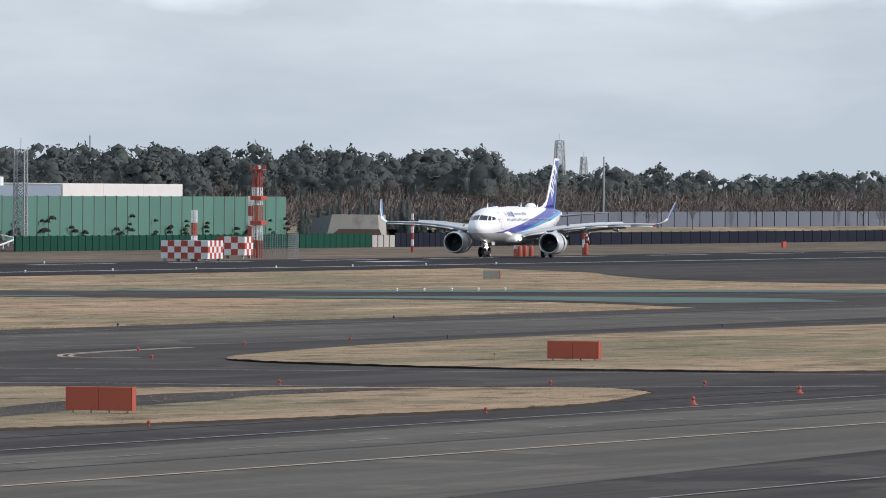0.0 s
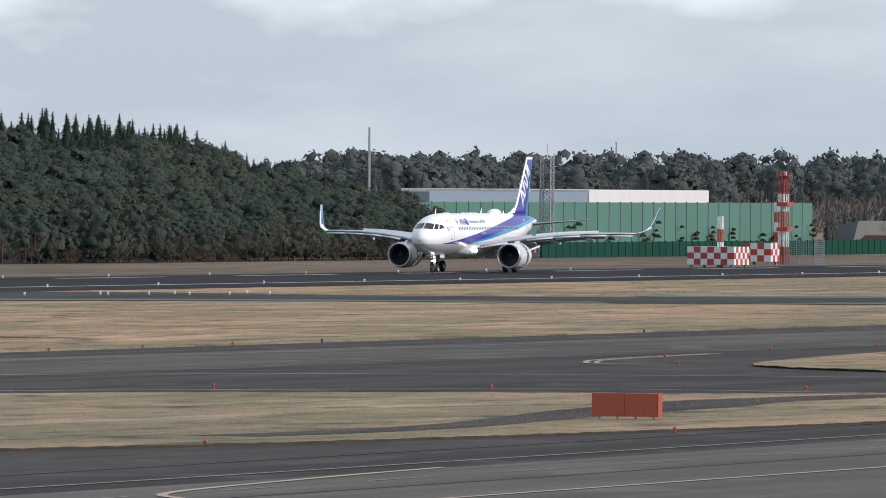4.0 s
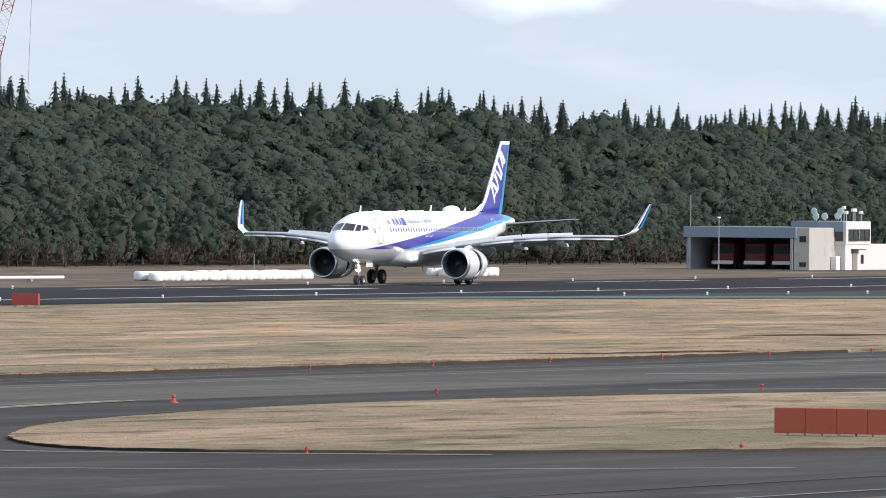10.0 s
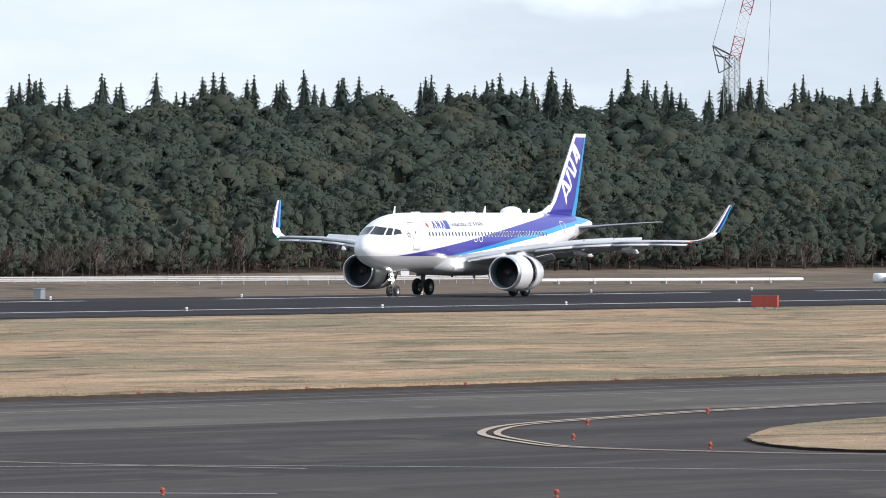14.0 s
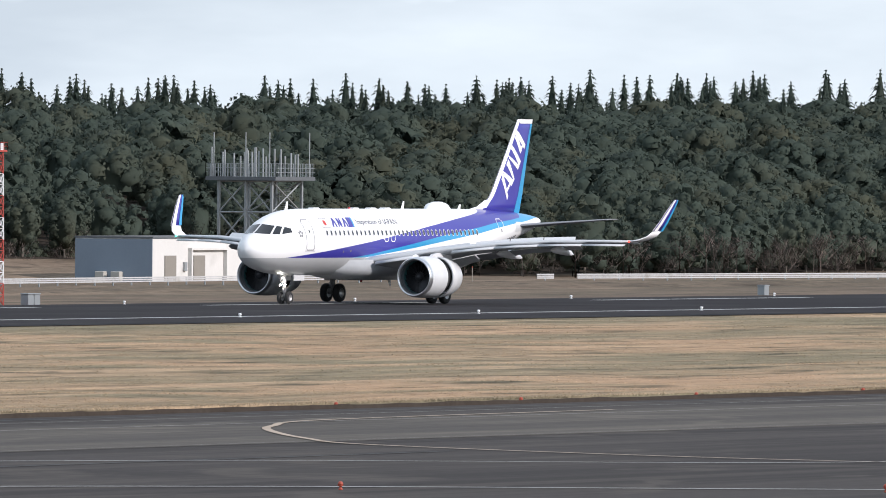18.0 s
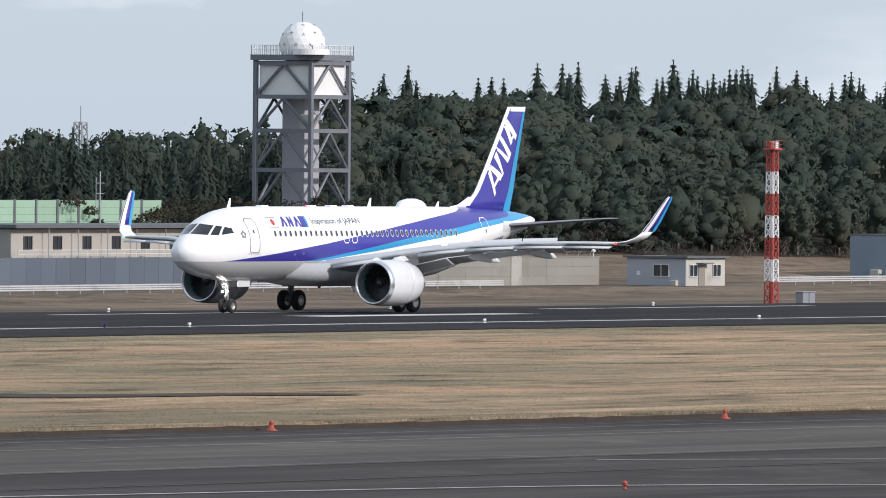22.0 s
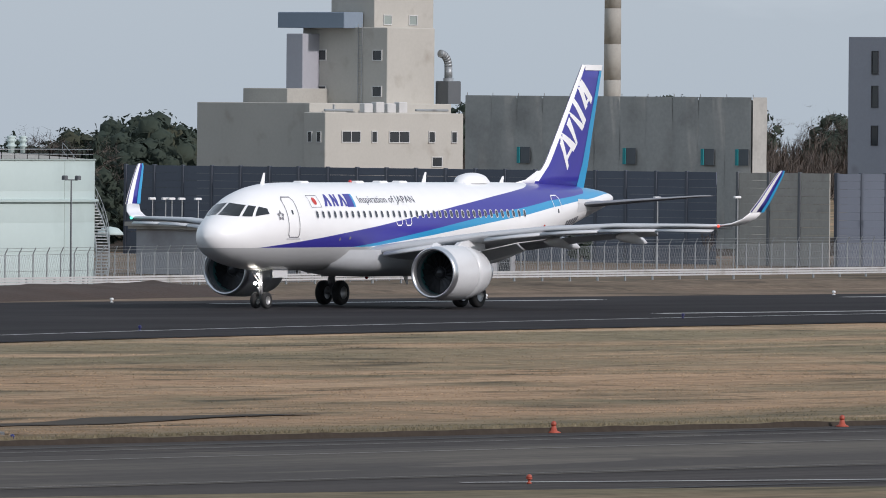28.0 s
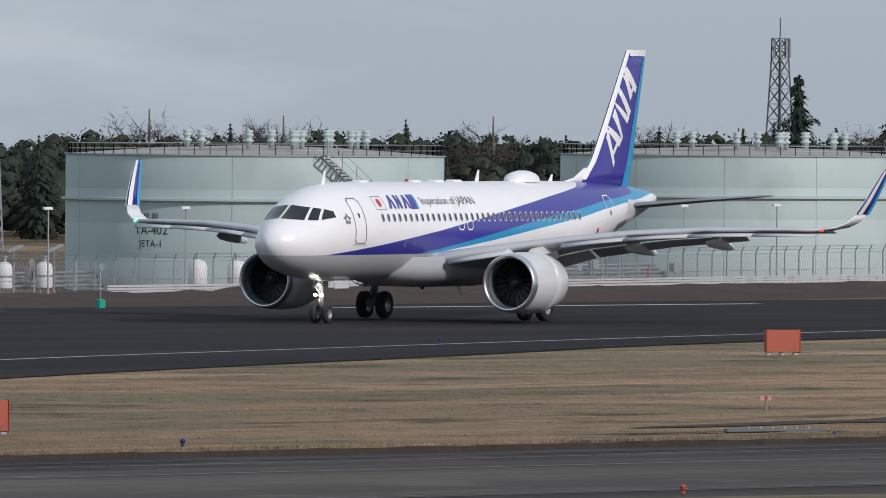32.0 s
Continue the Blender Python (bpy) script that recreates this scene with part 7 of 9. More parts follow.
# thin marker posts in the grass
for x, y, h in ((600, 165, 0.5), (655, 150, 0.45), (280.4, 247.1, 0.5), (826, 458.5, 1.4)):
    th = thing("marker_post", "thin weathered marker post in the grass", "post", x, y, BACK if y > 400 else 0.0, 0, "marker posts")
    part("post", Geo().rod((0, 0, -0.03), (0, 0, h), 0.035, n=8), W_BROWNDOOR, th)
    part("collar", Geo().rod((0, 0, h - 0.12), (0, 0, h - 0.02), 0.05, n=8), W_REDL, th)

# grey utility cabinets
for x, y, n in ((680, 410.2, 2), (783.8, 411, 1)):
    for k in range(n):
        th = thing("cabinet", "grey utility cabinet beside the runway", "cabinet", x + 0.8 * k, y, BACK, 0, "utility cabinets")
        part("body", Geo().cbox(0, 0.7, 0, 0.6, 0.04, 0.72, 0.03), W_STEEL, th)
        part("lid", Geo().cbox(-0.04, 0.74, -0.04, 0.64, 0.722, 0.78, 0.02), W_STEEL, th)

# red and white masts
def banded_mast(x, y, h, w0, w1, n, label, top=True):
    th = thing("banded_mast", label, "mast", x, y, BACK, 0, "red and white masts")
    for k in range(n):
        z0, z1 = h * k / n, h * (k + 1) / n
        a, b = w0 + (w1 - w0) * k / n, w0 + (w1 - w0) * (k + 1) / n
        g = Geo()
        lattice(g, a, b, z1 - z0, 2, 0.05, z0)
        g.rod((0, 0, z0), (0, 0, z1), min(a, b) * 0.14, n=8)
        part("mast_section", g, W_RED if k % 2 == 0 else W_WPAINT, th, "red section" if k % 2 == 0 else "white section")
    if top:
        part("head_platform", Geo().cbox(-w1 * 0.9, w1 * 0.9, -w1 * 0.9, w1 * 0.9, h, h + 0.12, 0.03), W_RED, th)
        g = Geo()
        railing(g, [(-w1 * .9, -w1 * .9), (w1 * .9, -w1 * .9), (w1 * .9, w1 * .9), (-w1 * .9, w1 * .9), (-w1 * .9, -w1 * .9)], 0.5, 0.4, 2, 0.025, h + 0.12)
        part("head_rail", g, W_RED, th)
        part("head_lamp", Geo().lathe([(0.13, h + 0.1), (0.16, h + 0.5), (0.0, h + 0.6)], 10, at=(-0.25, 0, 0)), W_REDL, th)
        part("head_box", Geo().cbox(0.05, 0.45, -0.2, 0.2, h + 0.12, h + 0.55, 0.03), W_WPAINT, th)
    return th


banded_mast(678, 411.4, 9.9, 0.66, 0.52, 7, "red and white banded lattice mast beside the runway")
th = banded_mast(1421.5, 420.7, 10.6, 1.0, 0.95, 5, "stout red and white lattice mast with platforms")
for z in (4.0, 7.0):
    part("platform", Geo().cbox(-0.7, 1.6, -0.7, 0.7, z, z + 0.5, 0.05), W_RED, th)
banded_mast(1355.4, 408.7, 5.9, 0.55, 0.5, 4, "short red and white lattice mast above a chequered hut", False)
banded_mast(1450, 430, 7.4, 0.5, 0.45, 6, "thin red and white lattice mast", False)
banded_mast(1557.3, 439.6, 5.1, 0.22, 0.2, 6, "thin red and white pole", False)
th = banded_mast(1539.7, 411.6, 3.0, 0.16, 0.14, 3, "short red and white wind cone post with its sock", False)
for k in range(5):
    part("sock_band", Geo().rod((0.1 + 0.52 * k, 0, 2.9 - 0.10 * k - 0.035 * k * k), (0.62 + 0.52 * k, 0, 2.9 - 0.10 * (k + 1) - 0.035 * (k + 1) ** 2), 0.34 - 0.04 * k, 0.30 - 0.04 * k, 12), W_RED if k % 2 == 0 else W_WPAINT, th, smooth=True)
banded_mast(1473.5, 402.5, 4.3, 0.5, 0.45, 4, "short red and white lattice mast behind marker barrels", False)


# chequered equipment huts
def hut(x, y, w, d, h, label):
    th = thing("equipment_hut", label, "hut", x, y, BACK, 0, "chequered huts")
    part("core", Geo().box(0.03, w - 0.03, 0.03, d - 0.03, 0.35, h - 0.02), W_WPAINT, th)
    for x0 in (0.2, w - 0.5):
        for y0 in (0.2, d - 0.5):
            part("foot", Geo().box(x0, x0 + 0.3, y0, y0 + 0.3, -0.1, 0.36), W_CONC, th)
    nz = 3
    hz = (h - 0.35) / nz
    for face, ln in (("x", d), ("y", w)):
        n = max(2, round(ln / hz / 1.15))
        for i in range(n):
            for k in range(nz):
                u0, u1, z0 = ln * i / n, ln * (i + 1) / n, 0.35 + hz * k
                g = Geo().box(-0.012, 0.02, u0, u1 - 0.006, z0, z0 + hz - 0.006) if face == "x" else Geo().box(u0 + 0.021, u1 - 0.006, -0.012, 0.02, z0, z0 + hz - 0.006)
                part("checker", g, W_RED if (i + k) % 2 else W_WPAINT, th)


hut(1350.2, 405.5, 6.0, 5.6, 2.45, "red and white chequered equipment hut on feet")
hut(1414.5, 420.2, 3.6, 3.4, 2.6, "red and white chequered hut inside a mesh cage")
th = thing("cage", "grey mesh cage round a mast foot", "fence", 1420, 416.5, BACK)
g = Geo()
for k in range(13):
    g.rod((0, 0.3 * k, 0), (0, 0.3 * k, 3.1), 0.03, n=4)
    g.rod((0, 0, 3.1 * k / 12), (0, 3.6, 3.1 * k / 12), 0.02, n=4)
    g.rod((0.4 * k, 0, 0), (0.4 * k, 0, 3.1), 0.03, n=4)
    g.rod((0, 0, 3.1 * k / 12), (4.8, 0, 3.1 * k / 12), 0.02, n=4)
part("mesh", g, W_STEEL, th)
for x, y in ((1470.3, 401.2), (1471.0, 400.7), (1472.0, 400.2), (1536.6, 410.4)):
    th = thing("barrel", "red plastic marker barrel", "barrel", x, y, BACK, 0, "marker barrels")
    part("body", Geo().lathe([(0.26, -0.3), (0.30, 0.1), (0.30, 0.9), (0.27, 1.45), (0.22, 1.55), (0, 1.56)], 16), W_REDL, th, smooth=True)

# wrapped white bales in rows
bale_me = Geo().lathe([(0.0, 0.0), (0.50, 0.0), (0.60, 0.06), (0.645, 0.20), (0.65, 0.55), (0.61, 0.72), (0.50, 0.80), (0.0, 0.82)], 20).mesh("bale", True)
bale_me.materials.append(W_BALE)
random.seed(5)


def bales(x0, y0, x1, y1, gap, rows):
    n = int(math.hypot(x1 - x0, y1 - y0) / gap)
    for r in range(rows):
        for k in range(n):
            x, y = x0 + (x1 - x0) * k / n + random.uniform(-.1, .1) + 0.4 * r, y0 + (y1 - y0) * k / n + random.uniform(-.12, .12) + 1.45 * r
            ob = tagged(new("bale", bale_me), "white plastic-wrapped straw bale on the grass", "bale", "wrapped bales")
            s = random.uniform(0.92, 1.08)
            ob.matrix_basis = pose(x, y, level(x, y) - 0.05, random.uniform(-4, 4), random.uniform(-4, 4), random.uniform(0, 360)) @ Matrix.Diagonal((s, s, random.uniform(0.92, 1.1), 1))


bales(981, 430.5, 1016, 430.5, 1.35, 2)
bales(1056, 434, 1068, 433.5, 1.35, 2)
th = thing("long_pipe", "long white pipe lying on low blocks in the grass", "pipe", 0, 0, BACK)
for k in range(8):
    x0, y0 = 926 + 5.2 * k, 440.5 - 0.9 * k
    part("pipe_length", Geo().rod((x0, y0, 0.34), (x0 + 5.12, y0 - 0.89, 0.34), 0.14, n=10), W_WPAINT, th)
    part("block", Geo().box(x0 - 0.15, x0 + 0.15, y0 - 0.25, y0 + 0.25, 0, 0.22), W_CONC, th)

# crane behind the wood
th = thing("crane", "tall crawler crane with a red and white lattice boom", "crane", 1228.8, 559.0, 4.0)
g = Geo()
lattice(g, 1.5, 1.3, 17.5, 14, 0.06)
part("mast", g, W_STEEL, th, "grey lattice mast")
g = Geo().rod((0, 0, 17.5), (-1.0, 1.9, 18.6), 0.10).rod((0, 0, 16.2), (-1.0, 1.9, 18.6), 0.08).rod((-1.0, 1.9, 18.6), (-0.6, 1.3, 15.6), 0.07).rod((-0.2, 0.4, 17.2), (-0.9, 1.7, 17.6), 0.08).rod((-0.6, 1.3, 15.6), (-0.2, 0.3, 16.2), 0.06)
part("back_stay", g, W_DARKSTEEL, th)
bq = Vector((0.75, -1.6, 7.6)).normalized().to_track_quat("Z", "Y").to_matrix().to_4x4()
for k in range(7):
    g = Geo()
    lattice(g, 1.15, 1.15, 2.6, 3, 0.05)
    part("boom_section", g, W_RED if k % 2 == 0 else W_WPAINT, th, "red boom section" if k % 2 == 0 else "white boom section", at=Matrix.Translation((0.1, -0.2, 17.0)) @ bq @ Matrix.Translation((0, 0, 2.6 * k)))
part("hoist_rope", Geo().rod((1.9, -4.1, 35), (1.5, -3.2, 2.0), 0.02, n=4).rod((-1.0, 1.9, 18.6), (0.9, -1.9, 34), 0.025, n=4), W_DARKSTEEL, th)

# poles and thin masts
def pole(x, y, h, r, label, lampy=False, z=BACK, cat="pole", arms=0):
    th = thing("lamp_post" if lampy else "pole", label, cat, x, y, z, 0, "poles")
    part("shaft", Geo().rod((0, 0, -0.1), (0, 0, h), r, r * 0.7, 8), W_STEEL, th)
    if lampy:
        part("head", Geo().cbox(-0.35, 0.25, -0.10, 0.10, h, h + 0.14, 0.03), W_LAMPW, th)
    for k in range(arms):
        part("aerial", Geo().rod((-0.5, 0, h * (0.72 + 0.09 * k)), (0.5, 0, h * (0.72 + 0.09 * k)), 0.03, n=4).rod((-0.5, 0, h * (0.72 + 0.09 * k) - 0.3), (-0.5, 0, h * (0.72 + 0.09 * k) + 0.4), 0.03, n=4), W_STEEL, th)


pole(1178.1, 457.1, 7.5, 0.06, "slim bare steel pole")
pole(1160, 447, 5.2, 0.07, "dark wooden camera pole", True)
for x, y in ((575, 466), (588, 468), (600, 470), (612, 473), (560, 462)):
    pole(x, y, 4.6, 0.06, "slim street lamp on a steel post", True, cat="street lamp")
for x, y in ((486, 440), (478, 441), (497, 444), (508, 447), (440, 436), (452, 438)):
    pole(x, y, 4.3, 0.05, "slim street lamp on a steel post", True, cat="street lamp")
pole(640, 478, 6.0, 0.05, "slim street lamp on a steel post", True, cat="street lamp")
pole(655, 479, 5.0, 0.05, "slim street lamp on a steel post", True, cat="street lamp")
pole(704.5, 482, 8.0, 0.06, "aerial pole with short arms", arms=3)
pole(1180.9, 434.1, 2.4, 0.04, "sign on a thin steel post")
pole(1096, 470.6, 1.5, 0.05, "short white post in grass")
pole(2222.9, 590.4, 14.0, 0.2, "tall aerial mast with short arms", arms=2)
pole(2482.8, 771.8, 18.0, 0.22, "tall aerial mast with short arms", arms=4)
pole(1802.6, 600.3, 17.8, 0.25, "tall grey aerial mast", arms=3)
for x, y, h, w0, w1, z in ((1563.3, 495.6, 13.1, 1.5, 1.4, BACK), (2703.5, 728.5, 18.4, 3.2, 1.6, BACK), (3091.4, 826.5, 15.4, 3.0, 1.2, BACK), (1005, 690, 12.0, 1.6, 0.9, BACK), (560, 560, 8.6, 1.0, 0.4, BACK)):
    th = thing("lattice_tower", "grey lattice steel tower", "tower", x, y, z, 0, "lattice towers")
    g = Geo()
    lattice(g, w0, w1, h, 12, 0.05 + 0.00003 * x)
    part("mast", g, W_STEEL, th)
    part("head_aerial", Geo().rod((0, 0, h), (0, 0, h + 1.6), 0.05, n=5), W_STEEL, th)

# long grey shed with a white end beyond the green barrier
th = thing("warehouse", "long warehouse with a white and a pale grey wall", "building", 1709.7, 560, BACK)
part("grey_wall", Geo().cbox(0, 77.3, 0, 3, 0, 8.1, 0.05), W_BLUEGREY, th, "pale blue-grey sheet wall")
for k in range(3):
    part("white_wall", Geo().cbox(77.4 + 21 * k, 98.3 + 21 * k, -0.2, 30, 0, 8.45, 0.05), W_WHITE, th, "white sheet wall bay")
part("roof_vent", Geo().lathe([(0.8, 8), (0.8, 9.4), (0.0, 9.5)], 14, at=(55, 3, 0)), W_WPAINT, th)
# trapezoid concrete blast wall with an earth bank
th = thing("blast_wall", "trapezoid concrete wall with an earth bank before it", "wall", 1729, 500.5, 0.0)
part("slab", Geo().add([(0, 0.9, -0.6), (2.0, -6.9, -0.6), (2.0, -6.6, 3.7), (0, -0.2, 3.7), (4, 0.9, -0.6), (6, -6.9, -0.6), (6, -6.6, 3.7), (4, -0.2, 3.7)], [(0, 1, 2, 3), (7, 6, 5, 4), (3, 2, 6, 7), (0, 3, 7, 4), (1, 5, 6, 2)]), W_CONC, th)
part("wing_wall", Geo().add([(0, 0.9, -0.6), (0, -0.2, 3.7), (3, 3.6, 3.0), (3, 4.4, -0.6)], [(0, 1, 2, 3)]), W_DARKSTEEL, th)
part("earth", Geo().add([(-3, 0.5, -0.6), (-1, -8.5, -0.6), (1.5, -7.0, 1.6), (0.2, -1.2, 1.6)], [(0, 1, 2, 3)]), M_SOIL, th)

# ramp road behind the sheet fence
th = thing("ramp_road", "short ramp road with white guard rails", "road", 1590, 498, BACK, kind="structure")
OUTER = curve([(1540.7, 505), (1551, 502), (1552.6, 497), (1542.9, 490), (1524.8, 485), (1504.8, 480)], 6)
INNER = curve([(1534, 500), (1538, 497), (1535, 493.5), (1526.7, 490), (1509.2, 485), (1490.1, 480)], 6)
n = len(OUTER)
hz = [2.35 * (1 - k / (n - 1)) ** 1.1 for k in range(n)]
g = Geo()
for (x0, y0), (x1, y1), z in zip(OUTER, INNER, hz):
    g.v += [(x0 - 1590, y0 - 498, z + 0.05), (x1 - 1590, y1 - 498, z + 0.05)]
g.f = [(2 * k, 2 * k + 1, 2 * k + 3, 2 * k + 2) for k in range(n - 1)]
part("surface", g, M_ASPH, th)
for line, out in ((OUTER, 9.0), (INNER, -9.0)):
    g, r = Geo(), Geo()
    for k, ((x, y), z) in enumerate(zip(line, hz)):
        g.v += [(x - 1590, y - 498, z + 0.04), (x - 1590 + out * 1.3, y - 498 - abs(out) * 0.2, -0.05)]
    g.f = [(2 * k, 2 * k + 1, 2 * k + 3, 2 * k + 2) for k in range(n - 1)]
    part("bank", g, M_SOIL, th)
    for k in range(0, n - 3, 3):
        (xa, ya), (xb, yb) = line[k], line[k + 3]
        r.rod((xa - 1590, ya - 498, hz[k] + 0.62), (xb - 1590, yb - 498, hz[k + 3] + 0.62), 0.13, n=6)
        part("rail_post", Geo().box(xa - 1590 - 0.08, xa - 1590 + 0.08, ya - 498 - 0.08, ya - 498 + 0.08, hz[k] - 0.1, hz[k] + 0.6), W_WPAINT, th)
    part("rail", r, W_WPAINT, th)


# lorries by the wood
def lorry(x, y, a, cab, label):
    th = thing("lorry", label, "truck", x, y, BACK, a, "parked lorries")
    part("cab", Geo().cbox(0, 1.6, -0.95, 0.95, 0.5, 2.2, 0.15), cab, th)
    part("windscreen", Geo().cbox(-0.03, -0.003, -0.8, 0.8, 1.3, 2.0, 0.02), W_PANE, th)
    part("bed", Geo().cbox(1.7, 5.2, -1.0, 1.0, 0.7, 1.3, 0.05), W_DARKSTEEL, th)
    for wx in (0.8, 4.2):
        for wy in (-0.85, 0.85):
            part("wheel", Geo().lathe([(0.0, -0.12), (0.3, -0.12), (0.4, -0.05), (0.4, 0.05), (0.3, 0.12), (0, 0.12)], 14, "y", (wx, wy, 0.4), False), P_TYRE, th)


lorry(1466, 486.2, 20, W_WPAINT, "white-cabbed lorry parked before the wood")
lorry(1475, 483.0, 40, W_STEEL, "grey lorry parked before the wood")
th = thing("crate", "pale blue low crate on the grass", "crate", 1472, 484.6, BACK)
part("body", Geo().cbox(0, 1.2, -0.6, 0.6, 0, 0.7, 0.04), W_TANK, th)
# white van behind the fence
th = thing("van", "white van parked behind the fence", "van", 566, 470, BACK, 25)
part("body", Geo().cbox(0, 4.4, -0.85, 0.85, 0.35, 1.75, 0.25), W_WPAINT, th)
part("windows", Geo().cbox(0.1, 2.0, -0.87, 0.87, 1.1, 1.55, 0.02), W_PANE, th)
for wx in (0.9, 3.5):
    for wy in (-0.75, 0.75):
        part("wheel", Geo().lathe([(0.0, -0.1), (0.25, -0.1), (0.33, 0), (0.25, 0.1), (0, 0.1)], 14, "y", (wx, wy, 0.33), False), P_TYRE, th)

# low white houses behind the chain fence
# Stained white render, greyed: the houses' dim, shaded look is in the colour.
W_DULL = mat("dimmed_weathered_render", (0.33, 0.34, 0.36), 0.85, var=0.1, scale=0.3, fine=0.05, fscale=4, stain=(0.25, 0.25, 0.26), stain_scale=0.35, stain_at=0.55)


def low_house(x, y, w, d, h, label, wins):
    th = house("low_house", label, "building", x, y, w, d, h, W_DULL, cap=0.35, roof=W_CONC)
    part("eave", Geo().box(-0.5, w + 0.5, -0.5, d + 0.5, h + 0.17, h + 0.42), W_CONC, th)
    for a, b, c, e, n in wins:
        window(th, "y", a, b, c, e, n, W_DFRAME)
    return th


low_house(562, 474, 26, 6, 2.7, "low white gatehouse with a broad flat eave", ((2, 5, 0.9, 1.9, 3), (7, 10, 0.9, 1.9, 3), (12, 16, 0.9, 1.9, 4), (18, 20, 0.3, 1.9, 1), (22, 25, 0.9, 1.9, 3)))
low_house(579, 468, 4.5, 5, 2.7, "small white hut with a flat eave", ((0.8, 2.2, 0.9, 1.9, 1), (2.8, 3.8, 0.2, 2.0, 1)))
gate = low_house(634.5, 467, 2.6, 9.5, 2.75, "low grey and white gatehouse with a broad flat eave", ((0.5, 1.0, 0.4, 1.9, 1), (1.4, 2.1, 0.8, 1.9, 1)))
for y in (1.0, 5.6):
    window(gate, "x", y, y + 2.6, 0.9, 2.0, 3, W_DFRAME, W_PANEL, off=-0.05)
# Blue-grey end: the shade on this face is part of the colour.
part("end_sheet", Geo().box(-0.05, -0.004, 0, 9.5, 0, 2.72), W_BLUEGREY, gate, "blue-grey end wall")
th = house("pump_house", "plain white pump house under a steel canopy", "building", 478.5, 452.0, 11.5, 6, 4.5, W_WHITE, cap=0.2, roof=W_WPAINT)
window(th, "y", 1.0, 3.4, 3.4, 3.8, 3, W_DFRAME)
window(th, "y", 0.6, 2.8, 1.3, 1.75, 5, W_DFRAME)
part("canopy", Geo().box(-1, 14, -2.5, 0, 4.75, 4.95), W_DARKSTEEL, th)
for x in (0.5, 4.0, 7.5, 11, 13.5):
    part("canopy_post", Geo().cbox(x - 0.1, x + 0.1, -2.3, -2.1, 0, 4.75, 0.02), W_STEEL, th)
part("brace", Geo().rod((11, -2.2, 0.2), (13.5, -2.2, 4.6), 0.05), W_STEEL, th)
th = thing("domed_shelters", "row of small white domed roof lights", "roof light", 536, 468, 1.9)
for k in range(4):
    part("roof_dome", Geo().lathe([(0.8, 0), (0.75, 0.15), (0.5, 0.4), (0, 0.5)], 16, at=(3.2 * k, 0, 0)), W_TANK, th, smooth=True)

# filter vessels, pipes and gauges before the tanks
for k, (x, y) in enumerate(((431.2, 440.2), (434.9, 440.9), (438.5, 441.7), (442.2, 442.3), (446.0, 443.0), (427.6, 439.8))):
    x, y = x - 0.2 * k, y - 3.2 + 1.8
    th = thing("filter_vessel", "white upright filter vessel with a domed top", "vessel", x, y - 0.2, BACK, 0, "filter vessels")
    part("shell", Geo().lathe([(0.40, 0.25), (0.42, 0.3), (0.42, 1.25), (0.36, 1.45), (0.2, 1.58), (0, 1.6)], 20), W_WPAINT, th, smooth=True)
    part("neck", Geo().lathe([(0.12, 1.55), (0.12, 1.8), (0.18, 1.82), (0.18, 1.88), (0, 1.9)], 12), W_STEEL, th)
    part("band", Geo().lathe([(0.425, 0.8), (0.45, 0.82), (0.45, 0.9), (0.425, 0.92)], 20), W_STEEL, th)
    part("leg", Geo().rod((0.3, 0, -0.05), (0.3, 0, 0.5), 0.05, n=5).rod((-0.3, 0, -0.05), (-0.3, 0, 0.5), 0.05, n=5).rod((0, 0.3, -0.05), (0, 0.3, 0.5), 0.05, n=5), W_STEEL, th)
    th = thing("flood_lamp", "grey flood lamp panel on a post", "lamp", x + 1.3, y + 0.4, BACK, 0, "flood lamps")
    part("post", Geo().rod((0, 0, -0.05), (0, 0, 2.2), 0.04, n=5), W_STEEL, th)
    part("panel", Geo().box(-0.55, 0.55, -0.15, 0.15, -0.04, 0.04), W_STEEL, th, at=pose(0, 0, 2.25, 0, -18, 0))
th = thing("pipe_rack", "grey pipework and valves before the tanks", "pipework", 425, 437.5, BACK)
random.seed(8)
g = Geo()
for k in range(4):
    g.rod((0, 1.0 + 0.25 * k, 0.3 + 0.22 * k), (95, 21.0 + 0.25 * k, 0.3 + 0.22 * k), 0.07, n=8)
part("pipe", g, W_STEEL, th)
for k in range(46):
    x = 2 + 2.0 * k
    y = 0.6 + 0.21 * x + random.uniform(-0.5, 0.5)
    h = random.uniform(0.7, 1.6)
    g = Geo().rod((x, y, -0.05), (x, y, h), 0.05, n=6)
    if k % 3 == 0:
        g.lathe([(0.0, -0.02), (0.2, -0.02), (0.2, 0.02), (0.0, 0.02)], 14, "y", (x, y - 0.1, h), False)
    if k % 4 == 1:
        g.cbox(x - 0.25, x + 0.25, y - 0.2, y + 0.2, h * 0.5, h * 0.5 + 0.5, 0.02)
    part("valve_stand", g, W_STEEL if k % 5 else W_RED, th)
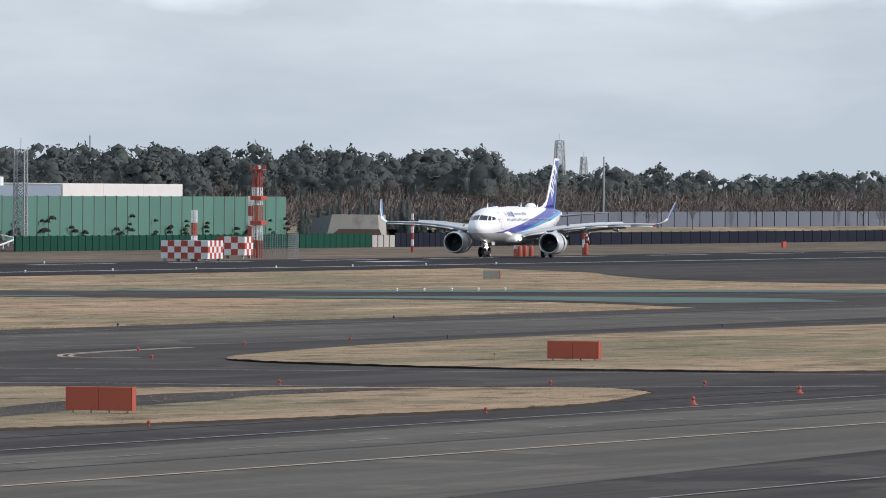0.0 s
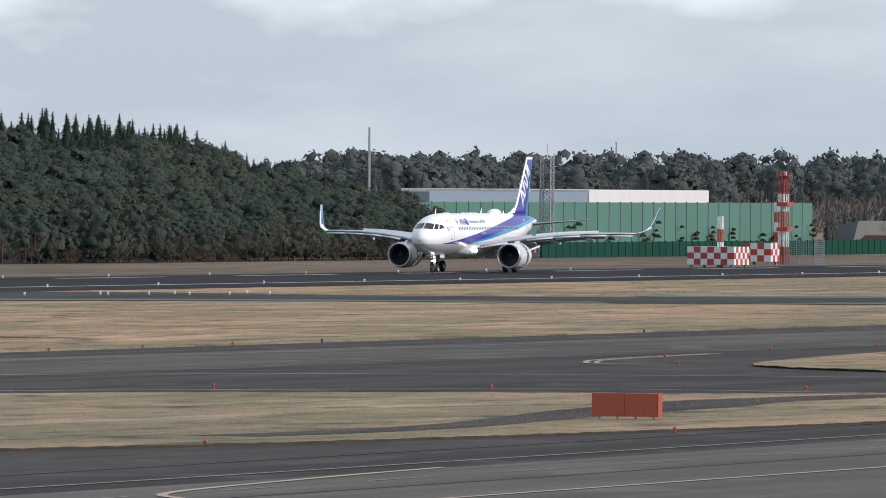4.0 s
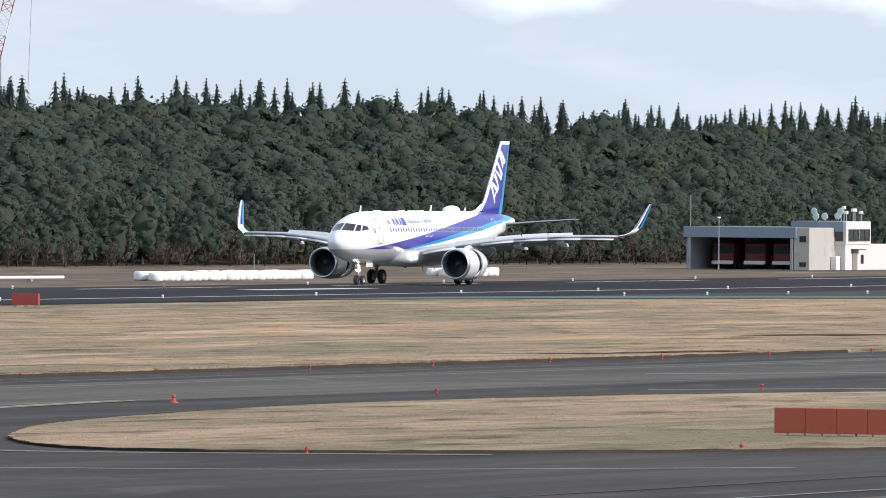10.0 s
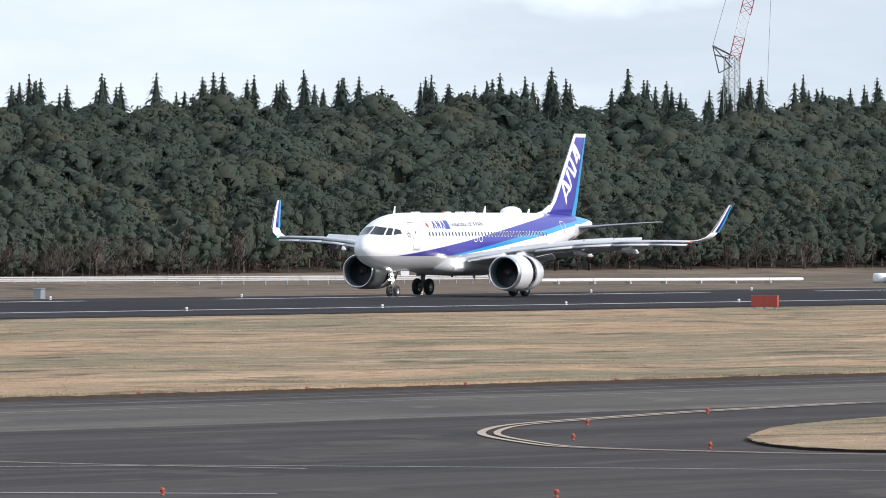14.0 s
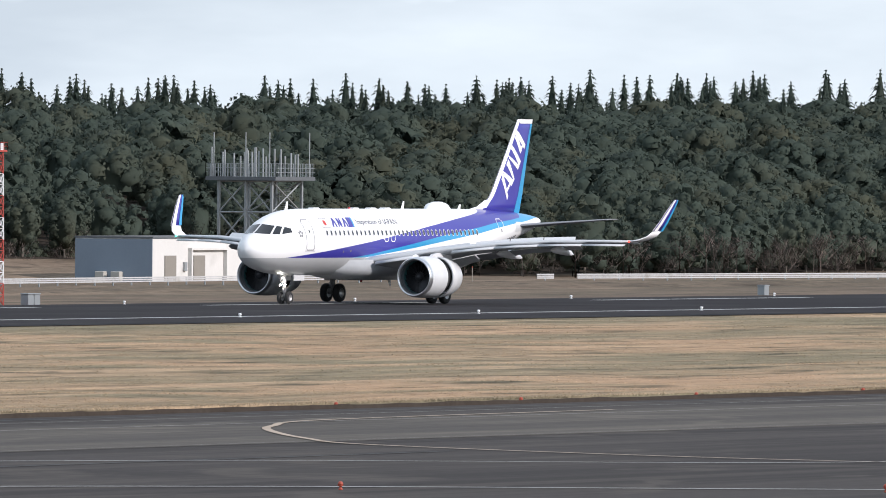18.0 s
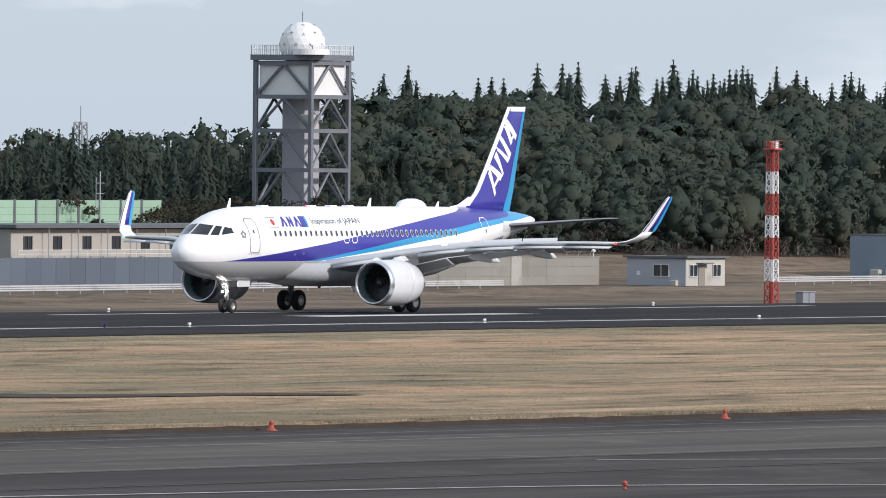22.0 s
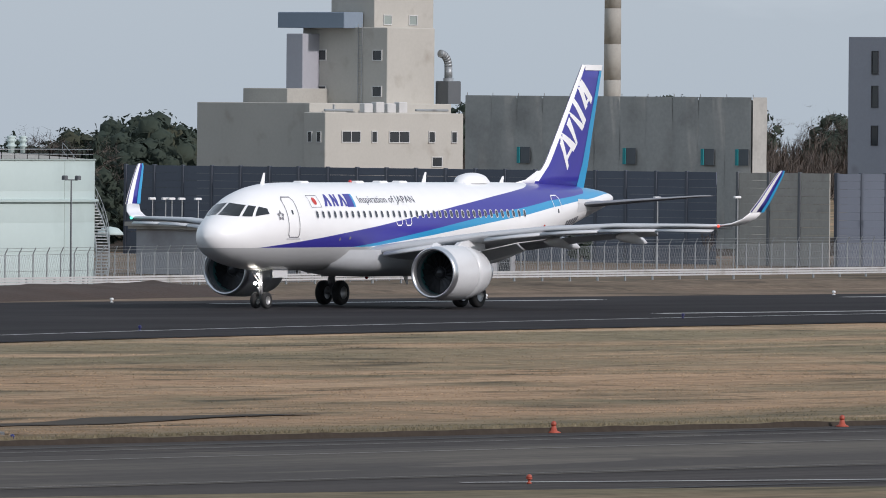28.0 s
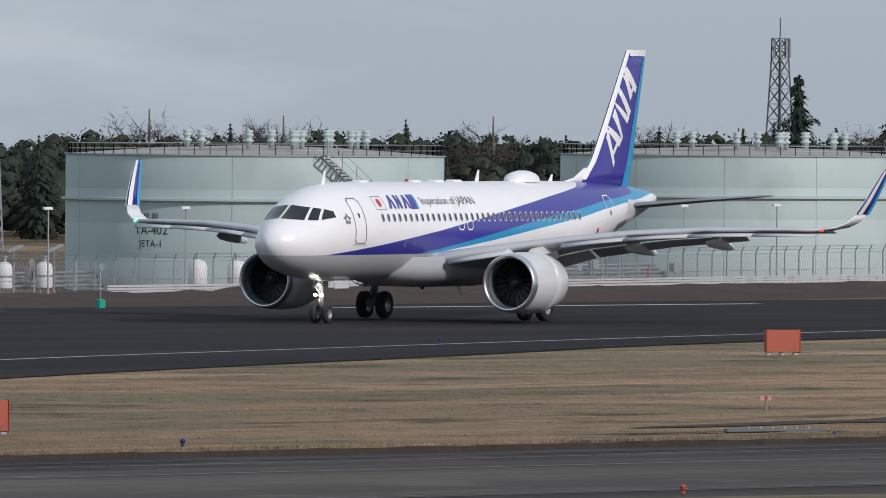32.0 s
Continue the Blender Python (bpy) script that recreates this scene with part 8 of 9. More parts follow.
for k, x in enumerate((40, 62, 66)):
    y = 437.5 + 0.21 * x + 3
    th = thing("bent_pipe", "large grey pipe rising and bending over", "pipe", 425 + x, y, BACK, 0, "bent pipes")
    g = Geo().rod((0, 0, -0.05), (0, 0, 1.5), 0.22, n=14)
    for i in range(5):
        a, b = i * math.pi / 10, (i + 1) * math.pi / 10
        g.rod((-0.5 * (1 - math.cos(a)), 0, 1.5 + 0.5 * math.sin(a)), (-0.5 * (1 - math.cos(b)), 0, 1.5 + 0.5 * math.sin(b)), 0.22, n=14)
    g.rod((-0.5, 0, 2.0), (-1.8, 0.3, 2.0), 0.22, n=14)
    part("pipe", g, W_STEEL, th, smooth=True)

# excavator and heaps of earth
th = thing("excavator", "teal tracked excavator behind an earth heap", "excavator", 450.0, 422.6, BACK, -38)
th.scale = (0.85, 0.85, 0.76)


def plate(pts, y0, y1):
    """A plate cut to an outline in the machine's long plane."""
    n = len(pts)
    return Geo().add([(x, y0, z) for x, z in pts] + [(x, y1, z) for x, z in pts], [tuple(range(n)), tuple(reversed(range(n, 2 * n)))] + [(i, n + i, n + (i + 1) % n, (i + 1) % n) for i in range(n)])


part("turntable", Geo().cbox(-1.0, 2.2, -1.0, 1.0, 0.72, 0.98, 0.05), W_DARKSTEEL, th)
cab = part("cab", Geo().cbox(-0.9, 0.5, -0.95, 0.0, 0.98, 1.12, 0.04).cbox(-0.86, 0.5, -0.95, 0.0, 2.12, 2.26, 0.05), W_DARKSTEEL, th, "dark cab frame with glazing")
for x in (-0.86, -0.1, 0.42):
    for y in (-0.93, -0.06):
        part("cab_post", Geo().box(x, x + 0.09, y, y + 0.05, 1.12, 2.12), W_DARKSTEEL, cab)
# The glass's pale reflection is put in by a pale base colour.
part("cab_glass", Geo().box(-0.78, 0.42, -0.90, -0.88, 1.5, 2.12).box(-0.85, -0.83, -0.88, -0.06, 1.2, 2.12), W_PANEL, cab, "cab glass with a pale reflection in its colour")
part("cab_door", Geo().cbox(-0.77, 0.42, -0.93, -0.90, 1.12, 1.48, 0.02), W_DARKSTEEL, cab)
part("seat", Geo().cbox(-0.2, 0.3, -0.7, -0.25, 1.12, 1.75, 0.06), P_TYRE, cab)
cover = part("engine_cover", Geo().cbox(0.55, 2.3, -1.0, 1.0, 0.98, 1.5, 0.1), W_DIGGER, th)
for k in range(4):
    part("louvre", Geo().box(1.1, 1.9, -1.02, -1.003, 1.08 + 0.09 * k, 1.12 + 0.09 * k), W_DARKSTEEL, cover)
part("exhaust", Geo().rod((1.5, 0.3, 1.5), (1.5, 0.3, 1.72), 0.07), W_DARKSTEEL, cover)
boom = part("boom", plate([(-0.85, 1.0), (-0.95, 1.55), (-1.6, 2.12), (-2.5, 2.28), (-3.2, 2.0), (-4.6, 1.25), (-4.5, 1.02), (-3.1, 1.62), (-2.4, 1.82), (-1.75, 1.7), (-1.25, 1.2)], -0.2, 0.2), W_DIGGER, th)
part("boom_ram", Geo().rod((-1.2, -0.28, 0.95), (-2.3, -0.28, 1.8), 0.09, 0.06, 8), W_STEEL, boom)
part("arm_ram", Geo().rod((-2.2, 0, 2.32), (-4.2, 0, 1.75), 0.09, 0.06, 8), W_DIGGER, boom)
part("bar_mark", Geo().box(-3.9, -3.2, -0.206, -0.203, 1.42, 1.54), W_WPAINT, boom, "plain white bar")
part("arm", plate([(-4.15, 1.85), (-4.6, 1.75), (-5.4, 0.9), (-5.2, 0.75), (-4.5, 1.05), (-4.2, 1.4)], -0.16, 0.16), W_DIGGER, th)
part("bucket", plate([(-5.1, 1.05), (-5.6, 1.15), (-5.95, 0.7), (-5.75, 0.15), (-5.3, 0.1), (-5.15, 0.5)], -0.5, 0.5), W_DIGGER, th)
for y in (-0.85, 0.85):
    part("track", Geo().cbox(-1.6, 1.8, y - 0.25, y + 0.25, 0, 0.75, 0.15), P_TYRE, th)


def heap(name, pts, w, h, label, seed, m):
    """A long uneven mound along a line."""
    st = along(pts, 1.0)
    g = Geo()
    n = 11
    for i, (x, y, a) in enumerate(st):
        e = min(1.0, i / 4, (len(st) - 1 - i) / 4)
        for j in range(n):
            u = j / (n - 1) * 2 - 1
            nz = noise.noise(Vector((x * 0.35 + seed, y * 0.35, j * 0.5)))
            nx, ny = -math.sin(radians(a)), math.cos(radians(a))
            g.v.append((x + nx * u * w, y + ny * u * w, level(x, y + ny * u * w) - 0.03 + e * h * (1 - u * u) ** 0.8 * (0.85 + 0.3 * nz + 0.16 * noise.noise(Vector((x * 1.7 + seed, y * 1.7, j * 1.3))))))
    for i in range(len(st) - 1):
        g.f += [(i * n + j, (i + 1) * n + j, (i + 1) * n + j + 1, i * n + j + 1) for j in range(n - 1)]
    return tagged(part(name, g, m, smooth=True), label, "earth", kind="stuff")


heap("earth_heap", [(395, 412), (440, 416), (475, 421), (500, 427), (508, 430)], 6.0, 0.72, "heaped dark brown earth beside the runway", 3.0, M_SOIL)
heap("earth_heap", [(432, 417), (446, 419), (458, 421)], 4.5, 0.85, "higher mound of dark brown earth", 9.0, M_SOIL)
heap("grass_bank", [(505, 430), (560, 434), (640, 442), (740, 449), (830, 452), (875, 446)], 7.0, 0.42, "low bank of dry grass below the guard rail", 5.0, M_ROUGH)
th = thing("lamp_box", "small green box with lamps at the runway edge", "lamp", 404.8, 397.7, level(404, 397.7), 0)
part("box", Geo().cbox(-0.2, 0.2, -0.15, 0.15, 0, 0.4, 0.02), W_DIGGER, th)
part("mast", Geo().rod((0, 0, 0.4), (0, 0, 0.95), 0.03, n=5).rod((-0.2, 0, 0.9), (0.2, 0, 0.9), 0.03, n=5), W_STEEL, th)
# flag on a pole
pole(589, 472, 4.4, 0.04, "slim grey flag pole")
th = thing("flag", "small white flag with a red disc", "flag", 589, 471.9, 3.1)
g = Geo()
for i in range(9):
    for j in range(7):
        u, v = i / 8, j / 6
        g.v.append((0.05 + 1.0 * u, -0.25 * u + 0.06 * math.sin(5 * u + v), 0.68 * v - 0.35 * u * u))
g.f = [(i * 7 + j, (i + 1) * 7 + j, (i + 1) * 7 + j + 1, i * 7 + j + 1) for i in range(8) for j in range(6)]
part("cloth", g, W_WPAINT, th, smooth=True)
g = Geo().add([(0.55 + 0.18 * math.cos(2 * math.pi * k / 14), -0.17, 0.24 + 0.18 * math.sin(2 * math.pi * k / 14)) for k in range(14)], [tuple(range(14))])
part("disc", g, P_RED, th, "red disc")

# lamp posts and a floodlight pole by the tank farm
for b in (49.575, 49.636, 49.665, 49.712, 49.788):
    pole(800 * math.sin(radians(b)), 800 * math.cos(radians(b)), 4.0, 0.05, "slim grey lamp post behind the gatehouse", True)
fp = thing("floodlight_pole", "slim dark pole with two floodlights before the tank", "lamp", 672 * math.sin(radians(49.196)), 672 * math.cos(radians(49.196)), BACK)
part("shaft", Geo().rod((0, 0, -0.1), (0, 0, 6.0), 0.06, 0.04, 8), W_DARKSTEEL, fp)
part("crossarm", Geo().rod((-0.2, 0.3, 6.0), (0.2, -0.3, 6.0), 0.03, n=6), W_DARKSTEEL, fp)
for k in (-1, 1):
    part("floodlight", Geo().cbox(0.2 * k - 0.14, 0.2 * k + 0.14, -0.3 * k - 0.14, -0.3 * k + 0.14, 6.0, 6.24, 0.04), W_DARKSTEEL, fp)
# low black kerb with white pegs and a small board in the verge
kb = thing("drain_kerb", "low black drain kerb with short white pegs in the grass", "kerb", 261.3, 231.8, level(262, 231.5) - 0.05, math.degrees(math.atan2(-1.4, 2.4)))
part("kerb", Geo().cbox(0, 3.0, -0.12, 0.12, -0.1, 0.13, 0.02), W_DARKSTEEL, kb)
for k in range(6):
    u = 0.7 + 0.36 * k
    part("peg", Geo().rod((u, 0, 0.12), (u, 0, 0.19), 0.012, n=6), W_WPAINT, kb)
mb = thing("marker_board", "tiny pink and white board on a dark post", "sign", 283.1, 249.5, level(283.1, 249.5) - 0.04, -45)
part("post", Geo().cbox(-0.025, 0.025, -0.02, 0.02, 0, 0.46, 0.005), W_DARKSTEEL, mb)
part("board", Geo().cbox(-0.17, 0.17, -0.035, -0.022, 0.38, 0.52, 0.005), mat("faded_pink_board", (0.55, 0.30, 0.31), 0.7), mb)

# small white vessels by the tank farm's fence
for b in (45.96, 46.14, 46.34):
    th = thing("pressure_vessel", "small white upright pressure vessel behind the fence", "vessel", 622 * math.sin(radians(b)), 622 * math.cos(radians(b)), BACK, 0, "white vessels")
    part("shell", Geo().lathe([(0.42, 0.45), (0.48, 0.6), (0.48, 1.45), (0.36, 1.75), (0.0, 1.85)], 20), W_WPAINT, th, smooth=True)
    part("valve", Geo().rod((0, 0, 1.8), (0, 0, 2.1), 0.08).rod((-0.2, 0, 2.0), (0.2, 0, 2.0), 0.05), W_STEEL, th)
    for k in range(3):
        part("leg", Geo().rod((0.36 * math.cos(2.1 * k), 0.36 * math.sin(2.1 * k), -0.02), (0.36 * math.cos(2.1 * k), 0.36 * math.sin(2.1 * k), 0.6), 0.04, n=6), W_STEEL, th)

# ---- woods ----
def leaf_mat(name, col, col2, isl=0.35, thin=0.32):
    """Leaves: varied colour, and some of the light passes through them."""
    m = mat(name, col, 0.8, var=0.25, scale=0.12, fine=0.12, fscale=1.2, stain=col2, stain_scale=0.09, stain_at=0.5, spec=0.12, island=isl)
    n, l = m.node_tree.nodes, m.node_tree.links
    b = n["Principled BSDF"]
    tr = n.new("ShaderNodeBsdfTranslucent")
    l.new(b.inputs["Base Color"].links[0].from_socket, tr.inputs["Color"])
    mx = n.new("ShaderNodeMixShader")
    mx.inputs["Fac"].default_value = thin
    l.new(b.outputs[0], mx.inputs[1])
    l.new(tr.outputs[0], mx.inputs[2])
    l.new(mx.outputs[0], n["Material Output"].inputs["Surface"])
    return m


L_BROAD = leaf_mat("evergreen_leaves", (0.060, 0.078, 0.062), (0.080, 0.085, 0.058), 0.12)
L_CEDAR = leaf_mat("cedar_needles", (0.048, 0.066, 0.054), (0.060, 0.072, 0.054), 0.16)
L_BARE = leaf_mat("bare_twigs", (0.105, 0.088, 0.078), (0.130, 0.108, 0.093), 0.25, 0.0)
L_BARK = mat("grey_bark", (0.16, 0.14, 0.12), 0.9, var=0.25, scale=2.0)
rng = np.random.default_rng(4)


def cloud(clumps, per, size, flat=0.45, heart=None):
    """Small leaf triangles over round clumps, each with the normal of its crown's outside."""
    out, nor = [], []
    for c, r in clumps:
        d = rng.normal(size=(per, 3))
        d /= np.linalg.norm(d, axis=1)[:, None]
        d[:, 2] = np.abs(d[:, 2]) * 0.85 + d[:, 2] * 0.15
        p = np.array(c) + d * r * rng.uniform(0.80, 1.03, (per, 1))
        nrm = d + rng.normal(size=(per, 3)) * flat
        u = np.cross(nrm, rng.normal(size=(per, 3)))
        u /= np.linalg.norm(u, axis=1)[:, None]
        v = np.cross(nrm, u)
        v /= np.linalg.norm(v, axis=1)[:, None]
        s = size * rng.uniform(0.6, 1.3, (per, 1))
        out.append(np.stack([p - u * s, p + u * s * 0.9 - v * s * 0.3, p + v * s * 1.1], 1))
        o = d if heart is None else d * 0.6 + (p - np.array(heart)) / (np.linalg.norm(p - np.array(heart), axis=1)[:, None] + 1e-6) * 0.5
        nor.append(np.repeat((o + nrm * 0.10)[:, None, :], 3, 1))
    return turned(np.concatenate(out).reshape(-1, 3), np.concatenate(nor).reshape(-1, 3))


def turned(co, no):
    """Winds each triangle so that it faces the way of its normal."""
    t, n = co.reshape(-1, 3, 3).copy(), no.reshape(-1, 3, 3)
    g = np.cross(t[:, 1] - t[:, 0], t[:, 2] - t[:, 0])
    bad = (g * n[:, 0]).sum(1) < 0
    t[bad] = t[bad][:, ::-1]
    return np.concatenate([t.reshape(-1, 3), no / (np.linalg.norm(no, axis=1)[:, None] + 1e-9)], 1)


def crown(h, w, lumps, per, size, low=-0.45, tall=0.46, mid=0.52):
    """A domed evergreen crown: many leafy bosses of uneven size over a shaded heart."""
    k = np.arange(lumps) + 0.5
    dz = 1 - (1 - low) * k / lumps
    a = k * 2.39996 + rng.normal(size=lumps) * 0.35
    rr = np.sqrt(np.maximum(1 - dz ** 2, 0))
    d = np.stack([rr * np.cos(a), rr * np.sin(a), dz], 1)
    cen = d * np.array([w, w, h * tall]) * rng.uniform(0.76, 0.90, (lumps, 1)) + np.array([0, 0, h * mid])
    rad = w * rng.uniform(0.27, 0.42, lumps)
    bm = bmesh.new()
    bmesh.ops.create_icosphere(bm, subdivisions=1, radius=1.0)
    ico = np.array([[q.co[:] for q in f.verts] for f in bm.faces]).reshape(-1, 3)
    bm.free()
    out, nor = [], []
    for c, r, o in zip(cen, rad, d):
        e = rng.normal(size=(per, 3))
        e /= np.linalg.norm(e, axis=1)[:, None]
        e[e @ o < -0.1] *= -1
        p = c + e * r * rng.uniform(0.82, 1.10, (per, 1)) * np.array([1, 1, 0.85])
        fn = e + rng.normal(size=(per, 3)) * 0.45
        u = np.cross(fn, rng.normal(size=(per, 3)))
        u /= np.linalg.norm(u, axis=1)[:, None]
        v = np.cross(fn, u)
        v /= np.linalg.norm(v, axis=1)[:, None]
        q = size * rng.uniform(0.5, 1.3, (per, 1))
        out.append(np.stack([p - u * q, p + u * q * 0.9 - v * q * 0.3, p + v * q * 1.1], 1).reshape(-1, 3))
        nor.append(np.repeat(e * 0.70 + o * 0.22 + np.array([0, 0, 0.22]) + rng.normal(size=(per, 3)) * 0.08, 3, 0))
        boss = ico.reshape(-1, 3, 3)
        boss = boss[boss.mean(1) @ o > 0.05].reshape(-1, 3)
        out.append(c + boss * r * 0.80 * np.array([1, 1, 0.85]))
        nor.append(boss * 0.70 + o * 0.22 + np.array([0, 0, 0.22]))
    leaves = turned(np.concatenate(out), np.concatenate(nor))
    ico = ico.reshape(-1, 3, 3)
    ico = ico[ico.mean(1)[:, 2] > low - 0.2].reshape(-1, 3) * 0.72
    heart = ico * np.array([w, w, h * tall]) + np.array([0, 0, h * mid])
    return np.concatenate([leaves, turned(heart, ico + np.array([0, 0, 0.3]))])


def brush(h, w, n, th):
    """A leafless crown: a haze of fine upright twigs."""
    d = rng.normal(size=(n, 3))
    d /= np.linalg.norm(d, axis=1)[:, None]
    d[:, 2] = np.abs(d[:, 2])
    p = d * np.array([w, w, h * 0.55]) * rng.uniform(0.35, 0.95, (n, 1)) ** 0.6 + np.array([0, 0, h * 0.16])
    t = d * np.array([0.7, 0.7, 0.5]) + np.array([0, 0, 0.7]) + rng.normal(size=(n, 3)) * 0.30
    q = p + t * h * rng.uniform(0.06, 0.16, (n, 1))
    s = np.cross(t, rng.normal(size=(n, 3)))
    s = s / (np.linalg.norm(s, axis=1)[:, None] + 1e-9) * th * rng.uniform(0.5, 1.5, (n, 1))
    tw = np.stack([p - s, p + s, q], 1).reshape(-1, 3)
    tri = []
    for _ in range(5):
        e = np.array([rng.normal() * w * 0.45, rng.normal() * w * 0.45, h * rng.uniform(0.5, 0.85)])
        tri += sliver(np.array([0.0, 0.0, 0.0]), e, 0.06)
    tr = np.array(tri)
    co = np.concatenate([tw, tr])
    return turned(co, np.stack([co[:, 0] / w, co[:, 1] / w, (co[:, 2] - 0.3 * h) / h + 0.3], 1) + rng.normal(size=co.shape) * 0.35)


def cedar(h, w, tiers, per, size):
    """A conifer: uneven tiers of short drooping sprays round a shaded cone."""
    out, nor = [], []
    up = np.array([0, 0, 1.0])
    for k in range(tiers):
        t = (k + rng.uniform(0, 0.6)) / tiers
        z, r = h * (0.06 + 0.93 * t), w * (1 - t) ** 0.62 * rng.uniform(0.84, 1.08)
        m = max(5, int(per * (0.25 + 0.75 * (1 - t))))
        a = rng.uniform(0, 2 * math.pi, m)
        d = np.stack([np.cos(a), np.sin(a), np.zeros(m)], 1)
        q = np.stack([-np.sin(a), np.cos(a), np.zeros(m)], 1)
        rr = r * rng.uniform(0.72, 1.12, (m, 1))
        ln = size * rng.uniform(0.7, 1.5, (m, 1)) * (0.16 + 0.84 * rr / w)
        tip = d * rr + up * (z - 0.25 * ln + rng.normal(size=(m, 1)) * 0.012 * h)
        root = d * np.maximum(rr - 1.1 * ln, 0) + up * (z + 0.45 * ln)
        s = ln * 0.36
        out.append(np.stack([tip, root + q * s, root - q * s], 1).reshape(-1, 3))
        nor.append(np.repeat(d * 0.8 + up * 0.45 + rng.normal(size=(m, 3)) * 0.14, 3, 0))
    n = 11
    for j in range(5):
        for i in range(n):
            a, b = 2 * math.pi * i / n, 2 * math.pi * (i + 1) / n
            z0, z1 = h * (0.05 + 0.93 * j / 5), h * (0.05 + 0.93 * (j + 1) / 5)
            r0, r1 = 0.58 * w * (1 - j / 5), 0.58 * w * max(1 - (j + 1) / 5, 0.0)
            A, B = np.array([r0 * math.cos(a), r0 * math.sin(a), z0]), np.array([r0 * math.cos(b), r0 * math.sin(b), z0])
            C, D = np.array([r1 * math.cos(b), r1 * math.sin(b), z1]), np.array([r1 * math.cos(a), r1 * math.sin(a), z1])
            out.append(np.array([A, B, C] if r1 == 0 else [A, B, C, A, C, D]))
            da, db = np.array([math.cos(a) * 0.8, math.sin(a) * 0.8, 0.4]), np.array([math.cos(b) * 0.8, math.sin(b) * 0.8, 0.4])
            nor.append(np.array([da, db, db] if r1 == 0 else [da, db, db, da, db, da]))
    return turned(np.concatenate(out), np.concatenate(nor))


def sliver(p, q, w):
    d = q - p
    s = np.cross(d, rng.normal(size=3))
    s = s / (np.linalg.norm(s) + 1e-9) * w
    return [p - s, p + s, q]


def bare(h, w, n1=9, n2=6, n3=4, th=0.05):
    tri = []
    trunk = np.array([0, 0, h * 0.55])
    for k in range(3):
        tri += sliver(np.array([0.0, 0, 0]), np.array([0, 0, h * 0.8]), 0.14)
    for i in range(n1):
        z = h * rng.uniform(0.22, 0.6)
        a = rng.uniform(0, 2 * math.pi)
        p = np.array([0, 0, z])
        q = np.array([math.cos(a) * w * rng.uniform(0.4, 0.8), math.sin(a) * w * rng.uniform(0.4, 0.8), min(z + h * rng.uniform(0.2, 0.4), h * 0.95)])
        tri += sliver(p, q, th * 1.5)
        for j in range(n2):
            t = rng.uniform(0.35, 1)
            p2 = p + (q - p) * t
            q2 = p2 + np.array([rng.normal() * w * 0.22, rng.normal() * w * 0.22, abs(rng.normal()) * h * 0.12 + 0.1])
            tri += sliver(p2, q2, th)
            for l in range(n3):
                t = rng.uniform(0.3, 1)
                p3 = p2 + (q2 - p2) * t
                tri += sliver(p3, p3 + np.array([rng.normal() * w * 0.10, rng.normal() * w * 0.10, abs(rng.normal()) * h * 0.06 + 0.05]), th * 0.7)
    co = np.array(tri)
    co[:, 2] = np.where(co[:, 2] > 0.72 * h, 0.72 * h + (co[:, 2] - 0.72 * h) * 0.5, co[:, 2])
    return turned(co, np.stack([co[:, 0], co[:, 1], (co[:, 2] - 0.4 * h) * 0.8], 1) + rng.normal(size=co.shape) * 0.3 * w)


def tri_mesh(name, co):
    n = len(co) // 3
    me = bpy.data.meshes.new(name)
    me.vertices.add(3 * n)
    me.vertices.foreach_set("co", np.ascontiguousarray(co[:3 * n, :3], dtype=np.float32).ravel())
    me.loops.add(3 * n)
    me.loops.foreach_set("vertex_index", np.arange(3 * n, dtype=np.int32))
    me.polygons.add(n)
    me.polygons.foreach_set("loop_start", np.arange(0, 3 * n, 3, dtype=np.int32))
    me.update()
    me.validate()
    if co.shape[1] == 6:
        me.normals_split_custom_set_from_vertices(np.ascontiguousarray(co[:3 * n, 3:]).tolist())
    return me


def plant(name, label, kinds, places, material):
    """One mesh of many plants; places: x, y, z, scale."""
    out = []
    idx = rng.integers(0, len(kinds), len(places))
    for k, co in enumerate(kinds):
        P = np.array([p for p, i in zip(places, idx) if i == k])
        if not len(P):
            continue
        a = rng.uniform(0, 2 * math.pi, len(P))
        c, s = np.cos(a)[:, None], np.sin(a)[:, None]
        x = (co[None, :, 0] * c - co[None, :, 1] * s) * P[:, 3:4] + P[:, 0:1]
        y = (co[None, :, 0] * s + co[None, :, 1] * c) * P[:, 3:4] + P[:, 1:2]
        z = co[None, :, 2] * P[:, 3:4] * rng.uniform(0.88, 1.12, (len(P), 1)) + P[:, 2:3]
        nx = np.broadcast_to(co[None, :, 3] * c - co[None, :, 4] * s, x.shape)
        ny = np.broadcast_to(co[None, :, 3] * s + co[None, :, 4] * c, x.shape)
        nz = np.broadcast_to(co[None, :, 5], x.shape)
        out.append(np.stack([x, y, z, nx, ny, nz], 2).reshape(-1, 6))
    ob = part(name, tri_mesh(name, np.concatenate(out)), material)
    return tagged(ob, label, "trees", kind="stuff")


EDGE = [crown(9, 2.5 + 0.25 * k, 26, 19, 0.25, -0.8, 0.5, 0.49) for k in range(5)]
CANOPY = [crown(9, 2.7 + 0.25 * k, 20, 18, 0.25, 0.05, 0.34, 0.64) for k in range(6)]
BUSH = [crown(8, 2.6 + 0.3 * k, 14, 16, 0.28, -0.2) for k in range(3)]
BROWN = [brush(8, 2.9 + 0.4 * k, 210, 0.075) for k in range(4)]
TWIGS = [brush(8, 2.9 + 0.4 * k, 330, 0.032) for k in range(4)]
HAZEL = [brush(7, 2.6 + 0.4 * k, 260, 0.03) for k in range(3)]
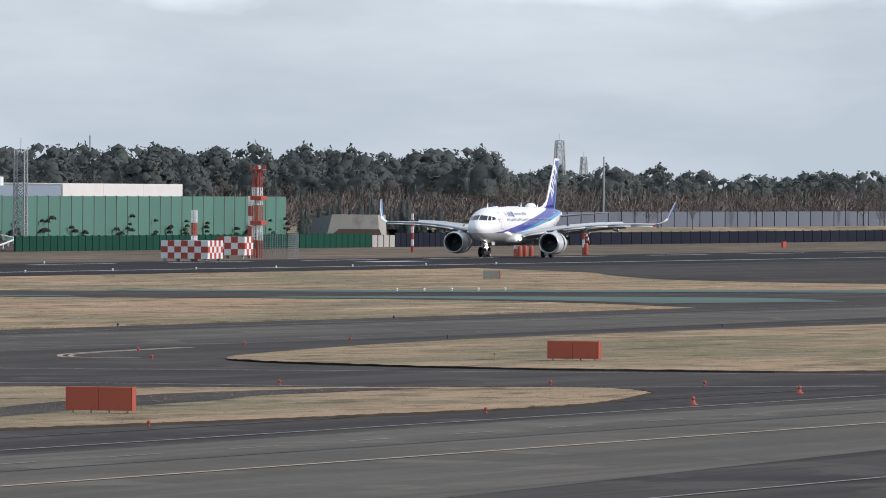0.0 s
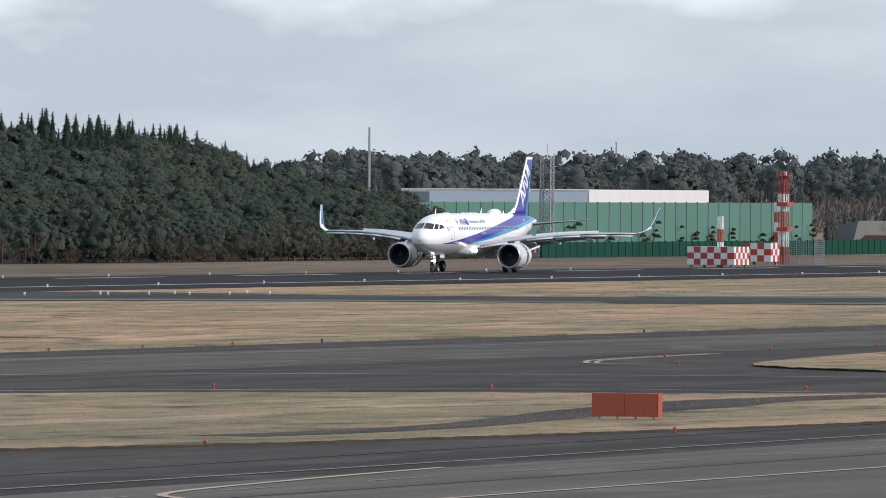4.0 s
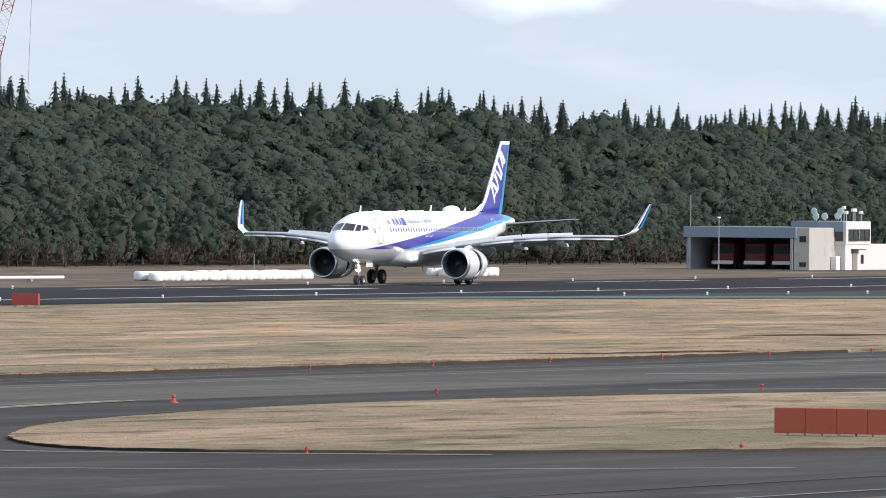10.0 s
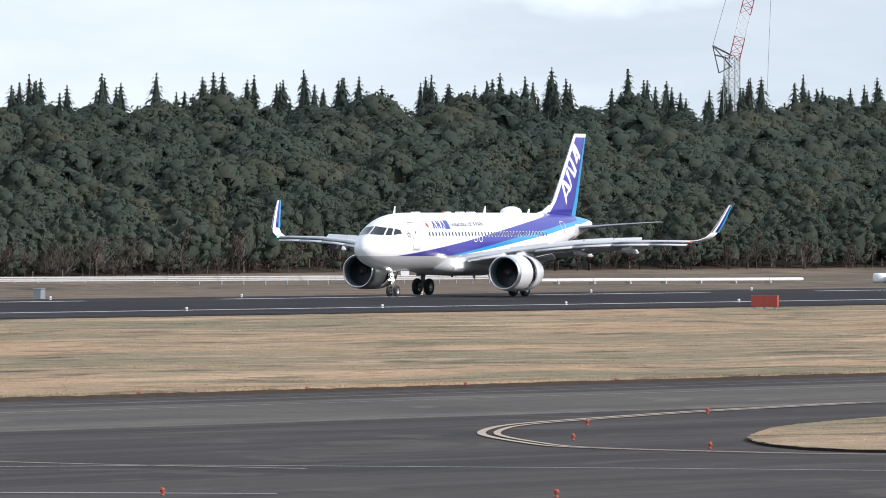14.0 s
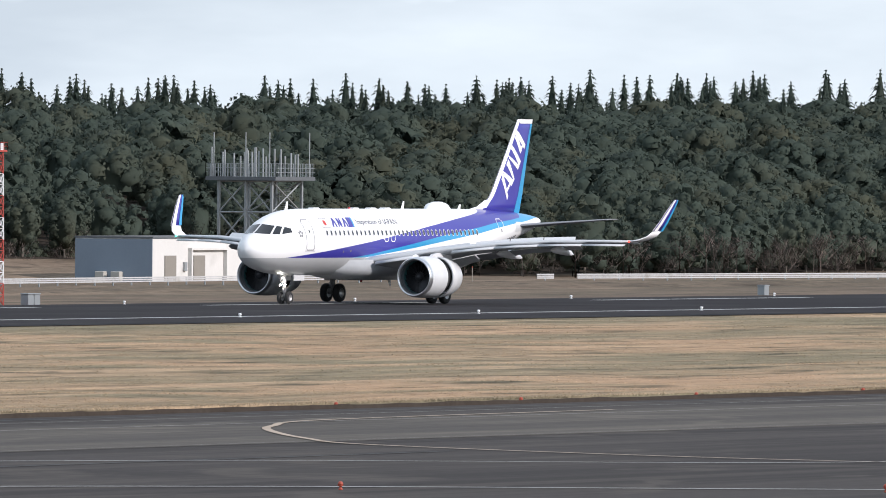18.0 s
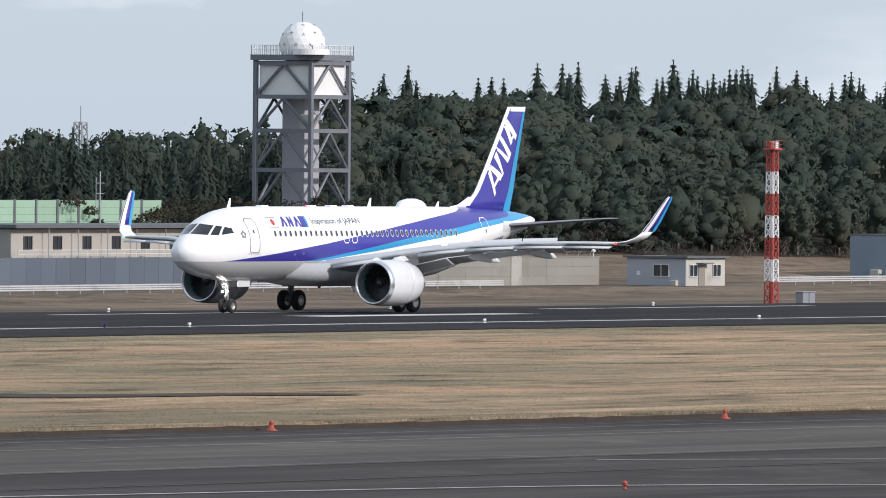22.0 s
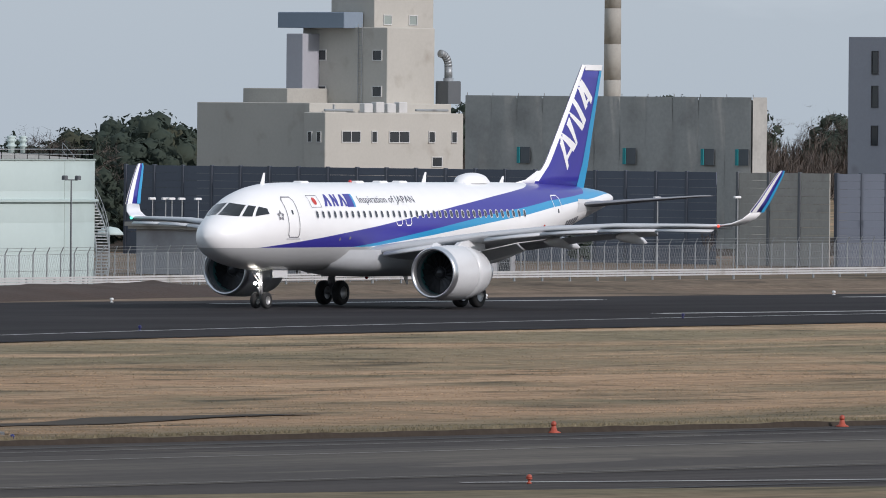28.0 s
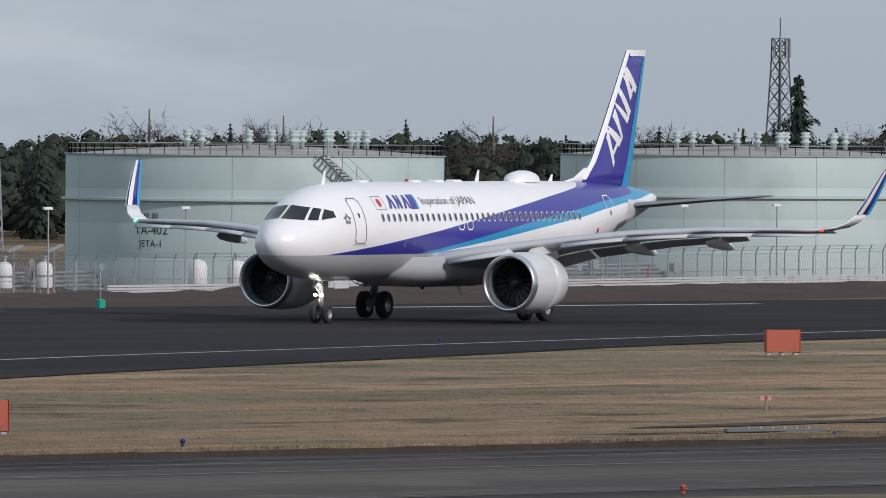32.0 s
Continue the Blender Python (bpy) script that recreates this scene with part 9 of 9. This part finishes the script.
SPRAY = [bare(8.6, 3.0, 13, 7, 5, 0.03) for k in range(3)]
CEDARS = [cedar(9.4, 1.9 + 0.2 * k, 24, 30, 0.8) for k in range(5)]
# Far leaves and twigs are paler and greyer: distance haze put into their colour.
L_FAR_HAZED = leaf_mat("hazed_far_evergreen_leaves", (0.108, 0.125, 0.122), (0.122, 0.132, 0.118), 0.12)
L_FARB_HAZED = leaf_mat("hazed_far_bare_twigs", (0.165, 0.145, 0.138), (0.190, 0.166, 0.154), 0.2, 0.0)
BARES = [bare(8, 3.0) for k in range(5)]

# the main wood on the rise behind the runway
W_R = [640, 760, 860, 885, 930, 990, 1100, 1300, 1445, 1650]
W_Q = [536, 514, 504, 482, 488, 494, 490, 477, 475, 494]
front, mid, ced, trunks = [], [], [], []
for row in range(13):
    x = 650.0 + rng.uniform(0, 5)
    while x < 1660:
        x += rng.uniform(3.6, 6.0)
        q = np.interp(x, W_R, W_Q) + row * 5.7 + rng.uniform(-2.2, 2.2)
        b = math.degrees(math.atan2(x, q))
        if b < 56.6 or b > 71.9:
            continue
        s = (0.66 + 0.034 * min(row, 9) + (rng.uniform(-0.09, 0.09) if row < 8 else rng.uniform(-0.05, 0.01))) * float(np.interp(b, (56.9, 57.4, 70.2, 71.8), (0.95, 1, 1, 0.66)))
        z = level(x, q) - 0.2
        if row >= 10 and rng.uniform() < 0.6 or (b < 57.4 and rng.uniform() < 0.5):
            ced.append((x, q, z, s * rng.uniform(0.9, 1.04)))
        elif row < 3:
            front.append((x, q, z, s * rng.uniform(0.85, 1.1)))
        else:
            mid.append((x, q, z, s * rng.uniform(0.9, 1.05)))
        if row < 2:
            trunks.append((x, q, z))
x = 690.0
while x < 1640:
    x += rng.uniform(0.8, 1.9) if x < 1080 else rng.uniform(1.1, 2.8)
    q = np.interp(x, W_R, W_Q) + 78 + rng.uniform(-4, 4)
    b = math.degrees(math.atan2(x, q))
    if 56.6 < b < 71.9:
        ced.append((x, q, level(x, q) - 0.2, float(np.interp(b, (56.9, 70.2, 71.8), (1.04, 1.0, 0.70))) + rng.uniform(-0.06, 0.06)))
plant("evergreen_wood", "dense dark evergreen wood edge on a rise", EDGE, front, L_BROAD)
plant("evergreen_wood", "dense dark evergreen wood on a rise", CANOPY, mid, L_BROAD)
plant("cedar_wood", "pointed dark cedars on the crest of the wood", CEDARS, ced, L_CEDAR)
under = [(x + rng.uniform(-2, 2), np.interp(x, W_R, W_Q) - rng.uniform(0.5, 5), BACK - 0.1, rng.uniform(0.30, 0.62)) for x in np.arange(770, 1440, 1.6)]
low = [(x + rng.uniform(-1, 1), np.interp(x, W_R, W_Q) - rng.uniform(-2.5, 1.5), BACK - 0.2, rng.uniform(0.28, 0.60)) for x in np.arange(745, 1500, 1.5)]
# leaf litter under the trees
g = Geo()
fx = list(range(660, 1660, 10))
for i, x in enumerate(fx):
    for j in range(14):
        y = np.interp(x, W_R, W_Q) - 3.5 + j * 7
        g.v.append((x, y, level(x, y) - 0.022))
g.f = [(i * 14 + j, (i + 1) * 14 + j, (i + 1) * 14 + j + 1, i * 14 + j + 1) for i in range(len(fx) - 1) for j in range(13)]
tagged(part("forest_floor", g, M_LITTER), "dark brown leaf litter under the wood", "ground", kind="structure")
plant("evergreen_scrub", "low dark evergreen scrub at the foot of the wood", BUSH, low, L_BROAD)
plant("bare_scrub", "bare brown saplings at the foot of the wood", HAZEL + BARES, under, L_BARE)
g = Geo()
for x, q, z in trunks:
    g.rod((x, q, z - 0.3), (x, q, z + 3.0), 0.11, 0.07, 5)
tagged(part("wood_trunks", g, L_BARK), "thin grey trunks at the wood's edge", "trees", kind="stuff")


def band(b0, b1, d0, d1, n, s0, s1, z=BACK):
    """Places in a sector seen from the tower: bearings from the runway's normal, distances, sizes."""
    out = []
    for _ in range(n):
        b, d = radians(rng.uniform(b0, b1)), rng.uniform(d0, d1)
        out.append((d * math.sin(b), d * math.cos(b), z, rng.uniform(s0, s1)))
    return out


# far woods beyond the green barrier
plant("far_bare_wood", "bare brown far woodland", BROWN, band(68.3, 73.9, 1930, 2350, 520, 0.85, 1.15) + band(73.9, 76.8, 2300, 2700, 330, 0.95, 1.25), L_FARB_HAZED)
plant("far_bare_trees", "bare far trees above brown woodland", SPRAY, band(68.3, 76.8, 2100, 2600, 130, 1.0, 1.25), L_FARB_HAZED)
plant("far_evergreen_wood", "dark evergreen far woodland", BUSH, band(71.3, 74.6, 2450, 2800, 260, 1.5, 1.95) + band(68.3, 71.5, 2300, 2700, 120, 1.4, 1.7) + band(74.4, 76.6, 2700, 3000, 60, 1.3, 1.55), L_FAR_HAZED)
plant("far_cedar_wood", "pointed dark far conifers", CEDARS, band(68.3, 73.0, 2350, 2900, 90, 1.0, 1.3) + band(73.0, 76.6, 2350, 2900, 60, 0.85, 1.1) + band(73.7, 74.4, 1950, 2020, 40, 0.5, 0.7), L_FAR_HAZED)
# woods behind the works and the office
plant("bare_wood", "bare brown woodland behind the works", TWIGS, band(50.5, 57.2, 1180, 1450, 480, 0.9, 1.15), L_BARE)
plant("bare_trees", "bare winter trees above the woodland", SPRAY, band(50.5, 57.0, 1250, 1420, 110, 1.0, 1.3), L_BARE)
plant("pine_wood", "dark conifers above bare woodland", CEDARS, band(50.5, 57.0, 1300, 1500, 40, 0.75, 1.0) + band(54.9, 57.4, 960, 1080, 190, 0.9, 1.12), L_CEDAR)
plant("evergreen_clump", "dark evergreen crowns above bare woodland", EDGE, band(50.5, 57.0, 1320, 1500, 60, 1.0, 1.25) + band(55.7, 57.0, 1150, 1250, 40, 1.1, 1.25), L_BROAD)
# woods behind the tanks
plant("evergreen_wood", "dark evergreen wood behind the tanks", EDGE, band(44.5, 49.3, 840, 940, 300, 0.62, 0.82) + band(49.2, 50.1, 920, 980, 50, 0.85, 1.0), L_BROAD)
plant("cedar_group", "dark conifers behind the tanks", CEDARS, band(44.5, 49.35, 830, 930, 80, 0.62, 0.86), L_CEDAR)
plant("bare_trees", "bare winter trees behind the tanks", [bare(8, 3.4, 20, 9, 6, 0.028) for k in range(3)], band(45.5, 49.3, 840, 900, 24, 0.9, 1.12), L_BARE)
plant("bare_trees", "small bare trees by the chain fence", BARES, [(x, y, BACK, s) for x, y, s in ((600, 466, 0.4), (650, 471, 0.36))], L_BARE)
L_IVY = leaf_mat("brown_green_ivy", (0.050, 0.048, 0.034), (0.066, 0.056, 0.040), 0.2)
# ivy and hedges against the walls
hedge = []
for x in np.arange(661, 673, 0.5):
    hedge += [((x, 483.9, rng.uniform(BACK, 4.6)), rng.uniform(0.5, 0.9)) for _ in range(6)]
for x in np.arange(673, 745, 0.9):
    hedge += [((x, 484.0, rng.uniform(BACK, 2.4 + 3.0 * abs(math.sin(x * 0.31)) * (1.0 if x > 700 else 0.6))), rng.uniform(0.45, 0.9)) for _ in range(4)]
for x in np.arange(712, 760, 1.1):
    hedge += [((x, 487 + rng.uniform(0, 3), rng.uniform(BACK, 4.8)), rng.uniform(0.7, 1.1)) for _ in range(6)]
for x in (1588, 1590, 1599, 1606, 1615, 1626, 1634, 1637, 1649, 1652, 1663, 1669, 1685, 1690, 1702, 1710, 1718, 1729, 1744, 1750, 1762, 1770):
    hedge += [((x + rng.uniform(-1.5, 1.5), 519.3, rng.uniform(0.2, 3.4) * rng.uniform(0.4, 1)), rng.uniform(0.25, 0.55)) for _ in range(4)]
tagged(part("climbing_plants", tri_mesh("climbing_plants", cloud(hedge, 110, 0.12)), L_IVY), "dark climbing plants and hedges against the barriers", "plants", kind="stuff")


# single trees that stand out
def tree(x, y, h, w, kind, label, z=BACK):
    th = thing("tree", label, "tree", x, y, z, 0, "single trees")
    part("trunk", Geo().rod((0, 0, -0.2), (0.1, 0, h * 0.5), 0.22, 0.14, 8).rod((0.1, 0, h * 0.5), (0.15, 0.1, h * 0.92), 0.14, 0.05, 7).rod((0.1, 0, h * 0.45), (w * 0.5, 0.3, h * 0.62), 0.09, 0.04, 6).rod((0.1, 0, h * 0.55), (-w * 0.5, -0.2, h * 0.7), 0.08, 0.03, 6), L_BARK, th)
    if kind == "pine":
        sprays = cedar(h * 0.72, w * 0.6, 20, 30, 0.9)
        sprays[:, 2] += h * 0.28
        cl = [((w * 0.42 * (1.1 - t) * math.cos(a), w * 0.42 * (1.1 - t) * math.sin(a), h * (0.40 + 0.55 * t)), w * 0.34 * (1.15 - t)) for a, t in zip(rng.uniform(0, 6.28, 26), rng.uniform(0, 1, 26))]
        part("crown", tri_mesh("crown", np.concatenate([sprays, cloud(cl, 60, 0.13, heart=(0, 0, h * 0.5))])), L_CEDAR, th)
    elif kind == "bare":
        part("crown", tri_mesh("crown", bare(h, w, 16, 9, 6, 0.035)), L_BARE, th)
    else:
        cl = [((w * 0.6 * math.cos(a), w * 0.6 * math.sin(a), h * u), w * 0.4) for a, u in zip(rng.uniform(0, 6.28, 20), rng.uniform(0.45, 0.95, 20))]
        part("crown", tri_mesh("crown", cloud(cl, 50, 0.17)), L_BROAD, th)


tree(658, 577, 12.3, 3.4, "pine", "tall dark pine beside the radio tower")
tree(640, 590, 9.6, 4.0, "bare", "bare winter tree behind the tank")
tree(600, 585, 10.0, 4.2, "bare", "bare winter tree behind the tank")
tree(608, 580, 9.6, 3.8, "bare", "bare winter tree behind the tank")
tree(500, 515, 10.3, 2.2, "pine", "dark conifer above the tanks")
tree(505, 511, 10.0, 1.9, "pine", "dark conifer above the tanks")
tree(575, 464.5, 2.9, 0.9, "round", "small dark garden tree by the gatehouse")
tree(586, 465, 2.3, 0.8, "round", "small dark garden tree by the gatehouse")
tree(1011, 672, 13.2, 2.6, "pine", "tall dark pine above bare woodland")
tree(1065, 716, 13.0, 2.6, "pine", "tall dark pine above bare woodland")

# ---- grass blades ----
def inside(P, poly):
    """Which points lie inside a polygon."""
    x, y = P[:, 0], P[:, 1]
    hit = np.zeros(len(P), bool)
    n = len(poly)
    for i in range(n):
        (x0, y0), (x1, y1) = poly[i], poly[(i + 1) % n]
        if y0 != y1:
            hit ^= ((y0 > y) != (y1 > y)) & (x < (x1 - x0) * (y - y0) / (y1 - y0) + x0)
    return hit


def blades(label, P, z, w, h, m):
    """Single upright blades facing the tower, lit like the turf they stand in."""
    n = len(P)
    a = np.arctan2(P[:, 0], P[:, 1]) + rng.normal(size=n) * 0.3
    c, s = np.cos(a), -np.sin(a)
    ww, hh, lean = w * rng.uniform(0.5, 1.4, n), h * rng.uniform(0.4, 1.3, n), rng.normal(size=n) * w
    zz = z - 0.01 + swale(P[:, 0], P[:, 1])
    A = np.stack([P[:, 0] - c * ww, P[:, 1] - s * ww, zz], 1)
    B = np.stack([P[:, 0] + c * ww, P[:, 1] + s * ww, zz], 1)
    C = np.stack([P[:, 0] + c * lean, P[:, 1] + s * lean, zz + hh], 1)
    co = np.stack([A, B, C], 1).reshape(-1, 3)
    no = np.tile(np.array([[-0.25, -0.3, 0.92]]), (len(co), 1))
    tagged(part("grass_blades", tri_mesh("grass_blades", turned(co, no)), m), label, "grass", kind="stuff")


for x0, x1, n, w, h in ((170, 440, 210000, 0.030, 0.045), (440, 760, 110000, 0.036, 0.05), (760, 1300, 45000, 0.06, 0.06)):
    P = np.stack([rng.uniform(x0, x1, n), rng.uniform(224.5, 341, n)], 1)
    b = np.degrees(np.arctan2(P[:, 0], P[:, 1]))
    keep = (b > 44.5) & (b < 77)
    for poly in (TURN + [(-200, 205), (-200, 345), (560, 345)], BAND, EXIT2, *SCARS):
        keep &= ~inside(P, poly)
    blades("short dry winter grass beside the runway", P[keep], -0.04, w, h, M_BLADE)
for poly, n, x0, x1 in ((ISL_A, 60000, 560, 760), (ISL_B, 60000, 360, 540)):
    ys = [p[1] for p in poly]
    P = np.stack([rng.uniform(x0, x1, n), rng.uniform(min(ys), max(ys), n)], 1)
    blades("short bleached grass on a taxiway island", P[inside(P, poly)], 0.07, 0.030, 0.045, M_BLADE2)

# taller tufts along the taxiway's edge
n = 26000
P = np.stack([rng.uniform(200, 860, n), 224.6 + np.abs(rng.normal(size=n)) * 0.5], 1)
blades("ragged tufts along the taxiway edge", P, -0.02, 0.04, 0.09, M_BLADE)

def motions():
    walk(jet, [(t, pose(x, y, 0.02, 0, 0, a)) for t, x, y, a in airliner_rows()])
    for ob, p, rx, rz in SPOILERS:
        walk(ob, [(t, pose(*p, rx, -a, rz)) for t, a in ((0, -44), (22.3, -44), (23.1, 0), (32, 0))])
    for ob, p in SLEEVES:
        walk(ob, [(t, pose(p[0] - d, p[1], p[2])) for t, d in ((0, 0.72), (17.9, 0.72), (18.8, 0.02), (32, 0.02))])
    # the landing lamps swing up into the belly once the roll is slow
    for ob, sg in ROOT_LAMPS:
        walk(ob, [(t, pose(-11.0 - 1.2 * u, (2.35 - 0.9 * u) * sg, 2.18 + 0.35 * u)) for t, u in ((0, 0), (15.6, 0), (17.2, 1), (32, 1))])


motions()
